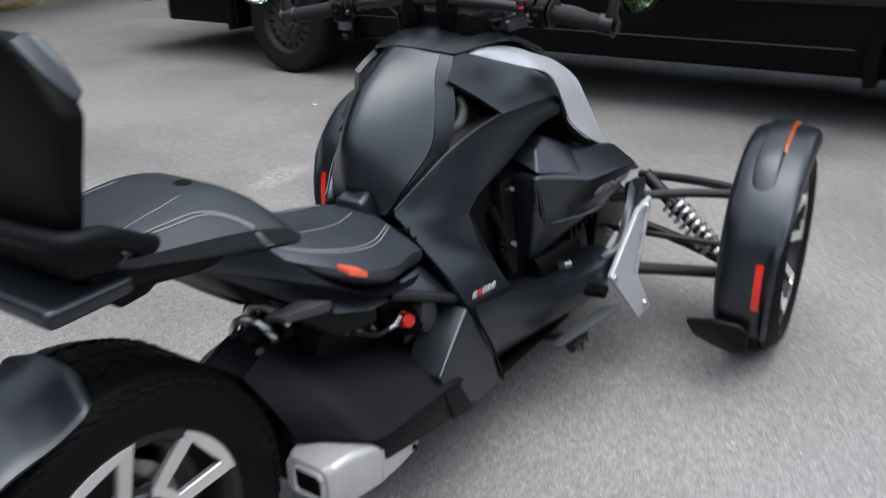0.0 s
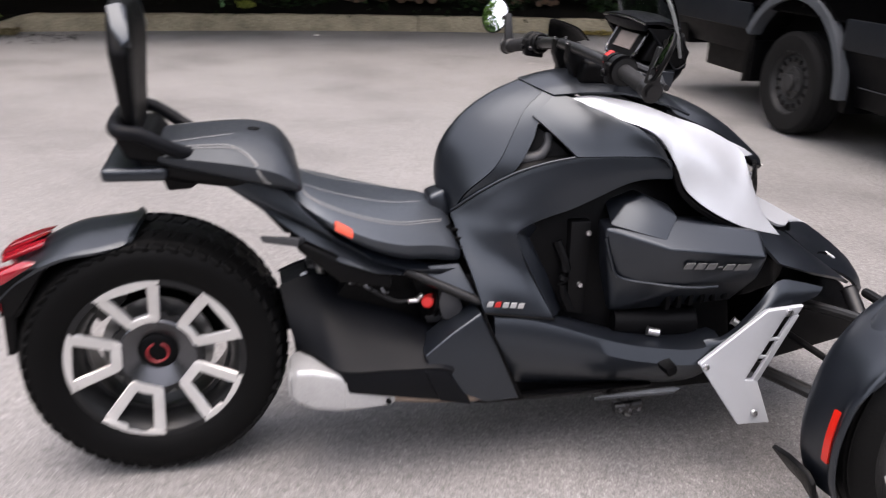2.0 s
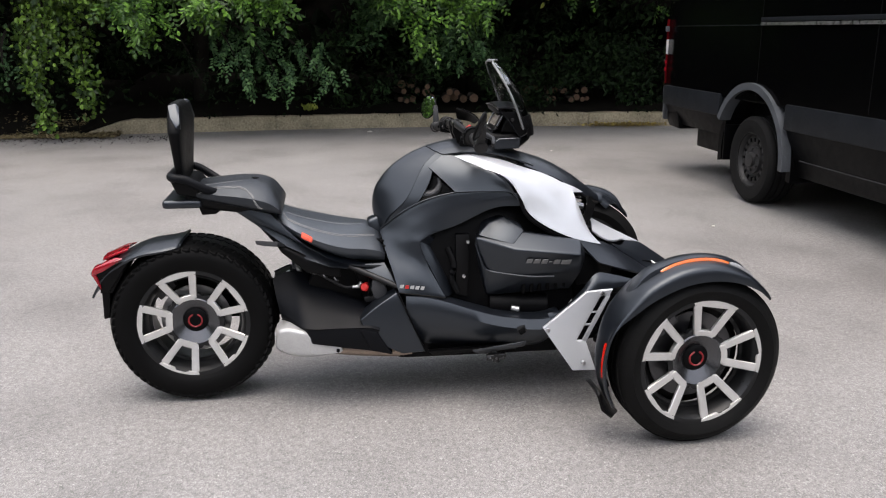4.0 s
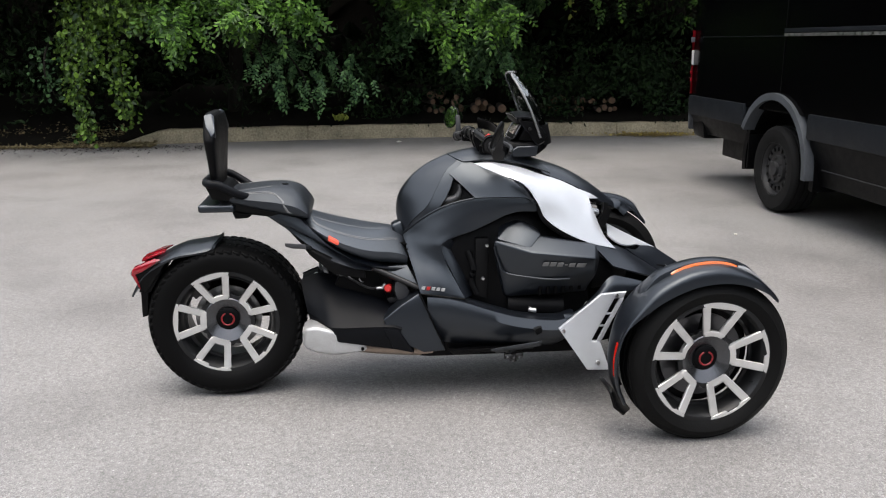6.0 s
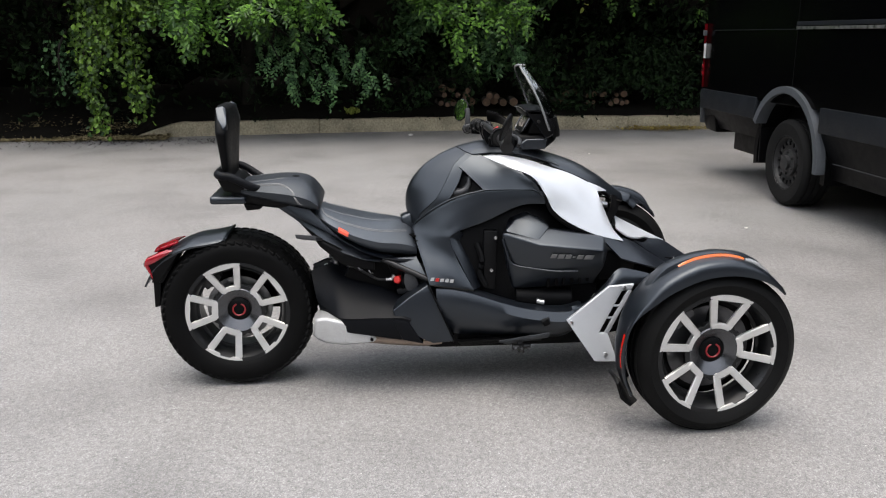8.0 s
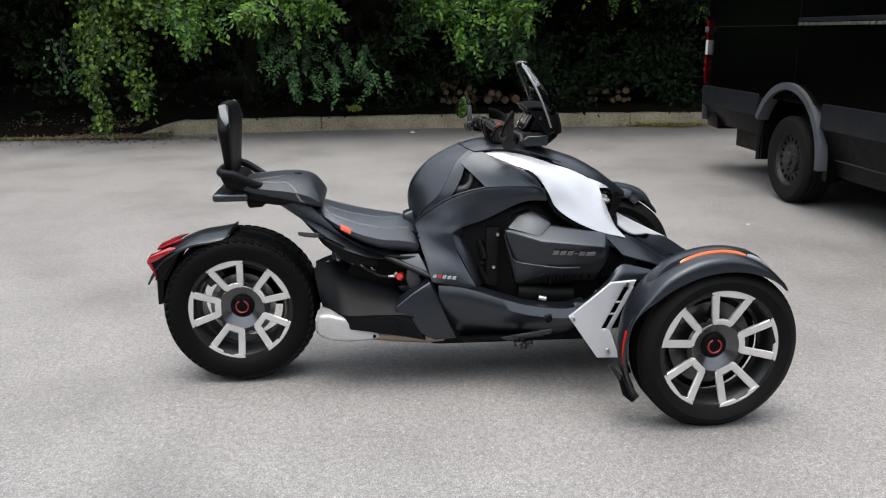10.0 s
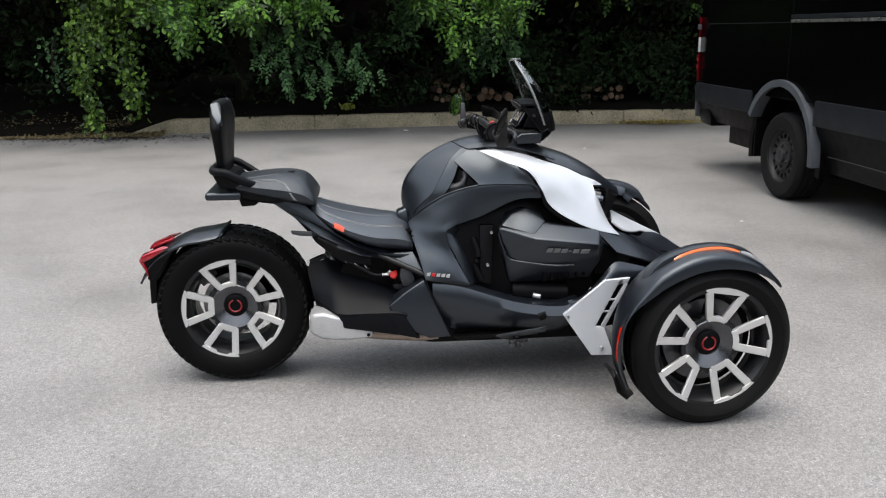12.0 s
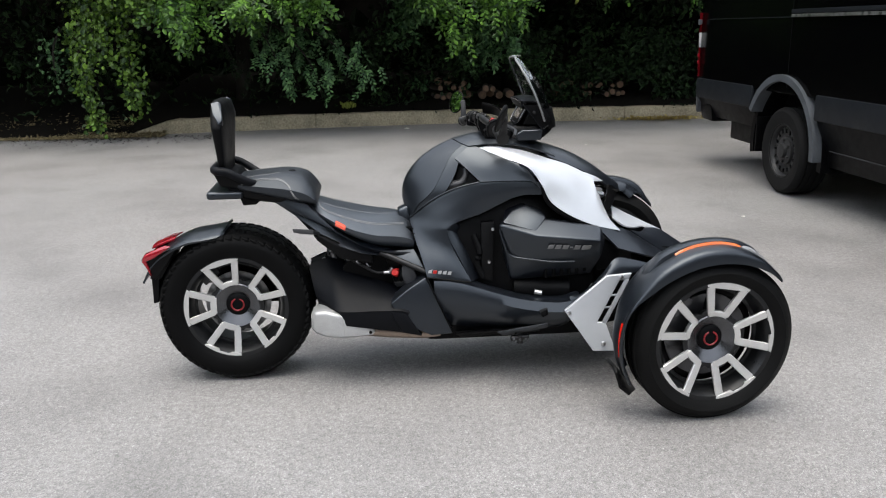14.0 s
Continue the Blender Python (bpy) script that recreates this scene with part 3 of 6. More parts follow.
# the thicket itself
tagged(leaves("thicket", scatter(16000, ((-12, 9.3, 0.15), (12, 10.6, 3.2)), 0.1, 0.5, 0.42, 1.3), LEAF_DIM_SHADE), "dense green undergrowth with deep shade put into its leaf colour", "undergrowth", kind="stuff")
tagged(leaves("low_shrub", scatter(3600, ((0.3, 9.15, 0.25), (5.4, 9.6, 1.3)), 0.075, 0.6, 0.5, 1.8), LEAF_DIM_SHADE), "low leafy shrubs between logs and kerb", "shrub", kind="stuff")


tagged(leaves("low_shrub", scatter(3800, ((4.7, 9.2, 0.25), (8.4, 10.0, 1.1)), 0.08, 0.6, 0.42, 1.6), LEAF_DIM_SHADE), "low shrubs behind the kerb, shade put into their leaf colour", "shrub", kind="stuff")
tagged(leaves("bush", scatter(2600, ((0.7, 8.95, 0.5), (3.3, 9.5, 2.0)), 0.08, 0.55, 0.55, 1.5), LEAF_ASH), "shaded green bush in front of the firewood", "bush", kind="stuff")


def dark_wall(y0=12.3, back=1, tall=1.0):
    """A near-black wall with an uneven top, standing in for deep woodland shade."""
    bm = bmesh.new()
    g = []
    for i in range(61):
        x = -30 + i
        g.append([bm.verts.new((x + 0.4 * noise.noise((i, j, 0)), y0 + back * (0.9 * noise.noise((x * 0.6, j * 0.7, 2)) + 0.25 * j), 0.3 * back + tall * j * (0.75 + 0.12 * noise.noise((x * 0.4, 5, 1))))) for j in range(10)])
    for i in range(60):
        for j in range(9):
            bm.faces.new((g[i][j], g[i + 1][j], g[i + 1][j + 1], g[i][j + 1]))
    bmesh.ops.solidify(bm, geom=list(bm.faces), thickness=1.2)
    return bm


wood = tagged(part("dark_backing_wall", dark_wall(), SOIL), "near-black wall behind the trees, standing in for deep shade", "wood", kind="structure")
tagged(leaves("wood_foliage", scatter(15000, ((-26, 10.8, 0.4), (26, 12.4, 7.0)), 0.26, 0.6, 0.3, 0.7), LEAF_SHADE), "woodland foliage behind the thicket, deep shade put into its colour", "woodland", kind="stuff")

# unseen dark walls added on the other sides to cut sky light and reflections
east = dark_wall(-17.0, -1, 0.8)
bmesh.ops.rotate(east, cent=(0, 0, 0), matrix=Matrix.Rotation(radians(90), 3, "Z"), verts=east.verts)
tagged(part("dark_backing_wall", east, SOIL), "unseen dark wall added beyond the van to block low sky light", "wood", kind="structure")
side = dark_wall(-17.0, -1, 0.85)
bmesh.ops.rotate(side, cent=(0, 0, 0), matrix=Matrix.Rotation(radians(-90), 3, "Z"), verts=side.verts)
tagged(part("dark_backing_wall", side, SOIL), "unseen dark wall added beside the lot to darken reflections", "wood", kind="structure")
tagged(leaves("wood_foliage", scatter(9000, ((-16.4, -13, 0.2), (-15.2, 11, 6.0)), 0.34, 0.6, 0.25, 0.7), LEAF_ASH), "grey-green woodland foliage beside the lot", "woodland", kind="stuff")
tagged(part("dark_backing_wall", dark_wall(-10.2, -1, 0.65), SOIL), "unseen dark wall added behind the camera to darken reflections", "wood", kind="structure")
tagged(leaves("wood_foliage", scatter(11000, ((-26, -10.4, 0.2), (26, -9.6, 4.4)), 0.34, 0.6, 0.25, 0.7), LEAF_SHADE), "unseen dark foliage added on the wall behind the camera", "woodland", kind="stuff")

# litter on the bare verge and under the van's end of the kerb
verge = []
for _ in range(6500):
    x, y = -2.2 - abs(rng.normal()) * 2.2, 8.15 + abs(rng.normal()) * 0.5
    ln = rng.uniform(0.02, 0.06)
    verge.append((x, y, 0.02 + max(0, (y - 8.45)) * 0.16, rng.normal(), rng.normal(), 0.15, rng.normal(), rng.normal(), 0.1, ln, ln * 0.6))
tagged(leaves("leaf_litter", verge, LITTER), "dry brown leaf litter and grit on the verge", "leaf litter", kind="stuff")
fallen = []
for _ in range(420):
    x = rng.normal(4.75, 0.32)
    y = kerb_line(x) - 0.03 - abs(rng.normal()) * 0.09
    ln = rng.uniform(0.025, 0.06)
    fallen.append((x, y, 0.012 + rng.random() * 0.035, rng.normal(), rng.normal(), 0.2, rng.normal(), rng.normal(), 0.1, ln, ln * 0.6))
tagged(leaves("fallen_leaves", fallen, YELLOW_LEAF), "yellow fallen leaves gathered against the kerb", "fallen leaves", kind="stuff")
tuft = [(0.27 + rng.normal() * 0.05, kerb_line(0.3) + 0.1 + rng.normal() * 0.04, 0.24 + rng.random() * 0.06, rng.normal() * 0.5, -0.3, 0.6 + rng.random(), rng.normal(), rng.normal(), 0.2, 0.07, 0.03) for _ in range(60)]
tagged(leaves("weed", tuft, WEED_LEAF), "small yellow-green weed growing behind the kerb", "weed")

moss = []
for _ in range(520):
    x = rng.uniform(-1.6, 8.0)
    d = noise.noise(Vector((x * 1.3, 2.0, 0.5)))
    if d < rng.uniform(-0.25, 0.25):
        continue
    ln = rng.uniform(0.03, 0.08)
    moss.append((x, kerb_line(x) + rng.uniform(-0.005, 0.12), 0.2 + rng.uniform(-0.03, 0.03), rng.normal() * 0.6, -0.6, rng.normal() * 0.5 - 0.1, rng.normal(), rng.normal(), 0.3, ln, ln * 0.45))
tagged(leaves("kerb_weeds", moss, LEAF_SHADE), "weeds and moss creeping over the kerb, in the shade-painted leaf colour", "weeds", kind="stuff")

grit = bmesh.new()
for i in range(800):
    x, y, r = rng.uniform(-7, -1.5), 8.38 - abs(rng.normal()) * 0.36, rng.uniform(0.004, 0.011)
    bmesh.ops.create_icosphere(grit, subdivisions=1, radius=r, matrix=Matrix.Translation((x, y, r * 0.4)) @ Matrix.Diagonal((1, rng.uniform(0.6, 1.2), 0.6, 1)))
tagged(part("loose_grit", grit, SOIL), "dark loose grit along the edge of the asphalt", "grit", kind="stuff")
for x, y, r in ((1.07, 8.42, 0.028), (3.05, 6.3, 0.012), (3.2, 2.4, 0.01), (2.4, 4.6, 0.01)):
    bm = bmesh.new()
    bmesh.ops.create_icosphere(bm, subdivisions=2, radius=r, matrix=Matrix.Translation((x, y, r * 0.25)) @ Matrix.Diagonal((1.3, 1, 0.5, 1)))
    for v in bm.verts:
        v.co += Vector((1, 1, 0.5)) * r * 0.3 * noise.noise(v.co * 60)
    tagged(part("pebble", bm, PEBBLE), "small pale stone lying on the asphalt", "pebble", "pebbles on the asphalt")


# ---- firewood ----
def log(at, r, length, turn):
    t = thing("log", at, "short cut log with a pale sawn end, stacked behind the kerb", "log", "stacked firewood")
    m = pose(*at, 0, 0, turn)
    bm = lathe([(0.001, 0), (r, 0), (r * 1.02, length * 0.5), (r * 0.98, length), (0.001, length)], (0, 0, 0), 14, closed=False)
    for v in bm.verts:
        v.co.x *= 1 + 0.1 * noise.noise(Vector((at[0] * 9, v.co.z * 20, 1)))
        v.co.z *= 1 + 0.1 * noise.noise(Vector((at[0] * 9, v.co.x * 20, 3)))
    bmesh.ops.transform(bm, matrix=m, verts=bm.verts)
    part("bark", bm, LOG_BARK, t)
    bm = lathe([(0.001, -0.006), (r * 0.92, -0.006), (r * 0.92, 0.002), (0.001, 0.002)], (0, 0, 0), 14, closed=False)
    bmesh.ops.transform(bm, matrix=m, verts=bm.verts)
    part("cut_end", bm, LOG_END, t)


for x0, x1, rows in ((1.55, 2.05, 3), (2.2, 2.65, 2), (3.35, 4.4, 2)):
    z = 0.3
    for row in range(rows):
        x = x0 + 0.05 * (row % 2)
        rmax = 0.06
        while x < x1:
            r = rng.uniform(0.03, 0.072)
            if rng.random() < 0.72:
                log((x + r, 9.45 + rng.uniform(-0.12, 0.15), z + r + rng.uniform(-0.01, 0.02)), r, 0.45, rng.uniform(-14, 14))
            x += 2 * r + 0.01
            rmax = max(rmax, r)
        z += rmax * 1.7


# ---- the van ----
VX, VY, VW = 3.82, 3.2, 1.98          # near side, rear axle, width
van = thing("van", (VX + VW / 2, 1.6, 0), "large black panel van with grey lower trim parked on the asphalt", "van")


def van_ring(y, w0, w1, z0, z1, r=0.16):
    """A cross-section: straight lower sides, leaning upper sides, round roof corners."""
    c = VX + VW / 2
    half = [(w0, z0), (w0, z0 + 0.4), (w0 - 0.02, (z0 + z1) / 2), (w1, z1 - r), (w1 - r * 0.3, z1 - r * 0.3), (w1 - r, z1 - 0.02), (w1 * 0.4, z1)]
    return [(c - a, y, b) for a, b in half] + [(c + a, y, b) for a, b in reversed(half)]


H = VW / 2
part("body", soften(loft([van_ring(5.12, H - 0.1, H - 0.2, 0.8, 2.62), van_ring(5.04, H - 0.02, H - 0.12, 0.8, 2.68), van_ring(4.7, H, H - 0.1, 0.8, 2.72), van_ring(0.2, H, H - 0.1, 0.8, 2.72),
     van_ring(-0.6, H, H - 0.12, 0.8, 2.66), van_ring(-1.2, H - 0.02, H - 0.2, 0.8, 1.75), van_ring(-1.75, H - 0.1, H - 0.3, 0.8, 1.3), van_ring(-1.95, H - 0.25, H - 0.45, 0.8, 1.05)]), 0.01, 1, 0.6), VAN_PAINT, van)


def arch(cy, r, a0, a1, n=16):
    return [(cy + r * math.cos(radians(a0 + (a1 - a0) * i / n)), 0.36 + r * math.sin(radians(a0 + (a1 - a0) * i / n))) for i in range(n + 1)]


FY = VY - 4.3
for x, d in ((VX, 0.05), (VX + VW, -0.05)):
    s = 1 if d > 0 else -1
    spans = ((VY + 0.53, 4.96), (FY + 0.53, VY - 0.53), (-1.85, FY - 0.53))
    for y0, y1 in spans:
        part("side_moulding", block((0.045, y1 - y0, 0.185), (x + s * 0.004, (y0 + y1) / 2, 0.735), 0.014), VAN_TRIM, van, "grey ribbed plastic side moulding")
        part("sill", hull([(x + s * 0.006, y0, 0.65), (x + s * 0.006, y1, 0.65), (x + s * 0.1, y0, 0.3 if y1 < 4 else 0.46), (x + s * 0.1, y1, 0.3 if y1 < 4 else 0.46), (x + s * 0.3, y0, 0.65), (x + s * 0.3, y1, 0.65), (x + s * 0.3, y0, 0.3 if y1 < 4 else 0.46), (x + s * 0.3, y1, 0.3 if y1 < 4 else 0.46)], 0.012), DEEP, van)
    part("sill_step", block((0.012, 3.0, 0.008), (x + s * 0.066, (VY + FY) / 2, 0.43), 0.003), GREY_PLASTIC, van, "thin grey sill strip")
    for cy in (VY, FY):
        ring = arch(cy, 0.59, 28, 182, 26) + list(reversed(arch(cy, 0.535, 28, 182, 26)))
        part("wheel_arch", plate([(x - s * 0.03, a, b) for a, b in ring], (s * 0.1, 0, 0), 0.012, 3), FLARE, van, "weathered grey plastic wheel arch flare")
        part("arch_liner", loft([[(x + s * 0.04, a, b) for a, b in arch(cy, 0.54, -10, 190, 18)] + [(x + s * 0.04, a, b) for a, b in reversed(arch(cy, 0.6, -10, 190, 18))], [(x + s * 0.36, a, b) for a, b in arch(cy, 0.54, -10, 190, 18)] + [(x + s * 0.36, a, b) for a, b in reversed(arch(cy, 0.6, -10, 190, 18))]]), DEEP, van)
    part("mud_flap", block((0.24, 0.02, 0.3), (x + s * 0.16, VY + 0.5, 0.42), 0.006), DEEP, van)
    part("door_rail", block((0.03, 3.15, 0.022), (x - s * 0.0, 1.57, 1.395), 0.005), STEEL, van, "silver sliding-door rail")
    part("rail_shade", block((0.025, 3.15, 0.03), (x + s * 0.0, 1.57, 1.427), 0.004), VAN_TRIM, van)
    part("panel_seam", block((0.006, 1.6, 0.006), (x + s * 0.002, 3.95, 1.385), 0.001), VAN_TRIM, van)
    for yy in (3.14, 1.72, -0.2):
        part("door_seam", block((0.006, 0.008, 1.2), (x + s * 0.0005, yy, 1.45), 0.001), DEEP, van)
    light = [(4.972, 0.84), (5.05, 0.83), (5.05, 1.45), (4.995, 1.45)]
    part("tail_light", plate([(x - s * 0.006 + (s * 0.03 if a > 5.0 else 0), a, b) for a, b in light], (s * 0.06, 0.02, 0), 0.008), VAN_LENS, van, "tall red tail light")
    part("reversing_light", plate([(x - s * 0.01 + (s * 0.03 if a > 5.0 else 0), a, b) for a, b in [(4.968, 1.12), (5.055, 1.12), (5.055, 1.26), (4.975, 1.26)]], (s * 0.05, 0.02, 0), 0.006), WHITE_LENS, van, "white reversing light")
    for zz in (0.96, 1.03):
        part("lamp_reflector", plate([(x - s * 0.012, 4.978, zz), (x - s * 0.0, 5.02, zz), (x - s * 0.0, 5.02, zz + 0.035), (x - s * 0.012, 4.98, zz + 0.035)], (s * 0.02, 0, 0), 0.003), RED_LENS, van)
    part("door_hinge", block((0.03, 0.04, 0.05), (x - s * 0.012, 4.96, 1.36), 0.008), FLARE, van)
    part("side_glass", block((0.01, 0.75, 0.55), (x + s * 0.045, -0.15, 1.72), 0.004, pose(0, 0, 0, 0, s * 3)), VAN_GLASS, van)
    part("door_mirror", hull([(x - s * 0.06, -0.62, 1.35), (x - s * 0.26, -0.6, 1.35), (x - s * 0.26, -0.6, 1.7), (x - s * 0.06, -0.62, 1.7), (x - s * 0.09, -0.75, 1.4), (x - s * 0.22, -0.75, 1.4), (x - s * 0.22, -0.75, 1.65), (x - s * 0.02, -0.66, 1.4)], 0.02), PLASTIC, van)
c = VX + VW / 2
part("rear_bumper", hull([(VX - 0.02, 4.92, 0.82), (VX + 0.06, 5.16, 0.8), (VX + VW + 0.01, 4.88, 0.81), (VX + VW - 0.06, 5.16, 0.8), (VX - 0.005, 4.95, 0.6), (VX + 0.07, 5.15, 0.58), (VX + VW - 0.01, 4.9, 0.6), (VX + VW - 0.07, 5.15, 0.58), (VX + 0.03, 5.05, 0.47), (VX + VW - 0.03, 5.05, 0.47)], 0.025, 3), FLARE, van, "weathered grey plastic rear bumper")
part("rear_valance", hull([(VX + 0.03, 4.7, 0.63), (VX + VW - 0.03, 4.7, 0.63), (VX + 0.05, 5.1, 0.6), (VX + VW - 0.05, 5.1, 0.6), (VX + 0.06, 4.7, 0.42), (VX + VW - 0.06, 4.7, 0.42), (VX + 0.1, 5.04, 0.42), (VX + VW - 0.1, 5.04, 0.42)], 0.02, 2), DEEP, van)
part("front_bumper", hull([(VX + 0.02, -1.7, 0.8), (VX + 0.3, -2.05, 0.75), (VX + VW - 0.02, -1.7, 0.8), (VX + VW - 0.3, -2.05, 0.75), (VX + 0.04, -1.7, 0.34), (VX + 0.3, -2.02, 0.32), (VX + VW - 0.04, -1.7, 0.34), (VX + VW - 0.3, -2.02, 0.32)], 0.04, 3), VAN_TRIM, van)
part("windscreen", plate([(VX + 0.2, -1.2, 1.76), (VX + VW - 0.2, -1.2, 1.76), (VX + VW - 0.25, -0.68, 2.5), (VX + 0.25, -0.68, 2.5)], (0, -0.015, 0.01), 0.004), VAN_GLASS, van)
part("underbody", block((VW - 0.5, 6.2, 0.55), (c, 1.6, 0.53), 0.02), DEEP, van)


def van_wheel(x, y, s):
    """A steel wheel: grooved tyre, dished rim with slots, hub and nuts."""
    R, W = 0.345, 0.225
    prof = [(0.21, 0), (0.235, -0.004), (0.27, -0.016), (0.315, -0.014), (0.338, 0.006), (R, 0.02)]
    for i in range(4):
        a = 0.035 + i * 0.05
        prof += [(R, a), (R - 0.012, a + 0.003), (R - 0.012, a + 0.012), (R, a + 0.015)]
    prof += [(R, W - 0.02), (0.315, W + 0.01), (0.21, W)]
    flipm = Matrix.Translation((x, y, R)) @ Matrix.Rotation(radians(-90 * s), 4, "Z")
    def place(bm):
        bmesh.ops.transform(bm, matrix=flipm, verts=bm.verts)
        return bm
    w = part("wheel", place(lathe([(0.215, -0.002), (0.222, 0.004), (0.205, 0.012), (0.198, 0.05), (0.198, W), (0.19, W), (0.188, 0.05)], (0, 0, 0), 48)), STEEL_RIM, van, "grey steel wheel")
    part("tyre", place(lathe(prof, (0, 0, 0), 72)), VAN_RUBBER, w, "dusty black tyre")
    part("rim_disc", place(lathe([(0.196, 0.045), (0.165, 0.03), (0.15, 0.032), (0.125, 0.05), (0.11, 0.055), (0.108, 0.02), (0.06, 0.014), (0.058, -0.012), (0.03, -0.02), (0.001, -0.022), (0.001, 0.03), (0.06, 0.05), (0.196, 0.06)], (0, 0, 0), 48, closed=False)), STEEL_RIM, w)
    for i in range(16):
        t = 2 * math.pi * i / 16
        part("slot", place(block((0.02, 0.012, 0.034), (0.158 * math.sin(t), 0.028, 0.158 * math.cos(t)), 0.004, Matrix.Rotation(t, 4, "Y"))), DEEP, w)
    for i in range(6):
        t = 2 * math.pi * i / 6
        part("wheel_nut", place(lathe([(0.001, 0), (0.013, 0), (0.013, 0.025), (0.001, 0.025)], (0.085 * math.sin(t), 0.002, 0.085 * math.cos(t)), 6, closed=False)), STEEL_RIM, w)


for y in (VY, FY):
    van_wheel(VX + 0.03, y, 1)
    van_wheel(VX + VW - 0.03, y, -1)


# ---- the three-wheeler ----
bike = thing("three_wheeled_motorcycle", (0.85, 0, 0), "matte black and silver three-wheeled motorcycle parked on the asphalt", "motorcycle")
WB, TRACK, STEER = 1.70, 0.62, 4.0   # the bar is turned a little
FAR_WB, FAR_TRACK, FAR_STEER = 1.68, 0.655, -2.0
REAR_R, FRONT_R = 0.303, 0.29


def both(name, make, mat, label="", parent=None, angle=35, far=1.0):
    """The same part on the near and the far side; far draws the far one in."""
    for s in (1, -1):
        bm = make()
        if s < 0:
            bmesh.ops.scale(bm, vec=(1, -far, 1), verts=bm.verts)
        part(name, bm, mat, parent or bike, label, angle)


def wheel(cx, cy, R, half, r_rim, turn, side, knobs, rear, steer=0.0):
    """side -1: the face looks to -y. Twin-bar alloy wheel with tyre, disc and cap."""
    c = Vector((cx, cy, R))

    def put(bm):
        if side > 0:
            bmesh.ops.scale(bm, vec=(1, -1, 1), verts=bm.verts)
        bmesh.ops.transform(bm, matrix=Matrix.Translation(c) @ Matrix.Rotation(radians(steer), 4, "Z"), verts=bm.verts)
        return bm

    f = -half + 0.012                       # plane of the rim's lip
    w = part("rear_wheel" if rear else "front_wheel", put(lathe([(r_rim, f), (r_rim + 0.006, f + 0.003), (r_rim + 0.004, f + 0.012), (r_rim - 0.014, f + 0.02), (r_rim - 0.024, f + 0.05), (r_rim - 0.024, half - 0.03), (r_rim, half - 0.012), (r_rim - 0.012, half - 0.01), (r_rim - 0.034, half - 0.04), (r_rim - 0.034, f + 0.04), (r_rim - 0.022, f + 0.014), (r_rim - 0.014, f + 0.002)], (0, 0, 0), 72)), GUNMETAL, bike, "gunmetal alloy wheel with bright machined twin spokes")
    # tyre
    sh = R - 0.012
    prof = [(r_rim - 0.004, f + 0.004), (r_rim + 0.012, f - 0.008), (r_rim + (R - r_rim) * 0.45, -half - 0.004), (R - 0.03, -half + 0.002), (sh, -half + 0.016), (R - 0.006, -half + 0.035), (R - 0.004, -half * 0.4), (R - 0.003, 0)]
    prof = prof + [(a, -b) for a, b in reversed(prof[:-1])]
    if not knobs:
        grooves = []
        for a in (-0.5, 0.0, 0.5):
            grooves += [(R, a * half - 0.006), (R - 0.007, a * half - 0.004), (R - 0.007, a * half + 0.004), (R, a * half + 0.006)]
        prof = prof[:5] + [(R - 0.004, -half + 0.03)] + grooves + [(R - 0.004, half - 0.03)] + prof[-5:]
    part("tyre", put(lathe(prof, (0, 0, 0), 96)), RUBBER if knobs else MOULD_TREAD, w, "black all-terrain tyre with blocky tread" if knobs else "black road tyre")
    if knobs:
        n, kinds = 56, []
        for k, (a, ww) in enumerate(((-0.72, 0.3), (-0.24, 0.22), (0.24, 0.22), (0.72, 0.3), (-1, 0))):
            size = (2 * math.pi * R / n * 0.78, half * ww * 2 * 0.88, 0.01) if k < 4 else (0.018, 0.005, 0.024)
            b = block(size, bevel=0.0025, seg=1)
            me = bpy.data.meshes.new("tread_block")
            b.to_mesh(me)
            b.free()
            me.materials.append(RUBBER)
            kinds.append(me)
            edge = abs(a) > 0.5
            for i in range(n):
                t = 2 * math.pi * (i + 0.5 * (k % 2)) / n
                if k < 4:
                    m = Matrix.Rotation(t, 4, "Y") @ Matrix.Translation((0, a * half * 1.04, R - 0.0055 - (0.0075 if edge else 0))) @ Matrix.Rotation(math.copysign(0.32 if edge else 0, -a), 4, "X") @ Matrix.Rotation(0.3 if k % 2 else -0.3, 4, "Z")
                else:
                    m = Matrix.Rotation(t, 4, "Y") @ Matrix.Translation((0, -half + 0.0045, R - 0.032)) @ Matrix.Rotation(0.14, 4, "X")
                ob = new("tread_block", me)
                ob.parent = w
                ob.matrix_basis = Matrix.Translation(c) @ m
    part("barrel_step", put(lathe([(r_rim - 0.026, f + 0.062), (r_rim - 0.045, f + 0.066), (r_rim - 0.045, f + 0.076), (r_rim - 0.026, f + 0.08)], (0, 0, 0), 64)), GUNMETAL, w)
    # dark dish behind the spokes, hub cone, cap with a red ring
    part("hub_cone", put(lathe([(0.034, f + 0.056), (0.05, f + 0.047), (0.07, f + 0.035), (0.086, f + 0.027), (0.09, f + 0.03), (0.09, f + 0.06), (0.034, f + 0.066)], (0, 0, 0), 56)), HUB, w, "dished gunmetal hub")
    if not rear:
        # black disc added to stop sight through the wheel and keep its inside dark
        part("shade_disc", put(lathe([(0.02, f + 0.1), (r_rim - 0.036, f + 0.1), (r_rim - 0.036, f + 0.106), (0.02, f + 0.106)], (0, 0, 0), 40)), DEEP, w)
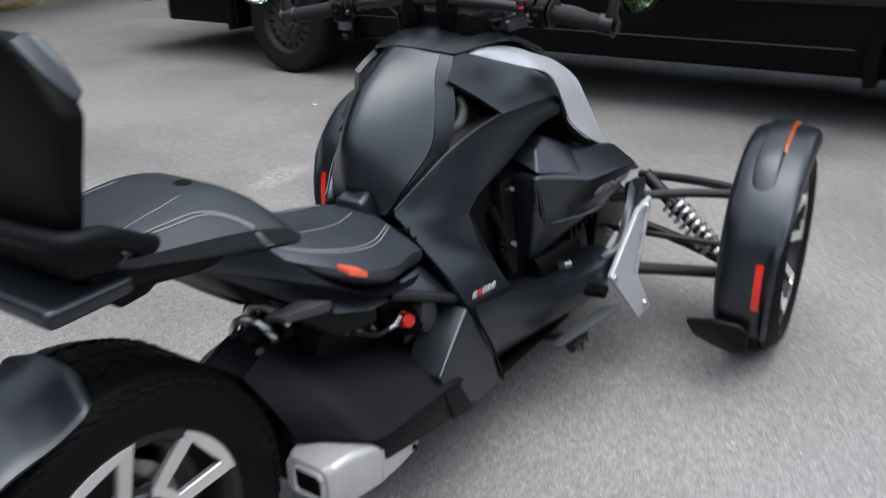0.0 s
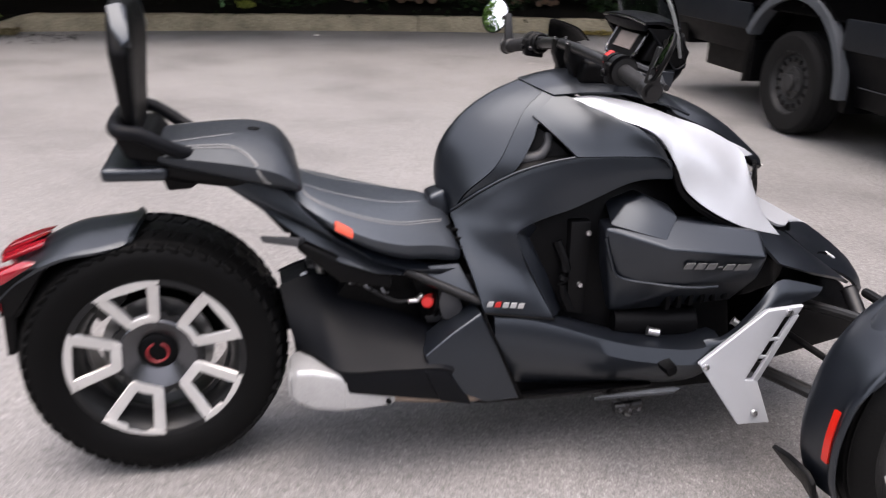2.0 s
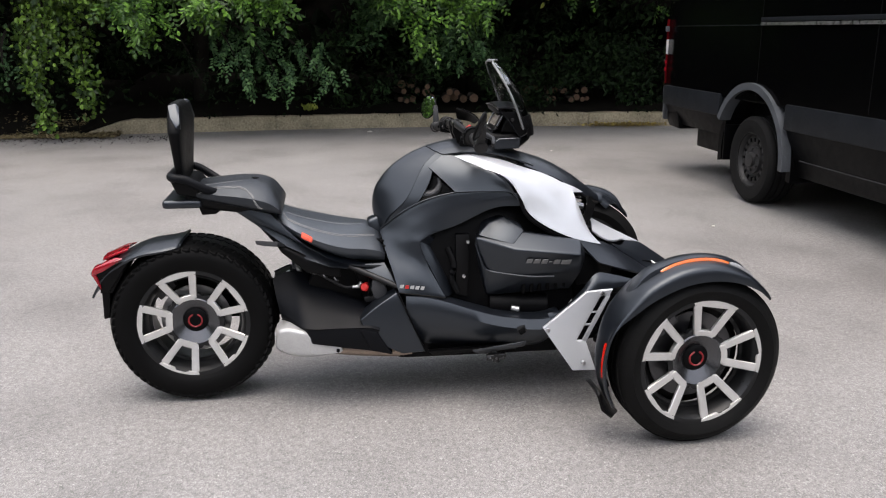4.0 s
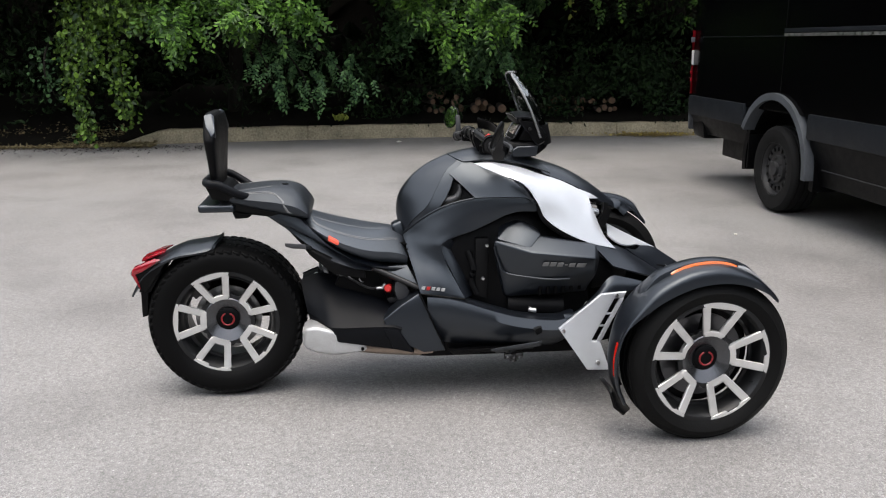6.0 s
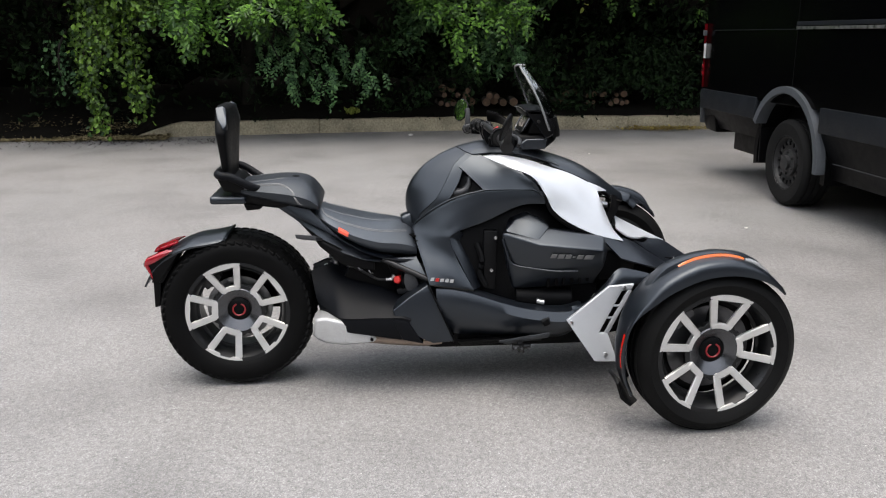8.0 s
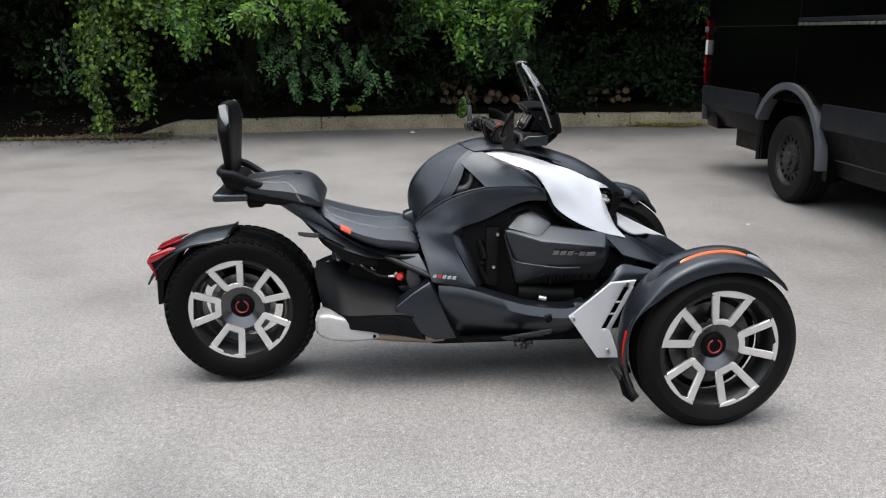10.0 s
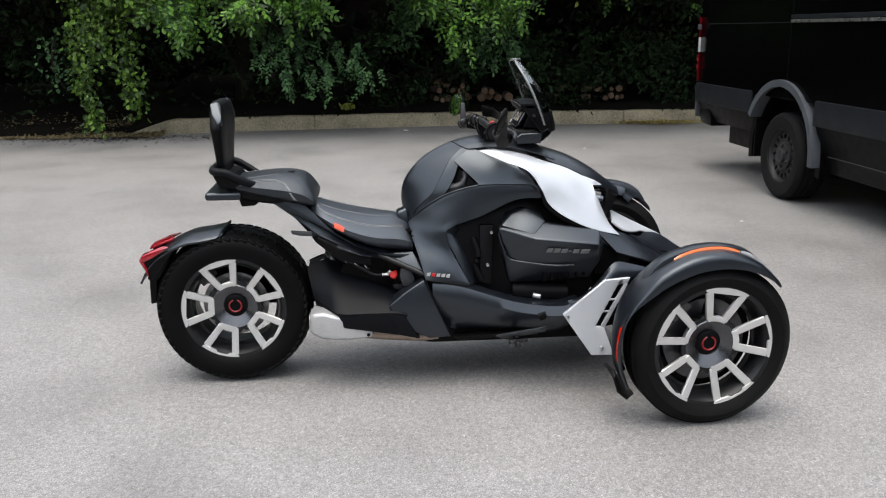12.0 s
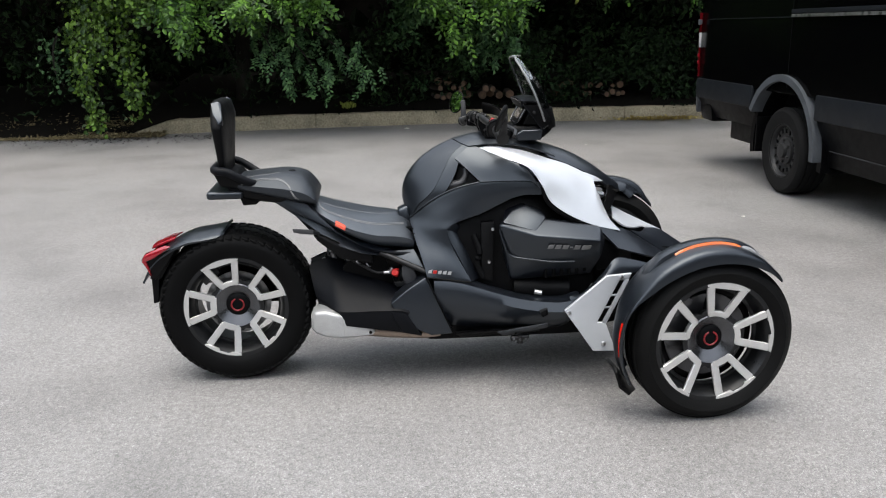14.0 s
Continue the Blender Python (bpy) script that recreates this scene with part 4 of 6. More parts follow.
    part("hub_cap", put(lathe([(0.001, f + 0.042), (0.034, f + 0.041), (0.044, f + 0.047), (0.044, f + 0.06), (0.001, f + 0.06)], (0, 0, 0), 32, closed=False)), DEEP, w, "black wheel cap")
    part("cap_ring", put(tube([(0.024 * math.sin(t), f + 0.0405, 0.024 * math.cos(t)) for t in [radians(20 + 320 * i / 12) for i in range(13)]], 0.0034, 6, 2)), EMBLEM_RED, w, "red emblem ring")
    spoke_in, spoke_out = 0.086, r_rim - 0.009

    def polar(r, a, y):
        return (r * math.sin(a), y, r * math.cos(a))

    for i in range(5):
        mid_a = radians(turn + 72 * i)
        g = radians(18)
        for s in (-1, 1):
            a = mid_a + s * g
            wo, wi = 0.0148, 0.0135
            ux, tx = Vector(polar(1, a, 0)), Vector(polar(1, a + math.pi / 2, 0))
            inner = Vector(polar(spoke_in + 0.004, mid_a + s * g * 0.92, 0))
            outer = ux * spoke_out
            pts = []
            for q, ww, y in ((inner, wi, f + 0.026), (outer, wo, f + 0.001)):
                for k in (-1, 1):
                    pts += [q + tx * ww * k + Vector((0, y, 0)), q + tx * ww * 0.8 * k + Vector((0, y + 0.016, 0))]
            part("spoke", put(hull(pts, 0.0025, 1)), ALLOY, w, "bright machined spoke")
        arc = [polar(spoke_in - 0.002, mid_a + g * u, f + 0.0265) for u in (-1.25, -0.6, 0, 0.6, 1.25)] + [polar(spoke_in + 0.018, mid_a + g * u, f + 0.0225) for u in (1.1, 0.5, 0, -0.5, -1.1)]
        part("spoke_bridge", put(plate(arc, (0, 0.022, 0), 0.002, 1)), ALLOY, w)
        lip = [polar(r_rim - 0.002, mid_a + g * u, f) for u in (-1.24, -0.8, -0.4, 0, 0.4, 0.8, 1.24)] + [polar(r_rim - d, mid_a + g * u, f + 0.001) for u, d in ((1.2, 0.012), (0.85, 0.017), (0.3, 0.018), (0.2, 0.011), (-0.5, 0.010), (-0.58, 0.017), (-1.2, 0.012))]
        part("rim_lip", put(plate(lip, (0, 0.012, 0), 0.001, 1)), ALLOY, w)
        web = [polar(0.09, mid_a + radians(36) + g * u, f + 0.03) for u in (-0.9, 0.9)] + [polar(0.108, mid_a + radians(36) + g * u, f + 0.032) for u in (0.9, 0.35)] + [polar(0.099, mid_a + radians(36), f + 0.032)] + [polar(0.108, mid_a + radians(36) + g * u, f + 0.032) for u in (-0.35, -0.9)]
        part("hub_petal", put(plate(web, (0, 0.02, 0), 0.002, 1)), GUNMETAL, w)
    part("brake_disc", put(lathe([(0.062, 0.0), (0.128, 0.0), (0.128, 0.006), (0.062, 0.006)] if rear else [(0.075, 0.0), (0.15, 0.0), (0.15, 0.006), (0.075, 0.006)], (0, f + (0.075 if rear else 0.085), 0), 48)), BRIGHT_DISC if rear else DISC, w, "brake disc")
    if rear:
        # black block added to hide bright ground behind the wheel's upper half
        part("shade_block", put(hull([(-0.13, 0.05, 0.06), (0.13, 0.05, 0.06), (-0.1, 0.05, 0.16), (0.1, 0.05, 0.16), (-0.13, 0.06, 0.06), (0.13, 0.06, 0.06), (-0.1, 0.06, 0.16), (0.1, 0.06, 0.16)], 0.004)), DEEP, w)
    part("brake_caliper", put(hull([(-0.12, f + 0.06, 0.075), (-0.06, f + 0.06, 0.13), (-0.15, f + 0.06, 0.11), (-0.09, f + 0.06, 0.165), (-0.12, f + 0.1, 0.075), (-0.06, f + 0.1, 0.13), (-0.15, f + 0.1, 0.11), (-0.09, f + 0.1, 0.165)], 0.008)), DARK_STEEL if rear else DISC, w)
    part("axle_carrier", put(lathe([(0.001, f + 0.05), (0.07, f + 0.05), (0.07, half - 0.02), (0.001, half - 0.02)], (0, 0, 0), 24, closed=False)), DEEP, w)
    return w


wheel(0, 0, REAR_R, 0.12, 0.203, -16, -1, True, True)
wheel(WB, -TRACK, FRONT_R, 0.072, 0.216, 10, -1, False, False, STEER)
wheel(FAR_WB, FAR_TRACK, FRONT_R, 0.072, 0.216, 30, 1, False, False, FAR_STEER)


# front mudguards: a shell over the wheel with a side lip that deepens forwards, and a raised rib along the crown
def at_wheel(deg, r, y):
    t = radians(deg)
    return (r * math.sin(t), y, r * math.cos(t))


def front_guard():
    rows = []
    for deg, lip, y_lip, r in ((-114, 0.329, -0.058, 0.320), (-102, 0.336, -0.062, 0.324), (-88, 0.340, -0.065, 0.327), (-74, 0.341, -0.068, 0.331), (-64, 0.335, -0.072, 0.336), (-54, 0.318, -0.078, 0.339), (-38, 0.301, -0.082, 0.340), (-18, 0.290, -0.084, 0.337), (0, 0.286, -0.084, 0.333), (16, 0.288, -0.082, 0.328), (30, 0.293, -0.076, 0.322), (41, 0.299, -0.064, 0.315), (49, 0.303, -0.05, 0.308)):
        slant = max(0, deg - 10) * 0.12
        cols = ((y_lip, lip), (y_lip + 0.003, (lip + r) / 2 + 0.003), (y_lip + 0.011, max(r - 0.005, lip + 0.001) if deg < -60 else r - 0.005), (-0.04, r + 0.001), (0.0, r + 0.003), (0.045, r), (0.068, r - 0.012), (0.076, r - 0.034))
        rows.append([at_wheel(deg - slant * (y - y_lip) / 0.15 * 8, q, y) for y, q in cols])
    return sheet(rows, 0.005, 3)


def rib(t0, t1, y0, y1, high, low=-0.006, n=12):
    """A raised band along the crown, tapering at both ends, with a steep outer wall."""
    rows = []
    for i in range(n + 1):
        t = t0 + (t1 - t0) * i / n
        r = 0.3385 - 0.00022 * (t + 18) - (0.0009 * max(0, t - 18)) + 0.0001 * max(0, -18 - t)
        h = low + (high - low) * min(1, 3.2 * (1 - abs(2 * i / n - 1)))
        rows.append([at_wheel(t, r - 0.012, y0 - 0.003), at_wheel(t, r + h, y0), at_wheel(t, r + h + 0.002, (y0 + y1) / 2), at_wheel(t, r + h, y1), at_wheel(t, r - 0.012, y1 + 0.006)])
    return sheet(rows, 0.004, 2)


def wall_strip(t0, t1, y, r_lo, r_hi, thick, n=12):
    """A lens let into the rib's outer wall, pointed at its ends."""
    rows = []
    for i in range(n + 1):
        t = t0 + (t1 - t0) * i / n
        w = 1 - 0.8 * abs(2 * i / n - 1) ** 3
        base = -0.00022 * (t + 18) - 0.0009 * max(0, t - 18)
        mid, hw = (r_lo + r_hi) / 2 + base, (r_hi - r_lo) / 2 * w
        rows.append([at_wheel(t, mid - hw, y - 0.005), at_wheel(t, mid, y - 0.004), at_wheel(t, mid + hw, y)])
    return sheet(rows, thick, 2)


def reflector_strip():
    return sheet([[at_wheel(t, 0.3305, y) for y in (-0.036, -0.027, -0.018)] for t in (-97, -92, -86, -80, -76)], 0.006, 2)


def mud_flap():
    return plate([(-0.328, 0.135, -0.112), (-0.344, 0.07, -0.09), (-0.346, 0.0, -0.09), (-0.344, -0.02, -0.105), (-0.328, -0.02, -0.16), (-0.28, 0.01, -0.205), (-0.235, 0.075, -0.22), (-0.275, 0.125, -0.175)], (0.01, 0, 0.008), 0.004)


def guard_stay():
    return tube([(0.0, 0.1, 0.0), (-0.1, 0.08, 0.15), (-0.11, 0.05, 0.28)], 0.012, 8)


for side, base, track, steer, tip in ((-1, WB, TRACK, STEER, 0), (1, FAR_WB, FAR_TRACK, FAR_STEER, 4)):
    def hang(bm):
        if side > 0:
            bmesh.ops.scale(bm, vec=(1, -1, 1), verts=bm.verts)
        bmesh.ops.transform(bm, matrix=Matrix.Translation((base, side * track, FRONT_R)) @ Matrix.Rotation(radians(steer), 4, "Z") @ Matrix.Rotation(radians(tip), 4, "Y"), verts=bm.verts)
        return bm

    fg = part("front_mudguard", hang(front_guard()), PANEL, bike, "satin black front mudguard", 40)
    part("mudguard_rib", hang(rib(-46, 38, -0.02, 0.026, 0.013)), PANEL, fg)
    part("marker_light", hang(wall_strip(-26, 14, -0.0215, 0.334, 0.351, 0.004)), AMBER, fg, "amber side marker")
    part("marker_lens", hang(wall_strip(15, 37, -0.0215, 0.332, 0.352, 0.004)), POSITION_LENS, fg, "clear position lamp")
    part("rear_reflector", hang(reflector_strip()), REFLECTOR, fg, "red reflector")
    part("mud_flap", hang(mud_flap()), PLASTIC, fg, "black rubber mud flap")
    part("guard_stay", hang(guard_stay()), DARK_STEEL, fg)


# front suspension
def coil(a, b, r, turns, wire, n=14):
    a, b = Vector(a), Vector(b)
    d = (b - a).normalized()
    u = d.cross(Vector((0.2, 0.1, 1))).normalized()
    v = d.cross(u)
    return tube([a + (b - a) * i / (turns * n) + r * (math.cos(2 * math.pi * i / n) * u + math.sin(2 * math.pi * i / n) * v) for i in range(turns * n + 1)], wire, 7, 1)


for s in (-1, 1):
    out, inn = s * ((TRACK if s < 0 else FAR_TRACK) - 0.06), s * 0.2
    part("upper_arm", join(tube([(1.56, inn, 0.40), (1.64, s * 0.38, 0.42), (WB - 0.01, out, 0.43)], 0.013, 10), tube([(1.80, inn, 0.40), (1.76, s * 0.38, 0.42), (WB + 0.01, out, 0.43)], 0.013, 10)), DARK_STEEL, bike, "black steel upper wishbone")
    part("lower_arm", join(tube([(1.50, inn, 0.21), (1.60, s * 0.38, 0.2), (WB - 0.01, out, 0.19)], 0.017, 10), tube([(1.86, inn, 0.21), (1.80, s * 0.38, 0.2), (WB + 0.01, out, 0.19)], 0.017, 10)), DARK_STEEL, bike, "black steel lower wishbone")
    part("tie_rod", rod((1.58, s * 0.16, 0.30), (1.60, out, 0.31), 0.009), DARK_STEEL, bike)
    sh = part("shock_absorber", join(rod((1.70, s * 0.25, 0.44), (1.70, s * 0.37, 0.335), 0.019), rod((1.70, s * 0.37, 0.335), (1.70, s * 0.49, 0.225), 0.012)), DARK_STEEL, bike, "front shock absorber with a silver coil spring")
    part("coil_spring", coil((1.70, s * 0.335, 0.366), (1.70, s * 0.475, 0.238), 0.031, 8, 0.0055), STEEL, sh, "silver coil spring")
    part("upright", hull([(WB - 0.04, out, 0.17), (WB + 0.04, out, 0.17), (WB - 0.03, out, 0.45), (WB + 0.03, out, 0.45), (WB - 0.04, out + s * 0.05, 0.18), (WB + 0.04, out + s * 0.05, 0.18), (WB, out + s * 0.05, 0.42)], 0.008), DEEP, bike)


# ---- middle body ----
def tank_point(row, u):
    """A point across the tank: a broad rounded middle (u to 1), then a flat shoulder facet beyond the crease (u 1 to 2)."""
    x, z, w, dx, dz, k = row
    a = abs(u)
    v = k * a if a <= 1 else k + (1 - k) * (a - 1)
    f = 0.83 * k * a ** 1.4 if a <= 1 else 0.83 * k + (1 - 0.83 * k) * (a - 1)
    g = 0.76 * k * a ** 1.4 if a <= 1 else 0.76 * k + (1 - 0.76 * k) * (a - 1)
    return (x + dx * f, v * w * (-1 if u < 0 else 0.76), z + dz * g)


TANK_ROWS = ((0.694, 0.622, 0.074, 0.01, 0.0, 0.97), (0.673, 0.70, 0.11, 0.065, -0.025, 0.95), (0.684, 0.775, 0.140, 0.135, -0.04, 0.9), (0.735, 0.845, 0.134, 0.13, -0.042, 0.84), (0.803, 0.894, 0.117, 0.085, -0.036, 0.79), (0.868, 0.923, 0.10, 0.06, -0.018, 0.78))
part("tank_cover", sheet([[tank_point(r, v) for v in (-1, -0.73, -0.39, 0, 0.39, 0.73, 1)] for r in TANK_ROWS], 0.006, 5), TANK, bike, "satin black curved tank cover", 50)
for s in (-1, 1):
    part("tank_shoulder", sheet([[tank_point(r, s * v) for v in (2.0, 1.5, 0.997)][::-s] for r in TANK_ROWS], 0.006, 5), TANK, bike, "", 50)
part("top_cover", sheet([[(x + 0.05 * abs(v) ** 2, v * w, z - dz * abs(v) ** 2) for v in (-1, -0.6, 0, 0.6, 1)] for x, z, w, dz in ((0.872, 0.9255, 0.104, 0.018), (0.95, 0.944, 0.122, 0.028), (1.04, 0.95, 0.135, 0.036), (1.13, 0.936, 0.14, 0.045), (1.20, 0.909, 0.138, 0.045))], 0.005, 4), TANK, bike, "satin black top cover behind the handlebar")


def side_panel():
    """The broad arm that runs from the foot of the tank up and forwards."""
    bm = sheet([
        [(0.745, -0.236, 0.433), (0.83, -0.241, 0.421), (0.914, -0.242, 0.41)],
        [(0.728, -0.202, 0.495), (0.806, -0.224, 0.48), (0.886, -0.224, 0.462)],
        [(0.707, -0.156, 0.56), (0.779, -0.186, 0.545), (0.85, -0.204, 0.53)],
        [(0.694, -0.118, 0.61), (0.762, -0.165, 0.598), (0.831, -0.193, 0.588)],
        [(0.692, -0.1, 0.64), (0.765, -0.156, 0.628), (0.829, -0.19, 0.609)],
        [(0.75, -0.128, 0.69), (0.809, -0.167, 0.662), (0.862, -0.19, 0.63)],
        [(0.82, -0.152, 0.736), (0.866, -0.178, 0.693), (0.905, -0.193, 0.647)],
        [(0.89, -0.172, 0.765), (0.925, -0.19, 0.716), (0.955, -0.197, 0.664)],
        [(0.957, -0.19, 0.783), (0.985, -0.202, 0.738), (1.012, -0.206, 0.693)],
        [(1.06, -0.207, 0.79), (1.065, -0.213, 0.756), (1.07, -0.213, 0.722)],
        [(1.165, -0.217, 0.785), (1.142, -0.22, 0.762), (1.12, -0.218, 0.735)],
        [(1.185, -0.219, 0.768), (1.186, -0.221, 0.75), (1.185, -0.221, 0.735)]], 0.02, 4)
    return soften(bm, 0.004, 2, 0.9)


both("side_panel", side_panel, PANEL, "charcoal side panel arm", None, 50, 0.8)
both("panel_edge", lambda: tube([(0.69, -0.1, 0.64), (0.75, -0.131, 0.694), (0.82, -0.155, 0.74), (0.89, -0.175, 0.769), (0.955, -0.192, 0.786)], 0.0032, 8), PANEL, far=0.8)
both("window_return", lambda: plate([(0.86, -0.19, 0.63), (0.828, -0.19, 0.607), (0.827, -0.192, 0.585), (0.886, -0.222, 0.462), (0.914, -0.24, 0.41), (0.95, -0.2, 0.41), (0.91, -0.18, 0.5), (0.868, -0.165, 0.585), (0.885, -0.165, 0.61)], (0, 0.015, 0), 0.003), PANEL)
both("upper_panel", lambda: sheet([[(0.870, -0.114, 0.862), (0.922, -0.160, 0.818), (0.957, -0.19, 0.783)], [(0.902, -0.106, 0.885), (0.975, -0.172, 0.835), (1.02, -0.203, 0.787)], [(0.942, -0.098, 0.903), (1.03, -0.176, 0.855), (1.09, -0.213, 0.788)], [(1.044, -0.168, 0.871), (1.10, -0.202, 0.838), (1.145, -0.218, 0.786)], [(1.13, -0.212, 0.838), (1.158, -0.22, 0.80), (1.178, -0.221, 0.76)]], -0.012, 5), TANK, "", None, 50)
both("vent_recess", lambda: hull([(0.83, -0.12, 0.73), (0.955, -0.155, 0.78), (0.875, -0.1, 0.85), (0.83, -0.06, 0.73), (0.96, -0.06, 0.78), (0.88, -0.06, 0.85)], 0.004), DEEP)
both("vent_fin", lambda: tube([(0.845, -0.118, 0.768), (0.87, -0.126, 0.768), (0.893, -0.13, 0.778), (0.908, -0.128, 0.802), (0.908, -0.116, 0.825)], (0.019, 0.01), 12), GREY_PLASTIC, "grey vent fin")
both("vent_sill", lambda: plate([(0.822, -0.148, 0.738), (0.95, -0.185, 0.784), (0.90, -0.15, 0.772), (0.83, -0.135, 0.757)], (0, 0.03, 0), 0.003), PLASTIC)

# silver flank, from the tank down to the headlight
both("silver_flank", lambda: sheet([
    [(0.945, -0.106, 0.9), (0.948, -0.108, 0.9), (0.952, -0.109, 0.898)],
    [(1.015, -0.118, 0.909), (1.022, -0.138, 0.9), (1.044, -0.17, 0.870)],
    [(1.12, -0.130, 0.892), (1.125, -0.17, 0.875), (1.132, -0.214, 0.838)],
    [(1.21, -0.140, 0.862), (1.205, -0.195, 0.830), (1.186, -0.224, 0.768)],
    [(1.30, -0.142, 0.832), (1.285, -0.205, 0.775), (1.215, -0.232, 0.712)],
    [(1.388, -0.150, 0.784), (1.35, -0.207, 0.715), (1.28, -0.243, 0.662)],
    [(1.405, -0.172, 0.742), (1.405, -0.207, 0.675), (1.38, -0.238, 0.615)],
    [(1.435, -0.175, 0.672), (1.455, -0.205, 0.625), (1.495, -0.215, 0.582)]], -0.003, 5), SILVER, "silver painted flank panel")
both("silver_tip", lambda: plate([(1.365, -0.14, 0.803), (1.415, -0.134, 0.782), (1.448, -0.126, 0.762), (1.41, -0.15, 0.766), (1.388, -0.16, 0.772)], (0, 0.01, 0.0), 0.003), SILVER)
both("flank_shadow_gap", lambda: tube([(1.186, -0.215, 0.765), (1.212, -0.225, 0.703), (1.278, -0.236, 0.652), (1.375, -0.232, 0.606)], 0.009, 6), DEEP)
# hood between the silver flanks
part("hood", sheet([[(x + 0.0 * abs(v), v * w, z - dz * abs(v) ** 2.2) for v in (-1, -0.6, 0, 0.6, 1)] for x, z, w, dz in ((1.20, 0.905, 0.128, 0.04), (1.32, 0.866, 0.128, 0.05), (1.415, 0.815, 0.108, 0.05), (1.475, 0.772, 0.075, 0.045), (1.538, 0.724, 0.022, 0.02))], 0.006, 4), TANK, bike, "satin black hood over the headlights")
both("hood_trim", lambda: tube([(1.19, -0.132, 0.872), (1.32, -0.134, 0.82), (1.415, -0.112, 0.768), (1.475, -0.079, 0.729), (1.536, -0.022, 0.704)], 0.008, 6), DEEP)
both("headlight", lambda: plate([(1.403, -0.146, 0.752), (1.437, -0.128, 0.745), (1.472, -0.106, 0.734), (1.465, -0.108, 0.69), (1.455, -0.120, 0.668), (1.423, -0.154, 0.652)], (-0.003, 0.003, 0), 0.001, 1), LENS, "clear headlight lens")
both("headlight_bowl", lambda: hull([(1.400, -0.128, 0.742), (1.455, -0.093, 0.728), (1.447, -0.098, 0.68), (1.417, -0.133, 0.66), (1.385, -0.028, 0.74), (1.385, -0.028, 0.66)], 0.006, 3), CHROME, "bright headlight bowl")
both("headlight_bulb", lambda: rod((1.415, -0.128, 0.715), (1.450, -0.113, 0.706), 0.012, 14), STEEL)
part("grille", hull([(1.50, -0.09, 0.59), (1.50, 0.09, 0.59), (1.60, -0.03, 0.55), (1.60, 0.03, 0.55), (1.52, -0.13, 0.53), (1.52, 0.13, 0.53), (1.70, -0.08, 0.44), (1.70, 0.08, 0.44), (1.45, -0.1, 0.6), (1.45, 0.1, 0.6), (1.5, 0.1, 0.4), (1.5, -0.1, 0.4)], 0.01), DEEP, bike)
both("headlight_surround", lambda: sheet([[(1.478, -0.098, 0.742), (1.51, -0.05, 0.728), (1.54, -0.003, 0.716)], [(1.474, -0.106, 0.715), (1.502, -0.068, 0.706), (1.53, -0.03, 0.698)], [(1.462, -0.118, 0.682), (1.478, -0.108, 0.671), (1.495, -0.095, 0.66)], [(1.432, -0.158, 0.65), (1.44, -0.158, 0.644), (1.447, -0.158, 0.636)]], -0.01, 3), PLASTIC, "black headlight surround")
part("headlight_bridge", hull([(1.40, -0.12, 0.70), (1.40, 0.12, 0.70), (1.42, -0.13, 0.61), (1.42, 0.13, 0.61), (1.515, -0.02, 0.70), (1.515, 0.02, 0.70), (1.47, -0.1, 0.655), (1.47, 0.1, 0.655), (1.49, -0.06, 0.6), (1.49, 0.06, 0.6)], 0.006), DEEP, bike)
both("nose_shoulder", lambda: hull([(1.40, -0.245, 0.57), (1.48, -0.23, 0.53), (1.5, -0.22, 0.45), (1.40, -0.24, 0.43), (1.40, -0.18, 0.58), (1.5, -0.17, 0.54), (1.5, -0.16, 0.45), (1.4, -0.16, 0.43), (1.56, -0.17, 0.49), (1.56, -0.16, 0.44)], 0.01, 3), PLASTIC)
both("silver_accent", lambda: sheet([[(1.512, -0.002, 0.634), (1.505, -0.05, 0.626), (1.493, -0.108, 0.606)], [(1.57, -0.002, 0.603), (1.553, -0.055, 0.597), (1.53, -0.135, 0.58)], [(1.64, -0.002, 0.568), (1.618, -0.045, 0.562), (1.578, -0.118, 0.566)], [(1.69, -0.002, 0.543), (1.675, -0.018, 0.544), (1.655, -0.03, 0.549)], [(1.727, -0.001, 0.525), (1.722, -0.004, 0.526), (1.715, -0.008, 0.529)]], -0.006, 3), SILVER, "silver accent above the nose")
both("nose_flank", lambda: sheet([[(1.385, -0.232, 0.612), (1.43, -0.25, 0.566), (1.47, -0.268, 0.525)], [(1.506, -0.188, 0.581), (1.53, -0.225, 0.545), (1.56, -0.27, 0.497)], [(1.582, -0.157, 0.536), (1.60, -0.2, 0.515), (1.62, -0.255, 0.478)], [(1.664, -0.121, 0.482), (1.675, -0.17, 0.472), (1.68, -0.225, 0.455)], [(1.727, -0.112, 0.44), (1.73, -0.155, 0.436), (1.73, -0.205, 0.432)]], -0.008, 2), PANEL, "charcoal flank of the nose")
both("nose_deck", lambda: sheet([[(1.667, -0.002, 0.547), (1.615, -0.09, 0.538), (1.556, -0.147, 0.561)], [(1.727, -0.002, 0.522), (1.675, -0.075, 0.513), (1.586, -0.155, 0.537)], [(1.788, -0.002, 0.482), (1.745, -0.07, 0.472), (1.667, -0.12, 0.485)], [(1.828, -0.002, 0.454), (1.80, -0.07, 0.437), (1.73, -0.112, 0.443)], [(1.892, -0.002, 0.401), (1.868, -0.065, 0.392), (1.81, -0.115, 0.40)], [(1.913, -0.002, 0.353), (1.895, -0.06, 0.352), (1.845, -0.115, 0.36)]], -0.008, 3), PANEL, "charcoal nose deck")
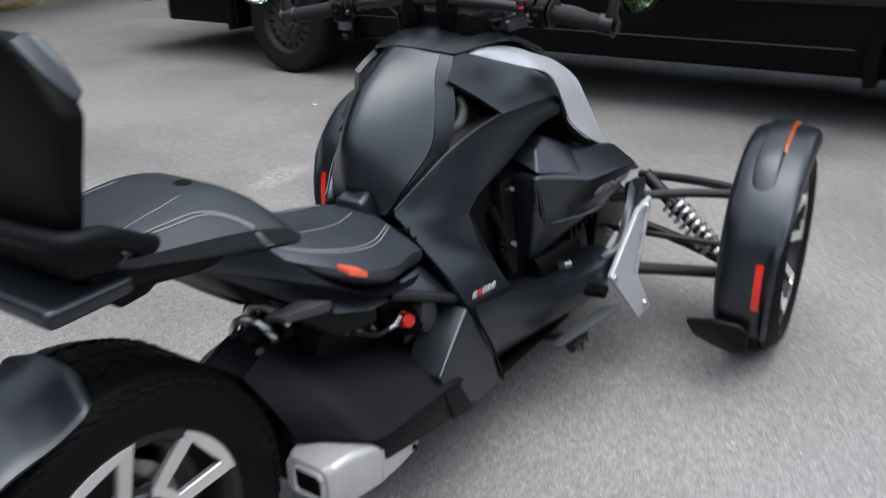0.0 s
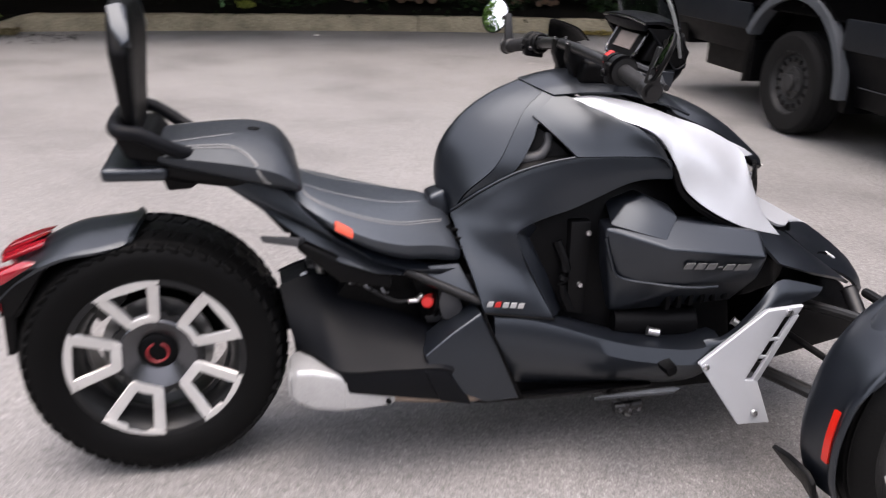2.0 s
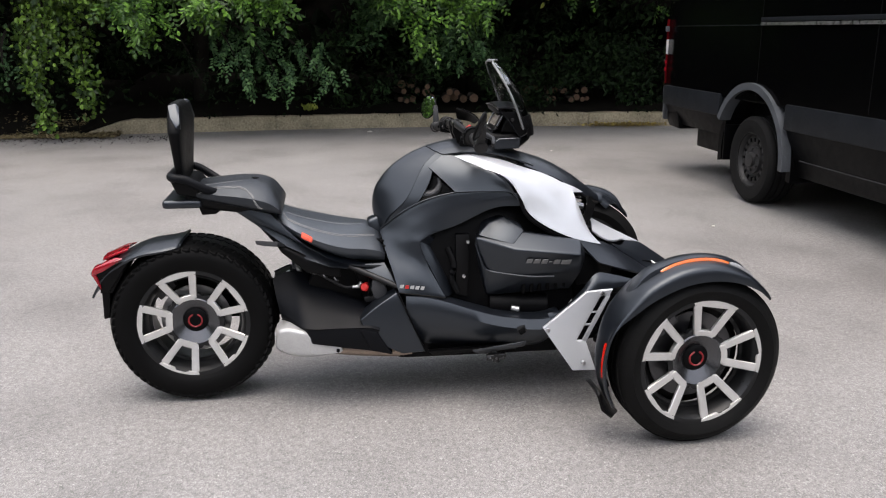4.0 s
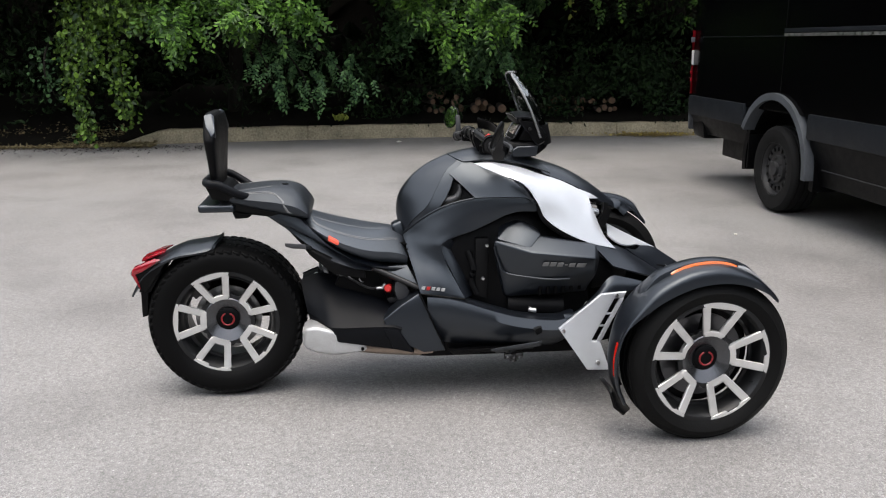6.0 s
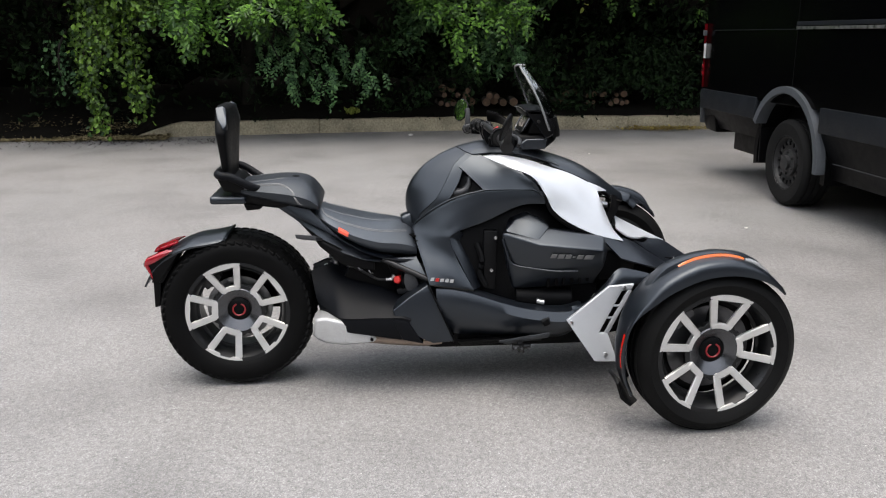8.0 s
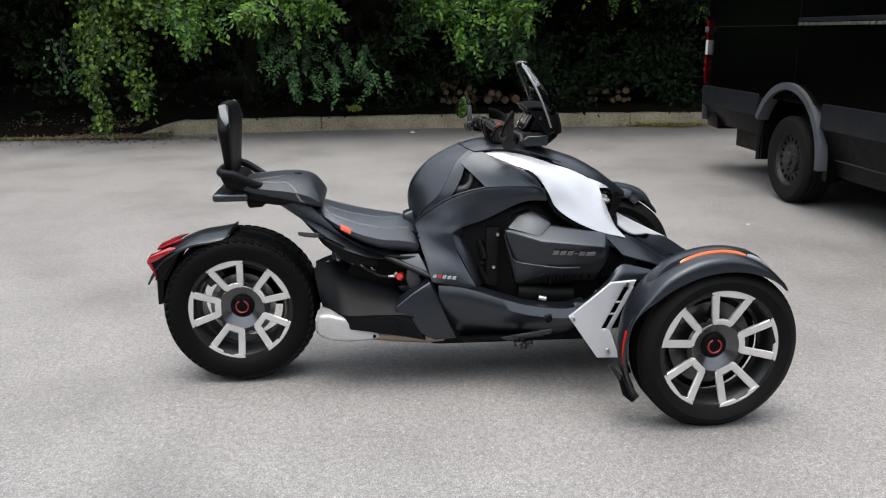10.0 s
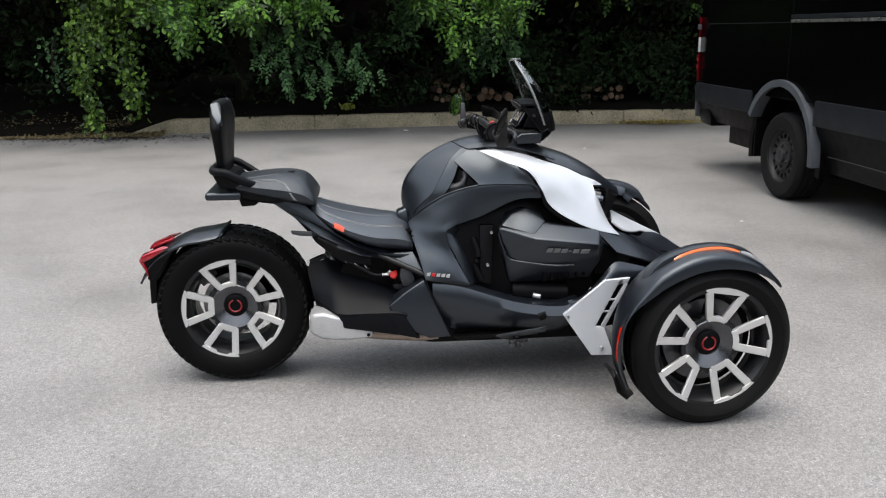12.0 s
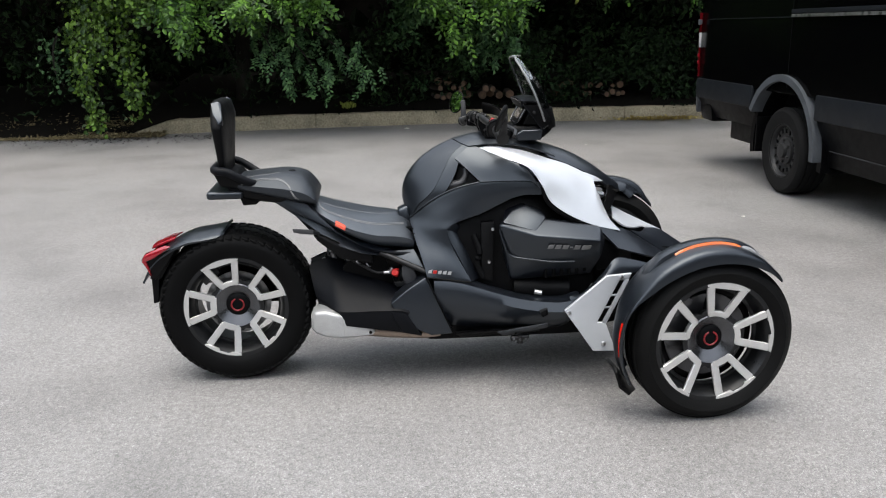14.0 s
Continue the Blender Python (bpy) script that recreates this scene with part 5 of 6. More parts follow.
both("nose_seam", lambda: tube([(1.466, -0.256, 0.539), (1.56, -0.207, 0.526), (1.64, -0.137, 0.499)], 0.003, 6), DEEP)
both("nose_slot", lambda: hull([(1.548, -0.142, 0.566), (1.66, -0.01, 0.545), (1.607, -0.09, 0.534), (1.565, -0.10, 0.53), (1.64, -0.02, 0.51)], 0.001), DEEP)
both("nose_marker", lambda: block((0.034, 0.014, 0.006), (1.763, -0.081, 0.464), 0.003, pose(0, 0, 0, 12, 30, 8)), WHITE_LENS, "small white marker")
both("nose_slit", lambda: tube([(1.68, -0.115, 0.483), (1.715, -0.098, 0.478), (1.745, -0.088, 0.471)], 0.005, 6), DEEP)
part("nose_bottom", hull([(1.5, -0.2, 0.46), (1.5, 0.2, 0.46), (1.78, -0.11, 0.4), (1.78, 0.11, 0.4), (1.45, -0.2, 0.2), (1.45, 0.2, 0.2), (1.84, -0.15, 0.25), (1.84, 0.15, 0.25), (1.88, -0.14, 0.3), (1.88, 0.14, 0.3), (1.80, 0, 0.42)], 0.012), DEEP, bike)

# airbox cover with its badge
both("airbox_cover", lambda: hull([(1.02, -0.245, 0.632), (1.022, -0.247, 0.59), (1.06, -0.25, 0.515), (1.07, -0.21, 0.40), (1.22, -0.288, 0.494), (1.15, -0.322, 0.6), (1.385, -0.342, 0.578), (1.40, -0.29, 0.498), (1.405, -0.27, 0.613), (1.2, -0.245, 0.648), (1.38, -0.23, 0.42), (1.05, -0.1, 0.62), (1.38, -0.1, 0.6), (1.07, -0.1, 0.4), (1.38, -0.1, 0.42), (1.415, -0.29, 0.565)], 0.01, 4, 0.25), PANEL, "black faceted airbox cover")
both("airbox_top", lambda: hull([(1.03, -0.245, 0.638), (1.075, -0.215, 0.678), (1.128, -0.205, 0.696), (1.185, -0.215, 0.672), (1.2, -0.245, 0.652), (1.15, -0.3, 0.612), (1.06, -0.12, 0.67), (1.18, -0.12, 0.66), (1.12, -0.12, 0.69)], 0.006, 3), PANEL)
both("airbox_seam", lambda: tube([(1.02, -0.252, 0.61), (1.035, -0.254, 0.56), (1.06, -0.256, 0.512), (1.14, -0.273, 0.497), (1.225, -0.292, 0.49), (1.30, -0.294, 0.489)], 0.004, 6), PANEL)


# engine bay behind the openings
part("engine_block", hull([(0.86, -0.17, 0.60), (0.86, 0.17, 0.60), (1.38, -0.17, 0.62), (1.38, 0.17, 0.62), (0.9, -0.19, 0.22), (0.9, 0.19, 0.22), (1.42, -0.22, 0.24), (1.42, 0.22, 0.24), (0.95, -0.13, 0.78), (0.95, 0.13, 0.78), (1.3, -0.14, 0.74), (1.3, 0.14, 0.74)], 0.02), DEEP, bike)
both("engine_post", lambda: hull([(0.958, -0.19, 0.63), (1.01, -0.19, 0.63), (1.0, -0.215, 0.40), (0.955, -0.215, 0.41), (0.958, -0.15, 0.63), (1.01, -0.15, 0.63), (1.0, -0.17, 0.40), (0.955, -0.17, 0.41)], 0.006), PLASTIC)
both("engine_bolt", lambda: lathe([(0.001, -0.2), (0.006, -0.199), (0.007, -0.185), (0.001, -0.185)], (1.002, 0, 0.602), 10, closed=False), STEEL)
both("engine_bolt", lambda: lathe([(0.001, -0.217), (0.006, -0.216), (0.007, -0.2), (0.001, -0.2)], (0.985, 0, 0.478), 10, closed=False), STEEL)
both("engine_cylinder", lambda: rod((1.08, -0.18, 0.36), (1.3, -0.19, 0.35), 0.05, 20), DEEP)
for i in range(6):
    x = 1.2 + 0.03 * i
    both("cooling_fin", lambda: block((0.012, 0.03, 0.05), (x, -0.238, 0.44 + 0.004 * i), 0.003), DEEP)
both("drain_plug", lambda: rod((1.155, -0.25, 0.363), (1.185, -0.258, 0.358), 0.01), STEEL, "bright drain plug")
both("hose_clip", lambda: rod((1.37, -0.27, 0.385), (1.385, -0.28, 0.375), 0.009), STEEL)
both("side_hose", lambda: tube([(0.93, -0.18, 0.58), (0.95, -0.2, 0.52), (0.94, -0.21, 0.47), (0.96, -0.22, 0.42)], 0.012, 8), DEEP)


# lower flank: a rounded beam from the foot forwards, then up to the nose
def belly():
    def ring(x, yo, z0, z1, yi):
        zm = (z0 + z1) / 2
        return [(x, yi, z1 - 0.01), (x, yo + 0.05, z1), (x, yo + 0.016, z1 - 0.012), (x, yo, z1 - 0.045), (x, yo + 0.006, zm), (x, yo + 0.03, (zm + z0) / 2), (x, yo + 0.07, z0 + 0.008), (x, yi, z0)]
    st = [ring(0.77, -0.252, 0.215, 0.43, -0.16), ring(0.84, -0.262, 0.2, 0.425, -0.16), ring(0.915, -0.272, 0.2, 0.408, -0.16), ring(1.02, -0.285, 0.2, 0.375, -0.18), ring(1.12, -0.30, 0.205, 0.352, -0.2), ring(1.25, -0.325, 0.21, 0.345, -0.22), ring(1.32, -0.33, 0.25, 0.365, -0.24)]
    smooth = [list(c) for c in zip(*[curve_pts(l, 4) for l in zip(*st)])]
    return loft(smooth)


both("lower_beam", belly, PANEL, "charcoal lower flank beam")
both("nose_arm", lambda: sheet([[(1.28, -0.3, 0.352), (1.33, -0.316, 0.374), (1.40, -0.309, 0.438), (1.455, -0.30, 0.496), (1.52, -0.294, 0.488), (1.592, -0.29, 0.468)], [(1.283, -0.308, 0.344), (1.33, -0.332, 0.371), (1.405, -0.327, 0.434), (1.455, -0.319, 0.468), (1.518, -0.309, 0.465), (1.582, -0.297, 0.46)], [(1.286, -0.315, 0.335), (1.332, -0.338, 0.362), (1.415, -0.335, 0.424), (1.458, -0.328, 0.436), (1.515, -0.316, 0.44), (1.57, -0.301, 0.45)]], -0.02, 4), PANEL, "charcoal arm up to the nose", None, 50)
both("foot_panel", lambda: plate([(0.603, -0.257, 0.342), (0.665, -0.25, 0.39), (0.737, -0.238, 0.434), (0.755, -0.248, 0.40), (0.79, -0.264, 0.32), (0.84, -0.262, 0.212), (0.755, -0.256, 0.205), (0.70, -0.258, 0.232), (0.625, -0.26, 0.285)], (0, 0.09, 0), 0.008, 3), PANEL, "charcoal panel behind the foot rest")
both("flank_seam", lambda: tube([(0.742, -0.242, 0.432), (0.765, -0.256, 0.38), (0.793, -0.267, 0.315), (0.838, -0.266, 0.215)], 0.0035, 6), DEEP)
both("badge_seam", lambda: tube([(0.745, -0.24, 0.433), (0.84, -0.246, 0.42), (0.913, -0.247, 0.409)], 0.003, 6), DEEP)
both("keel_edge", lambda: plate([(0.85, -0.25, 0.205), (1.18, -0.27, 0.222), (1.18, -0.24, 0.196), (0.87, -0.22, 0.178)], (0, 0.03, 0), 0.004), PLASTIC)
part("keel", hull([(0.6, -0.2, 0.26), (0.6, 0.2, 0.26), (1.5, -0.24, 0.26), (1.5, 0.24, 0.26), (0.75, -0.2, 0.165), (0.75, 0.2, 0.165), (1.4, -0.2, 0.165), (1.4, 0.2, 0.165)], 0.012), DEEP, bike)


for s in (1, -1):
    def sd(p):
        return [(a, b * s, c) for a, b, c in p]
    g = part("silver_guard", plate(sd([(1.253, -0.344, 0.311), (1.41, -0.346, 0.442), (1.508, -0.343, 0.448), (1.495, -0.344, 0.424), (1.46, -0.346, 0.422), (1.378, -0.351, 0.262), (1.411, -0.353, 0.26), (1.443, -0.385, 0.157), (1.357, -0.384, 0.159)]), (0, 0.014 * s, 0), 0.004, 3), SILVER, bike, "silver side guard with a slotted edge")
    part("guard_rail", plate(sd([(1.482, -0.346, 0.424), (1.498, -0.345, 0.424), (1.413, -0.354, 0.258), (1.398, -0.355, 0.262)]), (0, 0.012 * s, 0), 0.002), SILVER, g)
    for k in (0.32, 0.62):
        x, z = 1.47 - 0.085 * k, 0.415 - 0.155 * k
        part("slot_bar", block((0.03, 0.008, 0.007), (x - 0.002, -0.344 * s, z), 0.002), SILVER, g)
    for x, y, z in ((1.27, -0.346, 0.303), (1.396, -0.384, 0.187), (1.468, -0.347, 0.434)):
        part("bolt", lathe([(0.001, -0.006), (0.008, -0.004), (0.009, 0.004), (0.001, 0.004)] if s > 0 else [(0.001, 0.006), (0.008, 0.004), (0.009, -0.004), (0.001, -0.004)], (x, y * s, z), 12, closed=False), STEEL, g)
    pg = part("foot_peg", hull(sd([(0.998, -0.327, 0.235), (1.03, -0.28, 0.21), (1.155, -0.412, 0.288), (1.19, -0.34, 0.256), (1.18, -0.405, 0.29), (1.002, -0.323, 0.226), (1.034, -0.285, 0.201), (1.155, -0.405, 0.277), (1.187, -0.343, 0.246)]), 0.003), FLARE, bike, "thin grey foot rest")
    part("peg_mount", join(rod((1.08, -0.22 * s, 0.19), (1.08, -0.33 * s, 0.222), 0.011), rod((1.05, -0.33 * s, 0.206), (1.12, -0.335 * s, 0.215), 0.011), rod((1.085, -0.335 * s, 0.19), (1.085, -0.335 * s, 0.22), 0.011)), DARK_STEEL, pg)
    for x in (1.062, 1.085, 1.108):
        part("peg_bolt", rod((x, -0.343 * s, 0.206), (x, -0.35 * s, 0.205), 0.005, 10), DISC, pg)
    part("brake_pedal", hull(sd([(1.155, -0.365, 0.315), (1.18, -0.365, 0.328), (1.165, -0.365, 0.295), (1.188, -0.365, 0.306), (1.165, -0.28, 0.3), (1.2, -0.28, 0.31), (1.175, -0.28, 0.28), (1.2, -0.28, 0.29)]), 0.005), PLASTIC, bike)


# badges: slanted bars in place of letters
def bars(name, x0, z0, dx, dz, n, w, h, y0, dy, mat, parent=None, red=None):
    for i in range(n):
        x, z, y = x0 + dx * i, z0 + dz * i, y0 + dy * i
        sl = h * 0.3
        bm = plate([(x, y, z), (x + w, y, z + dz * w / dx), (x + w + sl, y, z + h), (x + sl, y, z + h)], (0, 0.003, 0), 0)
        part(name, bm, RED if red == i else mat, parent or bike)


x = 1.19
for wide, low, high in ((0.021, 0.0, 0.017), (0.022, 0.0, 0.017), (0.021, 0.0, 0.017), (0.011, 0.006, 0.010), (0.022, 0.0, 0.017), (0.033, 0.0, 0.017)):
    z, y = 0.548 - 0.0436 * (x - 1.19), -0.3165 - 0.085 * (x - 1.19)
    part("badge_bar", plate([(x + dx + h * 0.3, y - dx * 0.07 - h * 0.38, z + h) for dx, h in ((0, low), (wide, low), (wide, high), (0, high))], (0, 0.004, 0), 0.0012, 2), BADGE, bike)
    x += wide + 0.0055
bars("name_bar", 0.747, 0.453, 0.0185, -0.0022, 5, 0.013, 0.011, -0.2475, -0.0003, BADGE_WHITE, red=1)


# ---- seats and tail ----
def seam(skin, pts, r=0.0011):
    """A line of thread laid on a cushion's skin."""
    line = []
    for p in curve_pts(pts, 10):
        hit, nrm, _, _ = skin.find_nearest(p)
        line.append(hit + nrm * r * 0.3)
    return tube(line, r, 5, 1)


RIDER_FORM = cushion([(0.30, 0.70, 0.716, 0.085, 0.3), (0.33, 0.655, 0.712, 0.125, 0.3), (0.40, 0.615, 0.688, 0.19, 0.34), (0.48, 0.57, 0.67, 0.212, 0.38), (0.56, 0.535, 0.656, 0.202, 0.4), (0.63, 0.52, 0.648, 0.178, 0.48), (0.68, 0.512, 0.632, 0.168, 0.58), (0.702, 0.512, 0.6, 0.156, 0.55)], 36, 2.8, 5)
rider_skin = BVHTree.FromBMesh(RIDER_FORM)
rider = part("rider_seat", RIDER_FORM, LEATHER, bike, "black leather rider seat with grey stitching")
part("seat_tag", plate([(0.408, -0.217, 0.653), (0.445, -0.223, 0.634), (0.442, -0.226, 0.624), (0.405, -0.22, 0.643)], (0, 0.03, 0.004), 0.002), ORANGE_TAG, rider, "orange fabric tag")
for off in (0.0, 0.009):
    both("stitching", lambda: seam(rider_skin, [(0.345, -0.075 + off, 0.72), (0.362, -0.125 + off, 0.71), (0.42, -0.155 + off, 0.68), (0.50, -0.165 + off, 0.655), (0.58, -0.155 + off, 0.645), (0.673, -0.11 + off, 0.63)], 0.0015), THREAD, parent=rider)
both("top_stitching", lambda: seam(rider_skin, [(0.355, -0.06, 0.72), (0.45, -0.07, 0.70), (0.55, -0.07, 0.68), (0.63, -0.045, 0.67)]), THREAD, parent=rider)
part("seat_nose", hull([(0.645, -0.05, 0.66), (0.645, 0.02, 0.66), (0.69, -0.044, 0.677), (0.69, 0.016, 0.677), (0.655, -0.056, 0.60), (0.655, 0.028, 0.60), (0.70, -0.062, 0.61), (0.70, 0.026, 0.61)], 0.011, 3), PANEL, bike, "grey plastic block in front of the seat")
both("seat_base", lambda: plate([(0.30, -0.145, 0.715), (0.345, -0.16, 0.668), (0.41, -0.185, 0.612), (0.50, -0.197, 0.556), (0.56, -0.19, 0.533), (0.64, -0.17, 0.515), (0.70, -0.155, 0.515), (0.70, -0.15, 0.49), (0.60, -0.165, 0.503), (0.50, -0.18, 0.522), (0.42, -0.17, 0.55), (0.34, -0.14, 0.60), (0.24, -0.12, 0.675), (0.17, -0.115, 0.725), (0.19, -0.12, 0.738)], (0, 0.09, 0), 0.01, 3), PANEL, "charcoal seat base")
both("passenger_peg", lambda: hull([(0.245, -0.213, 0.637), (0.327, -0.243, 0.637), (0.324, -0.243, 0.619), (0.249, -0.213, 0.622), (0.262, -0.15, 0.612), (0.345, -0.15, 0.606), (0.345, -0.15, 0.594), (0.268, -0.15, 0.6)], 0.004), GREY_PLASTIC, "folded grey passenger foot rest")
both("subframe_beam", lambda: hull([(0.31, -0.16, 0.61), (0.33, -0.16, 0.575), (0.42, -0.17, 0.545), (0.42, -0.17, 0.50), (0.54, -0.16, 0.51), (0.54, -0.16, 0.475), (0.31, -0.08, 0.62), (0.42, -0.08, 0.5), (0.54, -0.08, 0.48)], 0.006), PLASTIC)
part("subframe_core", hull([(0.2, -0.1, 0.72), (0.2, 0.1, 0.72), (0.3, -0.1, 0.6), (0.3, 0.1, 0.6), (0.7, -0.12, 0.48), (0.7, 0.12, 0.48), (0.7, -0.12, 0.6), (0.7, 0.12, 0.6), (0.35, -0.1, 0.66), (0.35, 0.1, 0.66)], 0.01), DEEP, bike)
both("frame_tube", lambda: rod((0.57, -0.165, 0.52), (0.745, -0.205, 0.445), 0.011), DARK_STEEL)
both("frame_filler", lambda: plate([(0.585, -0.15, 0.52), (0.70, -0.15, 0.525), (0.738, -0.2, 0.455)], (0, 0.02, 0), 0.002), PANEL)
for i in range(5):
    both("seat_hook", lambda: block((0.014, 0.01, 0.008), (0.694 + 0.007 * i, -0.125 - 0.011 * i, 0.60 - 0.018 * i), 0.002), DEEP)

PILLION_FORM = cushion([(0.02, 0.785, 0.812, 0.105, 0.2), (0.05, 0.768, 0.814, 0.125, 0.25), (0.13, 0.748, 0.823, 0.145, 0.32), (0.21, 0.732, 0.828, 0.168, 0.38), (0.265, 0.722, 0.822, 0.184, 0.42), (0.302, 0.716, 0.804, 0.19, 0.4), (0.33, 0.714, 0.764, 0.186, 0.3), (0.340, 0.718, 0.738, 0.172, 0.2)], 44, 4.4, 5)
pillion_skin = BVHTree.FromBMesh(PILLION_FORM)
pill = part("passenger_seat", PILLION_FORM, PILLION_LEATHER, bike, "black leather passenger seat with grey stitching")
for off in (0.0, 0.009):
    both("stitching", lambda: seam(pillion_skin, [(0.032, -0.05, 0.84), (0.034, -0.098 + off, 0.83), (0.06, -0.118 + off, 0.82), (0.14, -0.128 + off, 0.825), (0.195, -0.138 + off, 0.825), (0.232, -0.16 + off * 0.7, 0.8), (0.262 + off, -0.192, 0.735)], 0.0017), THREAD, parent=pill)
both("top_stitching", lambda: seam(pillion_skin, [(0.05, -0.09, 0.84), (0.13, -0.085, 0.85), (0.2, -0.075, 0.85)]), THREAD, parent=pill)
part("seat_lock", lathe([(0.001, 0), (0.014, 0), (0.014, 0.0015), (0.011, 0.002), (0.01, 0.0005), (0.001, 0.0005)], (0.243, -0.03, 0.8265), 20, "z", False), DEEP, pill, "small round lock hole")
part("seat_tray", hull([(0.0, -0.11, 0.785), (0.0, 0.11, 0.785), (0.02, -0.11, 0.75), (0.02, 0.11, 0.75), (0.24, -0.14, 0.74), (0.24, 0.14, 0.74), (0.2, -0.12, 0.715), (0.2, 0.12, 0.715), (0.08, -0.1, 0.728), (0.08, 0.1, 0.728)], 0.008), PLASTIC, bike)
part("luggage_rack", block((0.135, 0.262, 0.03), (-0.006, 0, 0.753), 0.0135, None, 4), PANEL, bike, "black plastic carrier plate")
part("rack_bracket", hull([(0.04, -0.1, 0.755), (0.04, 0.1, 0.755), (0.10, -0.1, 0.755), (0.10, 0.1, 0.755), (0.055, -0.09, 0.705), (0.055, 0.09, 0.705), (0.105, -0.09, 0.708), (0.105, 0.09, 0.708), (0.13, -0.1, 0.73), (0.13, 0.1, 0.73)], 0.006), DEEP, bike)
RAIL = [(0.125, -0.1, 0.785), (0.085, -0.13, 0.804), (0.045, -0.146, 0.828), (0.01, -0.15, 0.846), (-0.025, -0.143, 0.85), (-0.04, -0.1, 0.85), (-0.044, 0.0, 0.848)]
rail = tube(RAIL + flip(RAIL[-2::-1]), 0.0155, 12, 5)
part("grab_rail", rail, COVER, bike, "satin black grab rail round the passenger seat")
part("rail_mount", hull([(-0.045, -0.13, 0.845), (-0.045, 0.13, 0.845), (0.03, -0.13, 0.83), (0.03, 0.13, 0.83), (-0.02, -0.12, 0.785), (-0.02, 0.12, 0.785), (0.09, -0.12, 0.765), (0.09, 0.12, 0.765)], 0.01, 3), PLASTIC, bike)
both("backrest_facet", lambda: plate([(-0.03, -0.118, 1.098), (-0.004, -0.112, 1.105), (0.008, -0.128, 1.096), (0.016, -0.172, 1.038), (0.002, -0.176, 1.024), (-0.02, -0.155, 1.06)], (0, 0.02, -0.02), 0.004, 3), PANEL, "satin leather corner of the backrest")


def backrest():
    rings = []
    for z, x0, x1, w in ((0.81, -0.02, 0.006, 0.105), (0.85, -0.022, 0.009, 0.13), (0.93, -0.027, 0.013, 0.155), (0.99, -0.032, 0.017, 0.174), (1.015, -0.034, 0.018, 0.177), (1.06, -0.035, 0.016, 0.15), (1.09, -0.033, 0.008, 0.122), (1.102, -0.028, -0.004, 0.1)):
        ring = []
        for i in range(28):
            t = 2 * math.pi * i / 28
            c, s = math.cos(t), math.sin(t)
            ring.append(((x0 + x1) / 2 + (x1 - x0) / 2 * math.copysign(abs(c) ** 0.5, c), w * math.copysign(abs(s) ** 0.4, s), z))
        rings.append(ring)
    return loft([list(c) for c in zip(*[curve_pts(l, 4) for l in zip(*rings)])])


part("backrest", backrest(), BACKREST, bike, "padded black passenger backrest", 60)


# rear mudguard with lamps
def rear_guard():
    rows = []
    for x, z, w, dz in ((-0.01, 0.629, 0.104, 0.022), (-0.026, 0.619, 0.113, 0.028), (-0.08, 0.608, 0.125, 0.025), (-0.15, 0.597, 0.125, 0.025), (-0.225, 0.565, 0.12, 0.028), (-0.29, 0.515, 0.115, 0.035), (-0.325, 0.45, 0.11, 0.03)):
        rows.append([(x - 0.02 * (abs(v) ** 2), v * w, z - dz * abs(v) ** 3) for v in (-1, -0.85, -0.4, 0, 0.4, 0.85, 1)])
    return sheet(rows, 0.008, 4)


rg = part("rear_mudguard", rear_guard(), PANEL, bike, "satin black rear mudguard")
part("guard_underside", hull([(-0.2, -0.1, 0.56), (-0.2, 0.1, 0.56), (-0.3, -0.1, 0.5), (-0.3, 0.1, 0.5), (-0.275, -0.1, 0.43), (-0.275, 0.1, 0.43), (-0.32, -0.1, 0.43), (-0.32, 0.1, 0.43), (-0.25, -0.08, 0.5), (-0.25, 0.08, 0.5)], 0.006), PLASTIC, rg)
part("mud_flap", hull([(-0.285, -0.09, 0.44), (-0.285, 0.09, 0.44), (-0.315, -0.09, 0.44), (-0.315, 0.09, 0.44), (-0.32, -0.08, 0.325), (-0.32, 0.08, 0.325), (-0.298, -0.08, 0.33), (-0.298, 0.08, 0.33)], 0.005), PLASTIC, rg, "black plastic mud flap")
for s in (1, -1):
    part("tail_light", hull([(-0.215, -0.124 * s, 0.566), (-0.25, -0.127 * s, 0.556), (-0.325, -0.122 * s, 0.533), (-0.343, -0.105 * s, 0.51), (-0.337, -0.118 * s, 0.498), (-0.29, -0.127 * s, 0.520), (-0.25, -0.105 * s, 0.565), (-0.335, -0.06 * s, 0.528), (-0.343, -0.06 * s, 0.51)], 0.004, 2), RED_LENS, rg, "red tail light")
    part("tail_light_tip", hull([(-0.337, -0.118 * s, 0.507), (-0.343, -0.1 * s, 0.508), (-0.306, -0.12 * s, 0.445), (-0.31, -0.1 * s, 0.445), (-0.322, -0.124 * s, 0.507), (-0.315, -0.1 * s, 0.5)], 0.003), RED_LENS, rg)
    part("lamp_bracket", hull([(-0.2, -0.118 * s, 0.56), (-0.25, -0.119 * s, 0.545), (-0.325, -0.116 * s, 0.508), (-0.318, -0.112 * s, 0.45), (-0.29, -0.108 * s, 0.43), (-0.25, -0.112 * s, 0.5), (-0.2, -0.09 * s, 0.55), (-0.3, -0.08 * s, 0.44), (-0.31, -0.08 * s, 0.5)], 0.004), PLASTIC, rg)
    part("turn_lens", hull([(-0.22, -0.05 * s, 0.58), (-0.22, -0.01 * s, 0.582), (-0.31, -0.05 * s, 0.548), (-0.31, -0.01 * s, 0.552), (-0.22, -0.05 * s, 0.572), (-0.31, -0.05 * s, 0.538), (-0.31, -0.01 * s, 0.54)], 0.003), RED_LENS, rg)

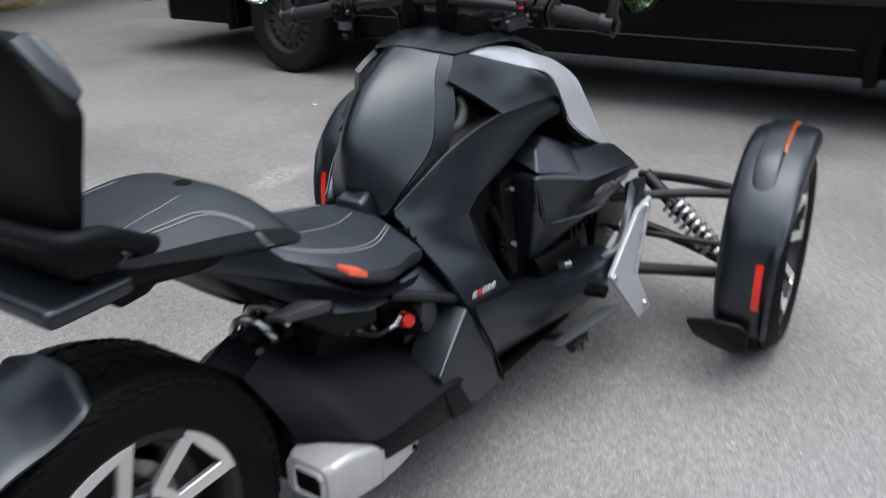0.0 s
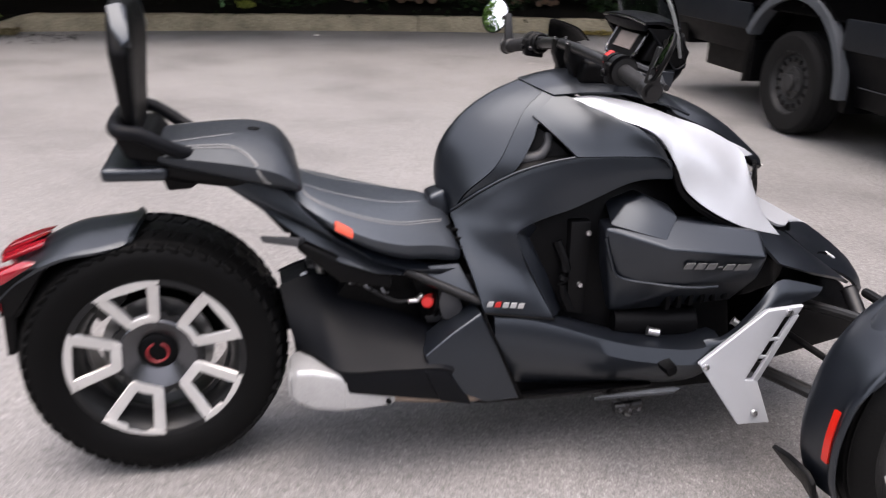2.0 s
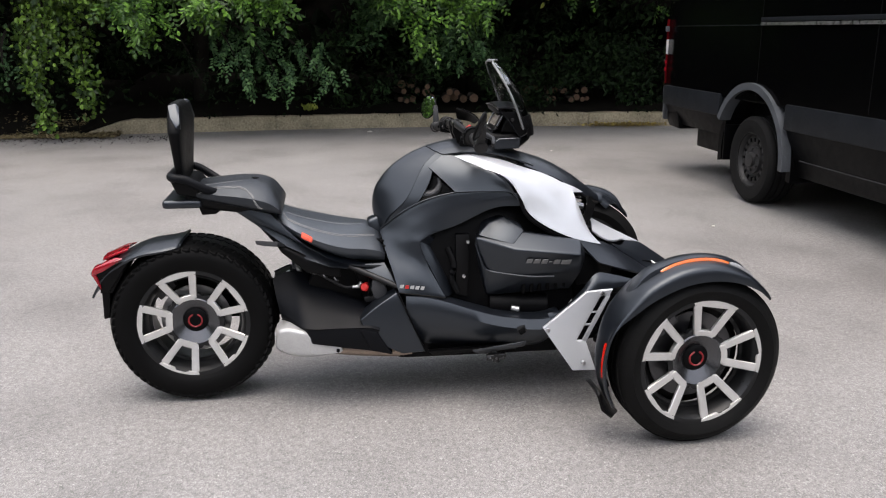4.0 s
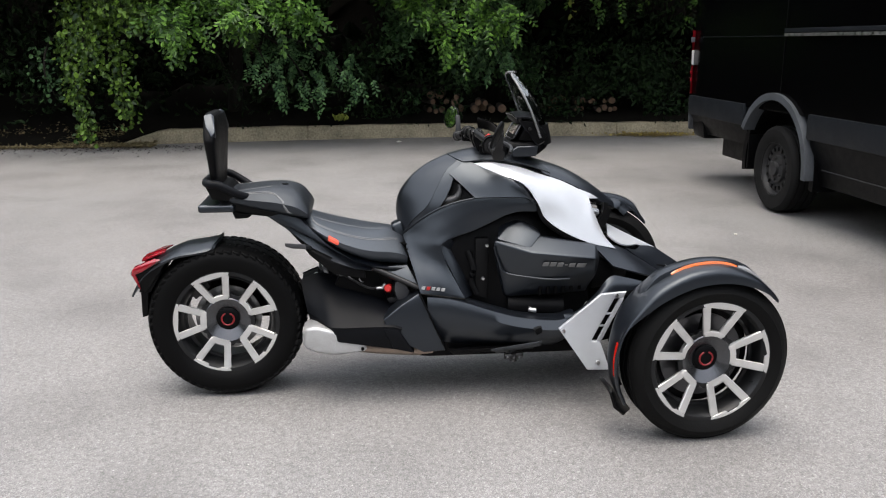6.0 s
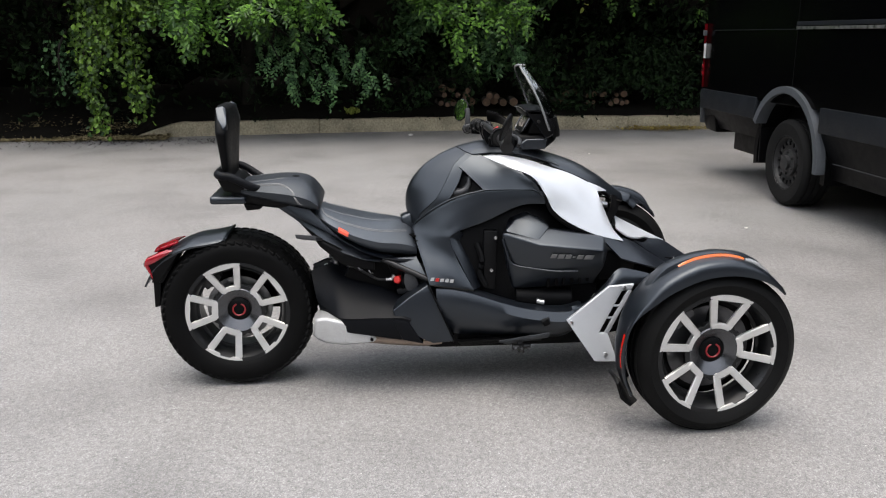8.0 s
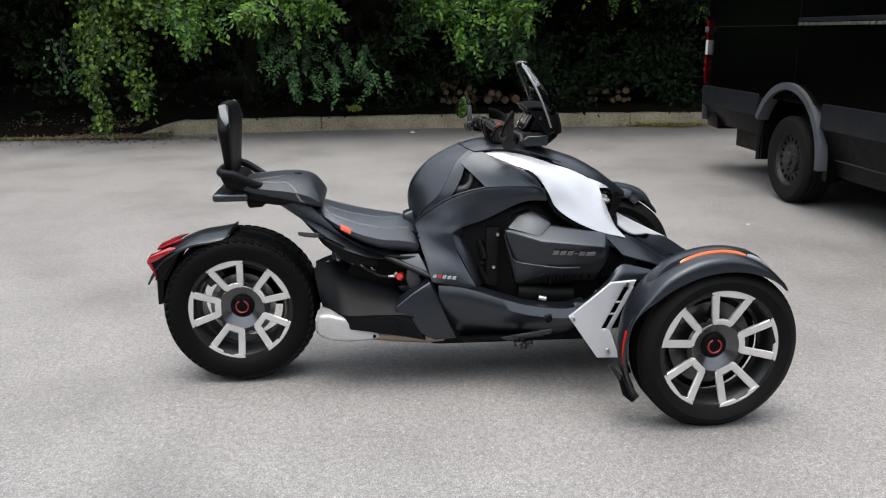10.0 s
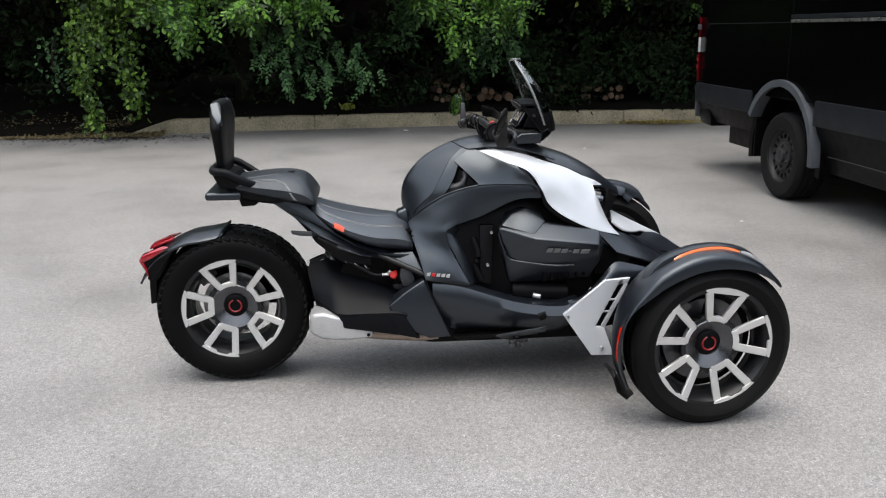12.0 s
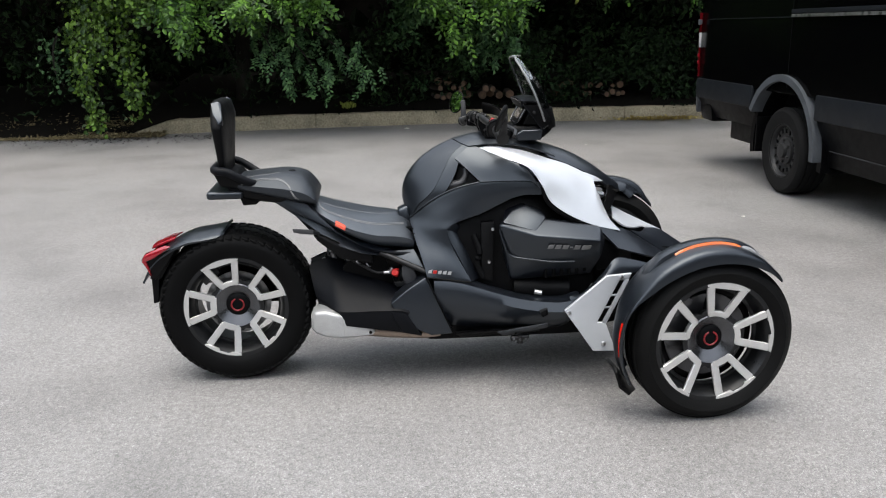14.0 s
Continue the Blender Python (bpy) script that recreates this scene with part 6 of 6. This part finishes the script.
# drive cover over the swing arm
both("swing_arm_cover", lambda: sheet([
    [(0.288, -0.05, 0.45), (0.296, -0.085, 0.415), (0.305, -0.112, 0.378), (0.314, -0.13, 0.342)],
    [(0.35, -0.05, 0.475), (0.355, -0.1, 0.43), (0.36, -0.15, 0.378), (0.365, -0.19, 0.328)],
    [(0.40, -0.05, 0.47), (0.405, -0.12, 0.422), (0.41, -0.19, 0.368), (0.415, -0.246, 0.313)],
    [(0.50, -0.06, 0.435), (0.508, -0.13, 0.4), (0.517, -0.2, 0.36), (0.525, -0.26, 0.315)],
    [(0.60, -0.08, 0.385), (0.61, -0.14, 0.369), (0.62, -0.21, 0.347), (0.63, -0.267, 0.315)],
    [(0.66, -0.09, 0.36), (0.664, -0.15, 0.346), (0.668, -0.21, 0.33), (0.672, -0.268, 0.305)]], 0.006, 5), COVER, "black moulded cover over the swing arm", None, 50)
part("cover_bridge", hull([(0.29, -0.055, 0.446), (0.29, 0.055, 0.446), (0.35, -0.055, 0.471), (0.35, 0.055, 0.471), (0.41, -0.055, 0.465), (0.41, 0.055, 0.465), (0.62, -0.09, 0.37), (0.62, 0.09, 0.37), (0.32, -0.06, 0.36), (0.32, 0.06, 0.36), (0.6, -0.09, 0.3), (0.6, 0.09, 0.3)], 0.006, 2), COVER, bike)
# black block added to keep the gap between tyre and cover dark
part("gap_filler", hull([(0.318, -0.12, 0.33), (0.318, 0.12, 0.33), (0.325, -0.11, 0.21), (0.325, 0.11, 0.21), (0.5, -0.13, 0.36), (0.5, 0.13, 0.36), (0.5, -0.12, 0.2), (0.5, 0.12, 0.2)], 0.012), DEEP, bike)
both("cover_side", lambda: hull([(0.316, -0.128, 0.345), (0.318, -0.12, 0.315), (0.415, -0.245, 0.312), (0.43, -0.248, 0.255), (0.525, -0.259, 0.314), (0.64, -0.257, 0.222), (0.66, -0.262, 0.235), (0.67, -0.266, 0.304), (0.63, -0.266, 0.314), (0.42, -0.1, 0.26), (0.62, -0.1, 0.23), (0.316, -0.09, 0.335), (0.66, -0.1, 0.3)], 0.006, 2, 0.3), COVER)
both("cover_skirt", lambda: plate([(0.60, -0.268, 0.31), (0.66, -0.268, 0.30), (0.70, -0.268, 0.235), (0.72, -0.262, 0.205), (0.64, -0.266, 0.225)], (0, 0.06, 0), 0.006), COVER)
part("swing_arm", hull([(0.0, 0.15, 0.35), (0.0, 0.115, 0.35), (0.0, 0.15, 0.25), (0.0, 0.115, 0.25), (0.62, 0.16, 0.37), (0.62, 0.1, 0.37), (0.62, 0.16, 0.25), (0.62, 0.1, 0.25)], 0.01), DEEP, bike)
def rounded_end(x, y0, y1, z0, z1, r=0.016, n=4):
    out = []
    for cy, cz, a0 in ((y0 + r, z0 + r, 180), (y1 - r, z0 + r, 270), (y1 - r, z1 - r, 0), (y0 + r, z1 - r, 90)):
        for i in range(n + 1):
            a = radians(a0 + 90 * i / n)
            out.append((x, cy + r * math.cos(a), cz + r * math.sin(a)))
    return out


ex = part("silencer", soften(loft([rounded_end(0.302, -0.212, -0.12, 0.228, 0.298), rounded_end(0.314, -0.226, -0.115, 0.22, 0.308), rounded_end(0.35, -0.236, -0.112, 0.207, 0.314), rounded_end(0.42, -0.243, -0.112, 0.2, 0.298), rounded_end(0.475, -0.243, -0.115, 0.204, 0.268), rounded_end(0.50, -0.238, -0.12, 0.208, 0.25)]), 0.004, 2, 0.6), EXHAUST, bike, "silver angular exhaust silencer")
part("silencer_bracket", plate([(0.42, -0.246, 0.285), (0.475, -0.246, 0.272), (0.532, -0.243, 0.238), (0.54, -0.243, 0.224), (0.53, -0.243, 0.214), (0.46, -0.246, 0.211), (0.42, -0.246, 0.216)], (0, 0.012, 0), 0.004, 3), EXHAUST, ex)
part("bracket_bolt", lathe([(0.001, -0.006), (0.0065, -0.005), (0.0065, 0.004), (0.001, 0.004)], (0.522, -0.245, 0.226), 12, closed=False), DEEP, ex)
part("outlet_frame", tube([(0.301, y, z) for _, y, z in rounded_end(0, -0.203, -0.135, 0.232, 0.287, 0.014)], 0.005, 6, 1, True), EXHAUST, ex)
part("outlet", loft([rounded_end(0.3, -0.2, -0.138, 0.235, 0.284, 0.012), rounded_end(0.304, -0.2, -0.138, 0.235, 0.284, 0.012)]), DEEP, ex, "black exhaust outlet")
part("exhaust_pipe", tube([(0.48, -0.16, 0.21), (0.62, -0.18, 0.2), (0.8, -0.18, 0.19), (0.95, -0.15, 0.19)], 0.024, 12), material("heat_stained_pipe", (0.28, 0.22, 0.18), 0.4, 0.8, vary=0.3, scale=20), bike, "heat-stained exhaust pipe")

# rear shock, hoses, red-capped reservoir
rs = part("rear_shock", join(rod((0.36, 0.02, 0.46), (0.60, 0.02, 0.54), 0.02), rod((0.6, 0.02, 0.54), (0.68, 0.02, 0.56), 0.028)), DARK_STEEL, bike, "rear shock absorber with a silver spring")
part("coil_spring", coil((0.345, 0.005, 0.468), (0.50, 0.01, 0.502), 0.043, 4, 0.0085), STEEL, rs, "silver coil spring")
rv = part("reservoir", join(rod((0.635, -0.15, 0.43), (0.695, -0.14, 0.418), 0.03, 20), *[rod((0.648 + 0.014 * i, -0.149 + 0.002 * i, 0.428 - 0.003 * i), (0.655 + 0.014 * i, -0.148 + 0.002 * i, 0.4265 - 0.003 * i), 0.0335, 20) for i in range(4)]), PLASTIC, bike, "black ribbed reservoir with a red cap")
part("cap", rod((0.632, -0.152, 0.433), (0.622, -0.174, 0.4395), 0.0145, 14), RED, rv, "red screw cap")
part("hose_end", join(rod((0.582, -0.15, 0.435), (0.607, -0.155, 0.437), 0.006), rod((0.602, -0.152, 0.437), (0.614, -0.158, 0.453), 0.007)), STEEL, rv, "bright hose fitting")
part("reservoir_clamp", hull([(0.652, -0.186, 0.47), (0.69, -0.188, 0.462), (0.708, -0.186, 0.425), (0.69, -0.184, 0.39), (0.66, -0.184, 0.395), (0.648, -0.184, 0.43), (0.655, -0.15, 0.465), (0.7, -0.15, 0.45), (0.66, -0.15, 0.4), (0.695, -0.15, 0.395)], 0.006, 2), GREY_PLASTIC, rv, "grey clamp round the reservoir")
part("reservoir_bracket", plate([(0.62, -0.16, 0.395), (0.655, -0.165, 0.405), (0.67, -0.16, 0.38), (0.63, -0.155, 0.375)], (0, 0.006, 0), 0.002), DISC, rv)
both("brake_hose", lambda: tube([(0.44, -0.14, 0.5), (0.5, -0.15, 0.465), (0.55, -0.15, 0.437), (0.585, -0.15, 0.435)], 0.005, 7), GRIP)
for i in range(3):
    both("bracket_clip", lambda: tube([(0.435 + 0.04 * i, -0.16, 0.505 - 0.014 * i), (0.443 + 0.04 * i, -0.165, 0.495 - 0.014 * i), (0.452 + 0.04 * i, -0.16, 0.492 - 0.014 * i)], 0.003, 6), DISC)
# black filler added below the seat so the opening there stays dark
part("shade_filler", hull([(0.42, -0.1, 0.44), (0.42, 0.1, 0.44), (0.46, -0.11, 0.51), (0.46, 0.11, 0.51), (0.62, -0.11, 0.50), (0.62, 0.11, 0.50), (0.62, -0.11, 0.34), (0.62, 0.11, 0.34), (0.45, -0.1, 0.38), (0.45, 0.1, 0.38)], 0.008), DEEP, bike)
part("rear_bulkhead", hull([(0.58, -0.12, 0.52), (0.58, 0.12, 0.52), (0.75, -0.18, 0.5), (0.75, 0.18, 0.5), (0.66, -0.12, 0.25), (0.66, 0.12, 0.25), (0.8, -0.2, 0.25), (0.8, 0.2, 0.25)], 0.01), DEEP, bike)

# ---- handlebar, display, screen ----
BAR = [(1.004, -0.402, 0.978), (1.002, -0.28, 0.995), (0.985, -0.14, 1.008), (0.98, 0, 1.01), (0.985, 0.13, 0.998), (0.985, 0.25, 0.98), (0.962, 0.385, 0.957)]
hb = part("handlebar", tube(BAR, 0.0125, 14, 6), DARK_STEEL, bike, "black handlebar with rubber grips")
for y in (-0.045, 0.045):
    part("bar_riser", hull([(0.966, y - 0.014, 1.02), (0.966, y + 0.014, 1.02), (0.996, y - 0.014, 1.02), (0.996, y + 0.014, 1.02), (0.965, y - 0.018, 0.985), (0.965, y + 0.018, 0.985), (1.03, y - 0.02, 0.94), (1.03, y + 0.02, 0.94), (0.985, y - 0.02, 0.94), (0.985, y + 0.02, 0.94)], 0.006, 3), DEEP, hb)
    for dx in (-0.014, 0.014):
        part("clamp_bolt", rod((0.981 + dx, y, 1.019), (0.981 + dx, y, 1.024), 0.004, 10), DISC, hb)
part("bar_mount", hull([(0.985, -0.09, 0.93), (0.985, 0.09, 0.93), (0.995, -0.1, 0.985), (0.995, 0.1, 0.985), (1.09, -0.1, 0.99), (1.09, 0.1, 0.99), (1.09, -0.11, 0.93), (1.09, 0.11, 0.93)], 0.012, 3), DEEP, hb)
for s, g0, g1, mc in ((-1, Vector(BAR[0]), Vector(BAR[1]), Vector((0.991, -0.475, 1.05))), (1, Vector(BAR[6]), Vector(BAR[5]), Vector((0.939, 0.466, 1.03)))):
    dg = g1 - g0
    u = dg.normalized()
    part("grip", join(rod(g0 + dg * 0.06, g0 + dg * 0.92, 0.0168, 18), rod(g0 + dg * 0.9, g0 + dg * 0.97, 0.026, 18)), GRIP, hb, "black rubber grip")
    sb = part("switch_box", join(rod(g1 - u * 0.004, g1 + u * 0.022, 0.03, 24), rod(g1 + u * 0.026, g1 + u * 0.046, 0.026, 24), hull([g1 + u * 0.01 + Vector(q) for q in ((-0.034, -0.014, 0.012), (-0.034, 0.014, 0.012), (-0.03, -0.014, -0.03), (-0.03, 0.014, -0.03), (0.02, -0.014, 0.026), (0.02, 0.014, 0.026), (0.02, -0.014, -0.036), (0.02, 0.014, -0.036))], 0.006, 3)), PLASTIC, hb, "black switch block")
    part("switch_button", rod(g1 + u * 0.012 + Vector((-0.034, 0, -0.008)), g1 + u * 0.012 + Vector((-0.041, 0, -0.009)), 0.007, 14), DEEP, sb)
    part("switch_screw", rod(g1 + u * 0.036 + Vector((-0.024, 0, -0.012)), g1 + u * 0.036 + Vector((-0.029, 0, -0.014)), 0.006, 12), DISC, sb)
    part("lever_clamp", hull([g1 + u * 0.058 + Vector(q) for q in ((-0.018, -0.01, 0.016), (-0.018, 0.01, 0.016), (-0.018, -0.01, -0.016), (-0.018, 0.01, -0.016), (0.04, -0.014, 0.014), (0.04, 0.014, 0.014), (0.04, -0.014, -0.014), (0.04, 0.014, -0.014))], 0.005, 2), DARK_STEEL, hb)
    end = g0 - u * 0.008
    part("bar_clamp", join(rod(end - u * 0.012, g0 + u * 0.014, 0.0195, 20), rod(end - u * 0.018, end - u * 0.013, 0.012, 16)), DARK_STEEL, hb)
    top = Vector((mc.x + 0.022, mc.y - s * 0.052, mc.z + 0.004))
    part("mirror_arm", join(hull([p + q for p, r in ((end, 0.013), (top, 0.0085)) for q in (Vector((-r, -0.006, -r)), Vector((r, -0.006, -r)), Vector((-r, 0.006, -r)), Vector((r, 0.006, -r)), Vector((-r, -0.006, r)), Vector((r, -0.006, r)), Vector((-r, 0.006, r)), Vector((r, 0.006, r)))], 0.004, 2), rod(top, mc + Vector((0.014, -s * 0.02, -0.004)), 0.0065, 12)), DARK_STEEL, hb)
    d = (Vector((-0.86, 0.34, 0.36)) if s < 0 else Vector((-0.84, -0.5, 0.245))).normalized()
    q = Vector((0, 1, 0)).rotation_difference(d).to_matrix().to_4x4()
    shell = lathe([(0.001, -0.008), (0.036, -0.007), (0.047, -0.003), (0.05, 0.002), (0.0485, 0.005), (0.047, 0.003), (0.001, 0.003)], (0, 0, 0), 40, closed=False)
    bmesh.ops.transform(shell, matrix=Matrix.Translation(mc) @ q, verts=shell.verts)
    mi = part("mirror", shell, PLASTIC, hb, "small round bar-end mirror")
    glass = lathe([(0.001, 0.0035), (0.0465, 0.0035), (0.0465, 0.005), (0.03, 0.0058), (0.001, 0.0062)], (0, 0, 0), 40, closed=False)
    bmesh.ops.transform(glass, matrix=Matrix.Translation(mc) @ q, verts=glass.verts)
    part("mirror_glass", glass, MIRROR, mi, "round mirror glass")
    part("lever", tube([g1 + u * 0.058 + Vector((0.035, 0, 0.0)), g1 + Vector((0.062, s * 0.03, -0.004)), g0 + Vector((0.055, -s * 0.05, 0.0)), g0 + Vector((0.045, -s * 0.01, 0.0))], (0.009, 0.0065), 8), DARK_STEEL, hb)
part("kill_switch", hull([(0.986, -0.232, 1.018), (0.986, -0.214, 1.019), (1.0, -0.232, 1.029), (1.0, -0.214, 1.03), (0.982, -0.232, 1.0), (0.982, -0.214, 1.001), (1.012, -0.232, 1.02), (1.012, -0.214, 1.021)], 0.003, 2), RED, hb, "red kill switch")
part("deflector", sheet([[(1.03, 0.27, 1.0), (1.022, 0.235, 1.046), (1.04, 0.18, 1.046)], [(1.07, 0.26, 0.995), (1.07, 0.22, 1.03), (1.08, 0.17, 1.03)], [(1.10, 0.24, 0.985), (1.11, 0.2, 1.0), (1.11, 0.17, 1.0)]], 0.004, 3), PLASTIC, hb, "black hand deflector")
for y0, y1, drop in ((-0.17, -0.07, 0.06), (0.17, 0.06, 0.07), (-0.22, 0.03, 0.045)):
    part("control_cable", tube([(1.01, y0, 0.998), (1.05, y0 * 0.9, 1.0 - drop * 0.4), (1.07, (y0 + y1) / 2, 1.0 - drop), (1.09, y1, 0.955)], 0.0045, 8), GRIP, hb, "black control cable")

# instrument panel: recessed display in a rounded bezel, under a visor
def tilted(y, h):
    """A point on the sloping face of the instrument panel."""
    return (1.134 + 0.5 * h, y, 1.022 + 0.866 * h)


def rounded_face(w, lo, hi, r, n=5):
    out = []
    for cy, cz, a0 in ((w - r, hi - r, 0), (-w + r, hi - r, 90), (-w + r, lo + r, 180), (w - r, lo + r, 270)):
        for i in range(n + 1):
            a = radians(a0 + 90 * i / n)
            out.append(tilted(cy + r * math.cos(a), cz + r * math.sin(a)))
    return out


ds = part("instrument_housing", hull([(1.135, -0.1, 0.985), (1.135, 0.1, 0.985), (1.17, -0.115, 1.07), (1.17, 0.115, 1.07), (1.21, -0.11, 0.98), (1.21, 0.11, 0.98), (1.21, -0.11, 1.05), (1.21, 0.11, 1.05)], 0.008, 3), DEEP, bike, "black instrument housing with a grey display")
part("bezel", tube(rounded_face(0.082, -0.04, 0.046, 0.024), 0.0042, 8, 1, True), GLOSS, ds, "glossy bezel round the display")
part("bezel_face", plate(rounded_face(0.08, -0.038, 0.044, 0.022), (0.006, 0, -0.0035), 0.001, 1), PLASTIC, ds)
part("display", plate([tilted(-0.047, -0.02), tilted(0.047, -0.02), tilted(0.047, 0.022), tilted(-0.047, 0.022)], (-0.004, 0, 0.0023), 0.001, 1), DISPLAY, ds, "pinkish grey LCD display")
part("panel_button", rod((1.155, 0.0, 1.056), (1.149, 0.0, 1.06), 0.007, 14), STEEL, ds)
part("visor", sheet([[(1.122, y, 1.078 - 0.5 * y * y) for y in (-0.118, -0.06, 0, 0.06, 0.118)], [(1.165, y, 1.084 - 0.8 * y * y) for y in (-0.124, -0.06, 0, 0.06, 0.124)], [(1.205, y, 1.078 - 1.2 * y * y) for y in (-0.128, -0.06, 0, 0.06, 0.128)]], 0.006, 4), COVER, ds, "black visor over the display")
part("visor_lip", plate([(1.122, -0.118, 1.072), (1.122, 0.118, 1.072), (1.128, 0.105, 1.054), (1.13, 0, 1.05), (1.128, -0.105, 1.054)], (0.006, 0, 0.002), 0.002), COVER, ds)
part("visor_edge", tube([(1.121, y, 1.079 - 0.5 * y * y) for y in (-0.118, -0.06, 0, 0.06, 0.118)], 0.0022, 6), GLOSS, ds)
both("visor_cheek", lambda: plate([(1.128, -0.124, 1.064), (1.165, -0.13, 1.02), (1.2, -0.13, 0.975), (1.228, -0.128, 0.985), (1.235, -0.128, 1.012), (1.2, -0.13, 1.06)], (0, 0.008, 0), 0.003), DEEP, parent=ds)
both("cheek_edge", lambda: tube([(1.128, -0.126, 1.064), (1.165, -0.133, 1.02), (1.2, -0.133, 0.975), (1.228, -0.131, 0.985)], 0.0022, 6), COVER, parent=ds)
both("nacelle_flank", lambda: plate([(1.1, -0.13, 0.95), (1.125, -0.132, 0.968), (1.205, -0.132, 0.97), (1.2, -0.132, 0.93), (1.11, -0.13, 0.928)], (0, 0.02, 0), 0.006, 3), PANEL, parent=ds)
both("cheek_bolt", lambda: lathe([(0.001, -0.141), (0.006, -0.14), (0.006, -0.13), (0.001, -0.13)], (1.17, 0, 1.035), 10, closed=False), DARK_STEEL, parent=ds)
part("nacelle", hull([(1.06, -0.07, 0.945), (1.06, 0.07, 0.945), (1.2, -0.125, 0.93), (1.2, 0.125, 0.93), (1.25, -0.09, 0.96), (1.25, 0.09, 0.96), (1.2, -0.12, 0.985), (1.2, 0.12, 0.985), (1.1, -0.07, 0.98), (1.1, 0.07, 0.98), (1.26, -0.06, 1.0), (1.26, 0.06, 1.0)], 0.012, 3), DEEP, bike, "black nacelle under the screen")
sc = part("windscreen", sheet([[(x + 0.07 * (1 - abs(v) ** 2) * k, v * w, z) for v in (-1, -0.55, 0, 0.55, 1)] for x, z, w, k in ((1.212, 1.0, 0.13, 0.8), (1.184, 1.07, 0.145, 0.9), (1.157, 1.135, 0.135, 0.9), (1.127, 1.195, 0.105, 0.7), (1.11, 1.234, 0.06, 0.4))], 0.005, 5), SCREEN, bike, "smoked clear windscreen")
part("screen_base", sheet([[(x + 0.07 * (1 - abs(v) ** 2) * k + 0.006, v * w, z) for v in (-1, -0.55, 0, 0.55, 1)] for x, z, w, k in ((1.225, 0.97, 0.115, 0.7), (1.214, 1.0, 0.132, 0.8), (1.195, 1.045, 0.143, 0.9))], 0.005, 4), PLASTIC, sc)

for s in (-1, 1):
    part("screen_edge", tube([(1.212, s * 0.131, 1.0), (1.184, s * 0.146, 1.07), (1.157, s * 0.136, 1.135), (1.127, s * 0.106, 1.195), (1.11, s * 0.061, 1.234), (1.136, 0, 1.24)], 0.0045, 8), CLEAR_EDGE, sc, "polished screen edge")


# ---- kerb stones ----
def kerb_core():
    """The footing on which the stones sit."""
    xs = [-1.9 + 0.5 * i for i in range(28)]
    rings = [[(x, kerb_line(x) + a, z) for a, z in ((0.04, -0.02), (0.13, -0.02), (0.13, 0.13), (0.04, 0.13))] for x in xs]
    return loft(rings)


kerb = tagged(part("kerb", kerb_core(), CONCRETE), "low weathered concrete kerb along the planting", "kerb", kind="structure")
edges = [-2.75, -0.2, 2.4, 4.27, 6.3, 8.7, 11.1, 12.0]
for i, (a, b) in enumerate(zip(edges, edges[1:])):
    part("kerb_stone", kerb_stone(a, b, (0.6, -0.5, 0.4, -0.3, 0.5, 0.2, -0.4)[i]), CONCRETE, kerb)
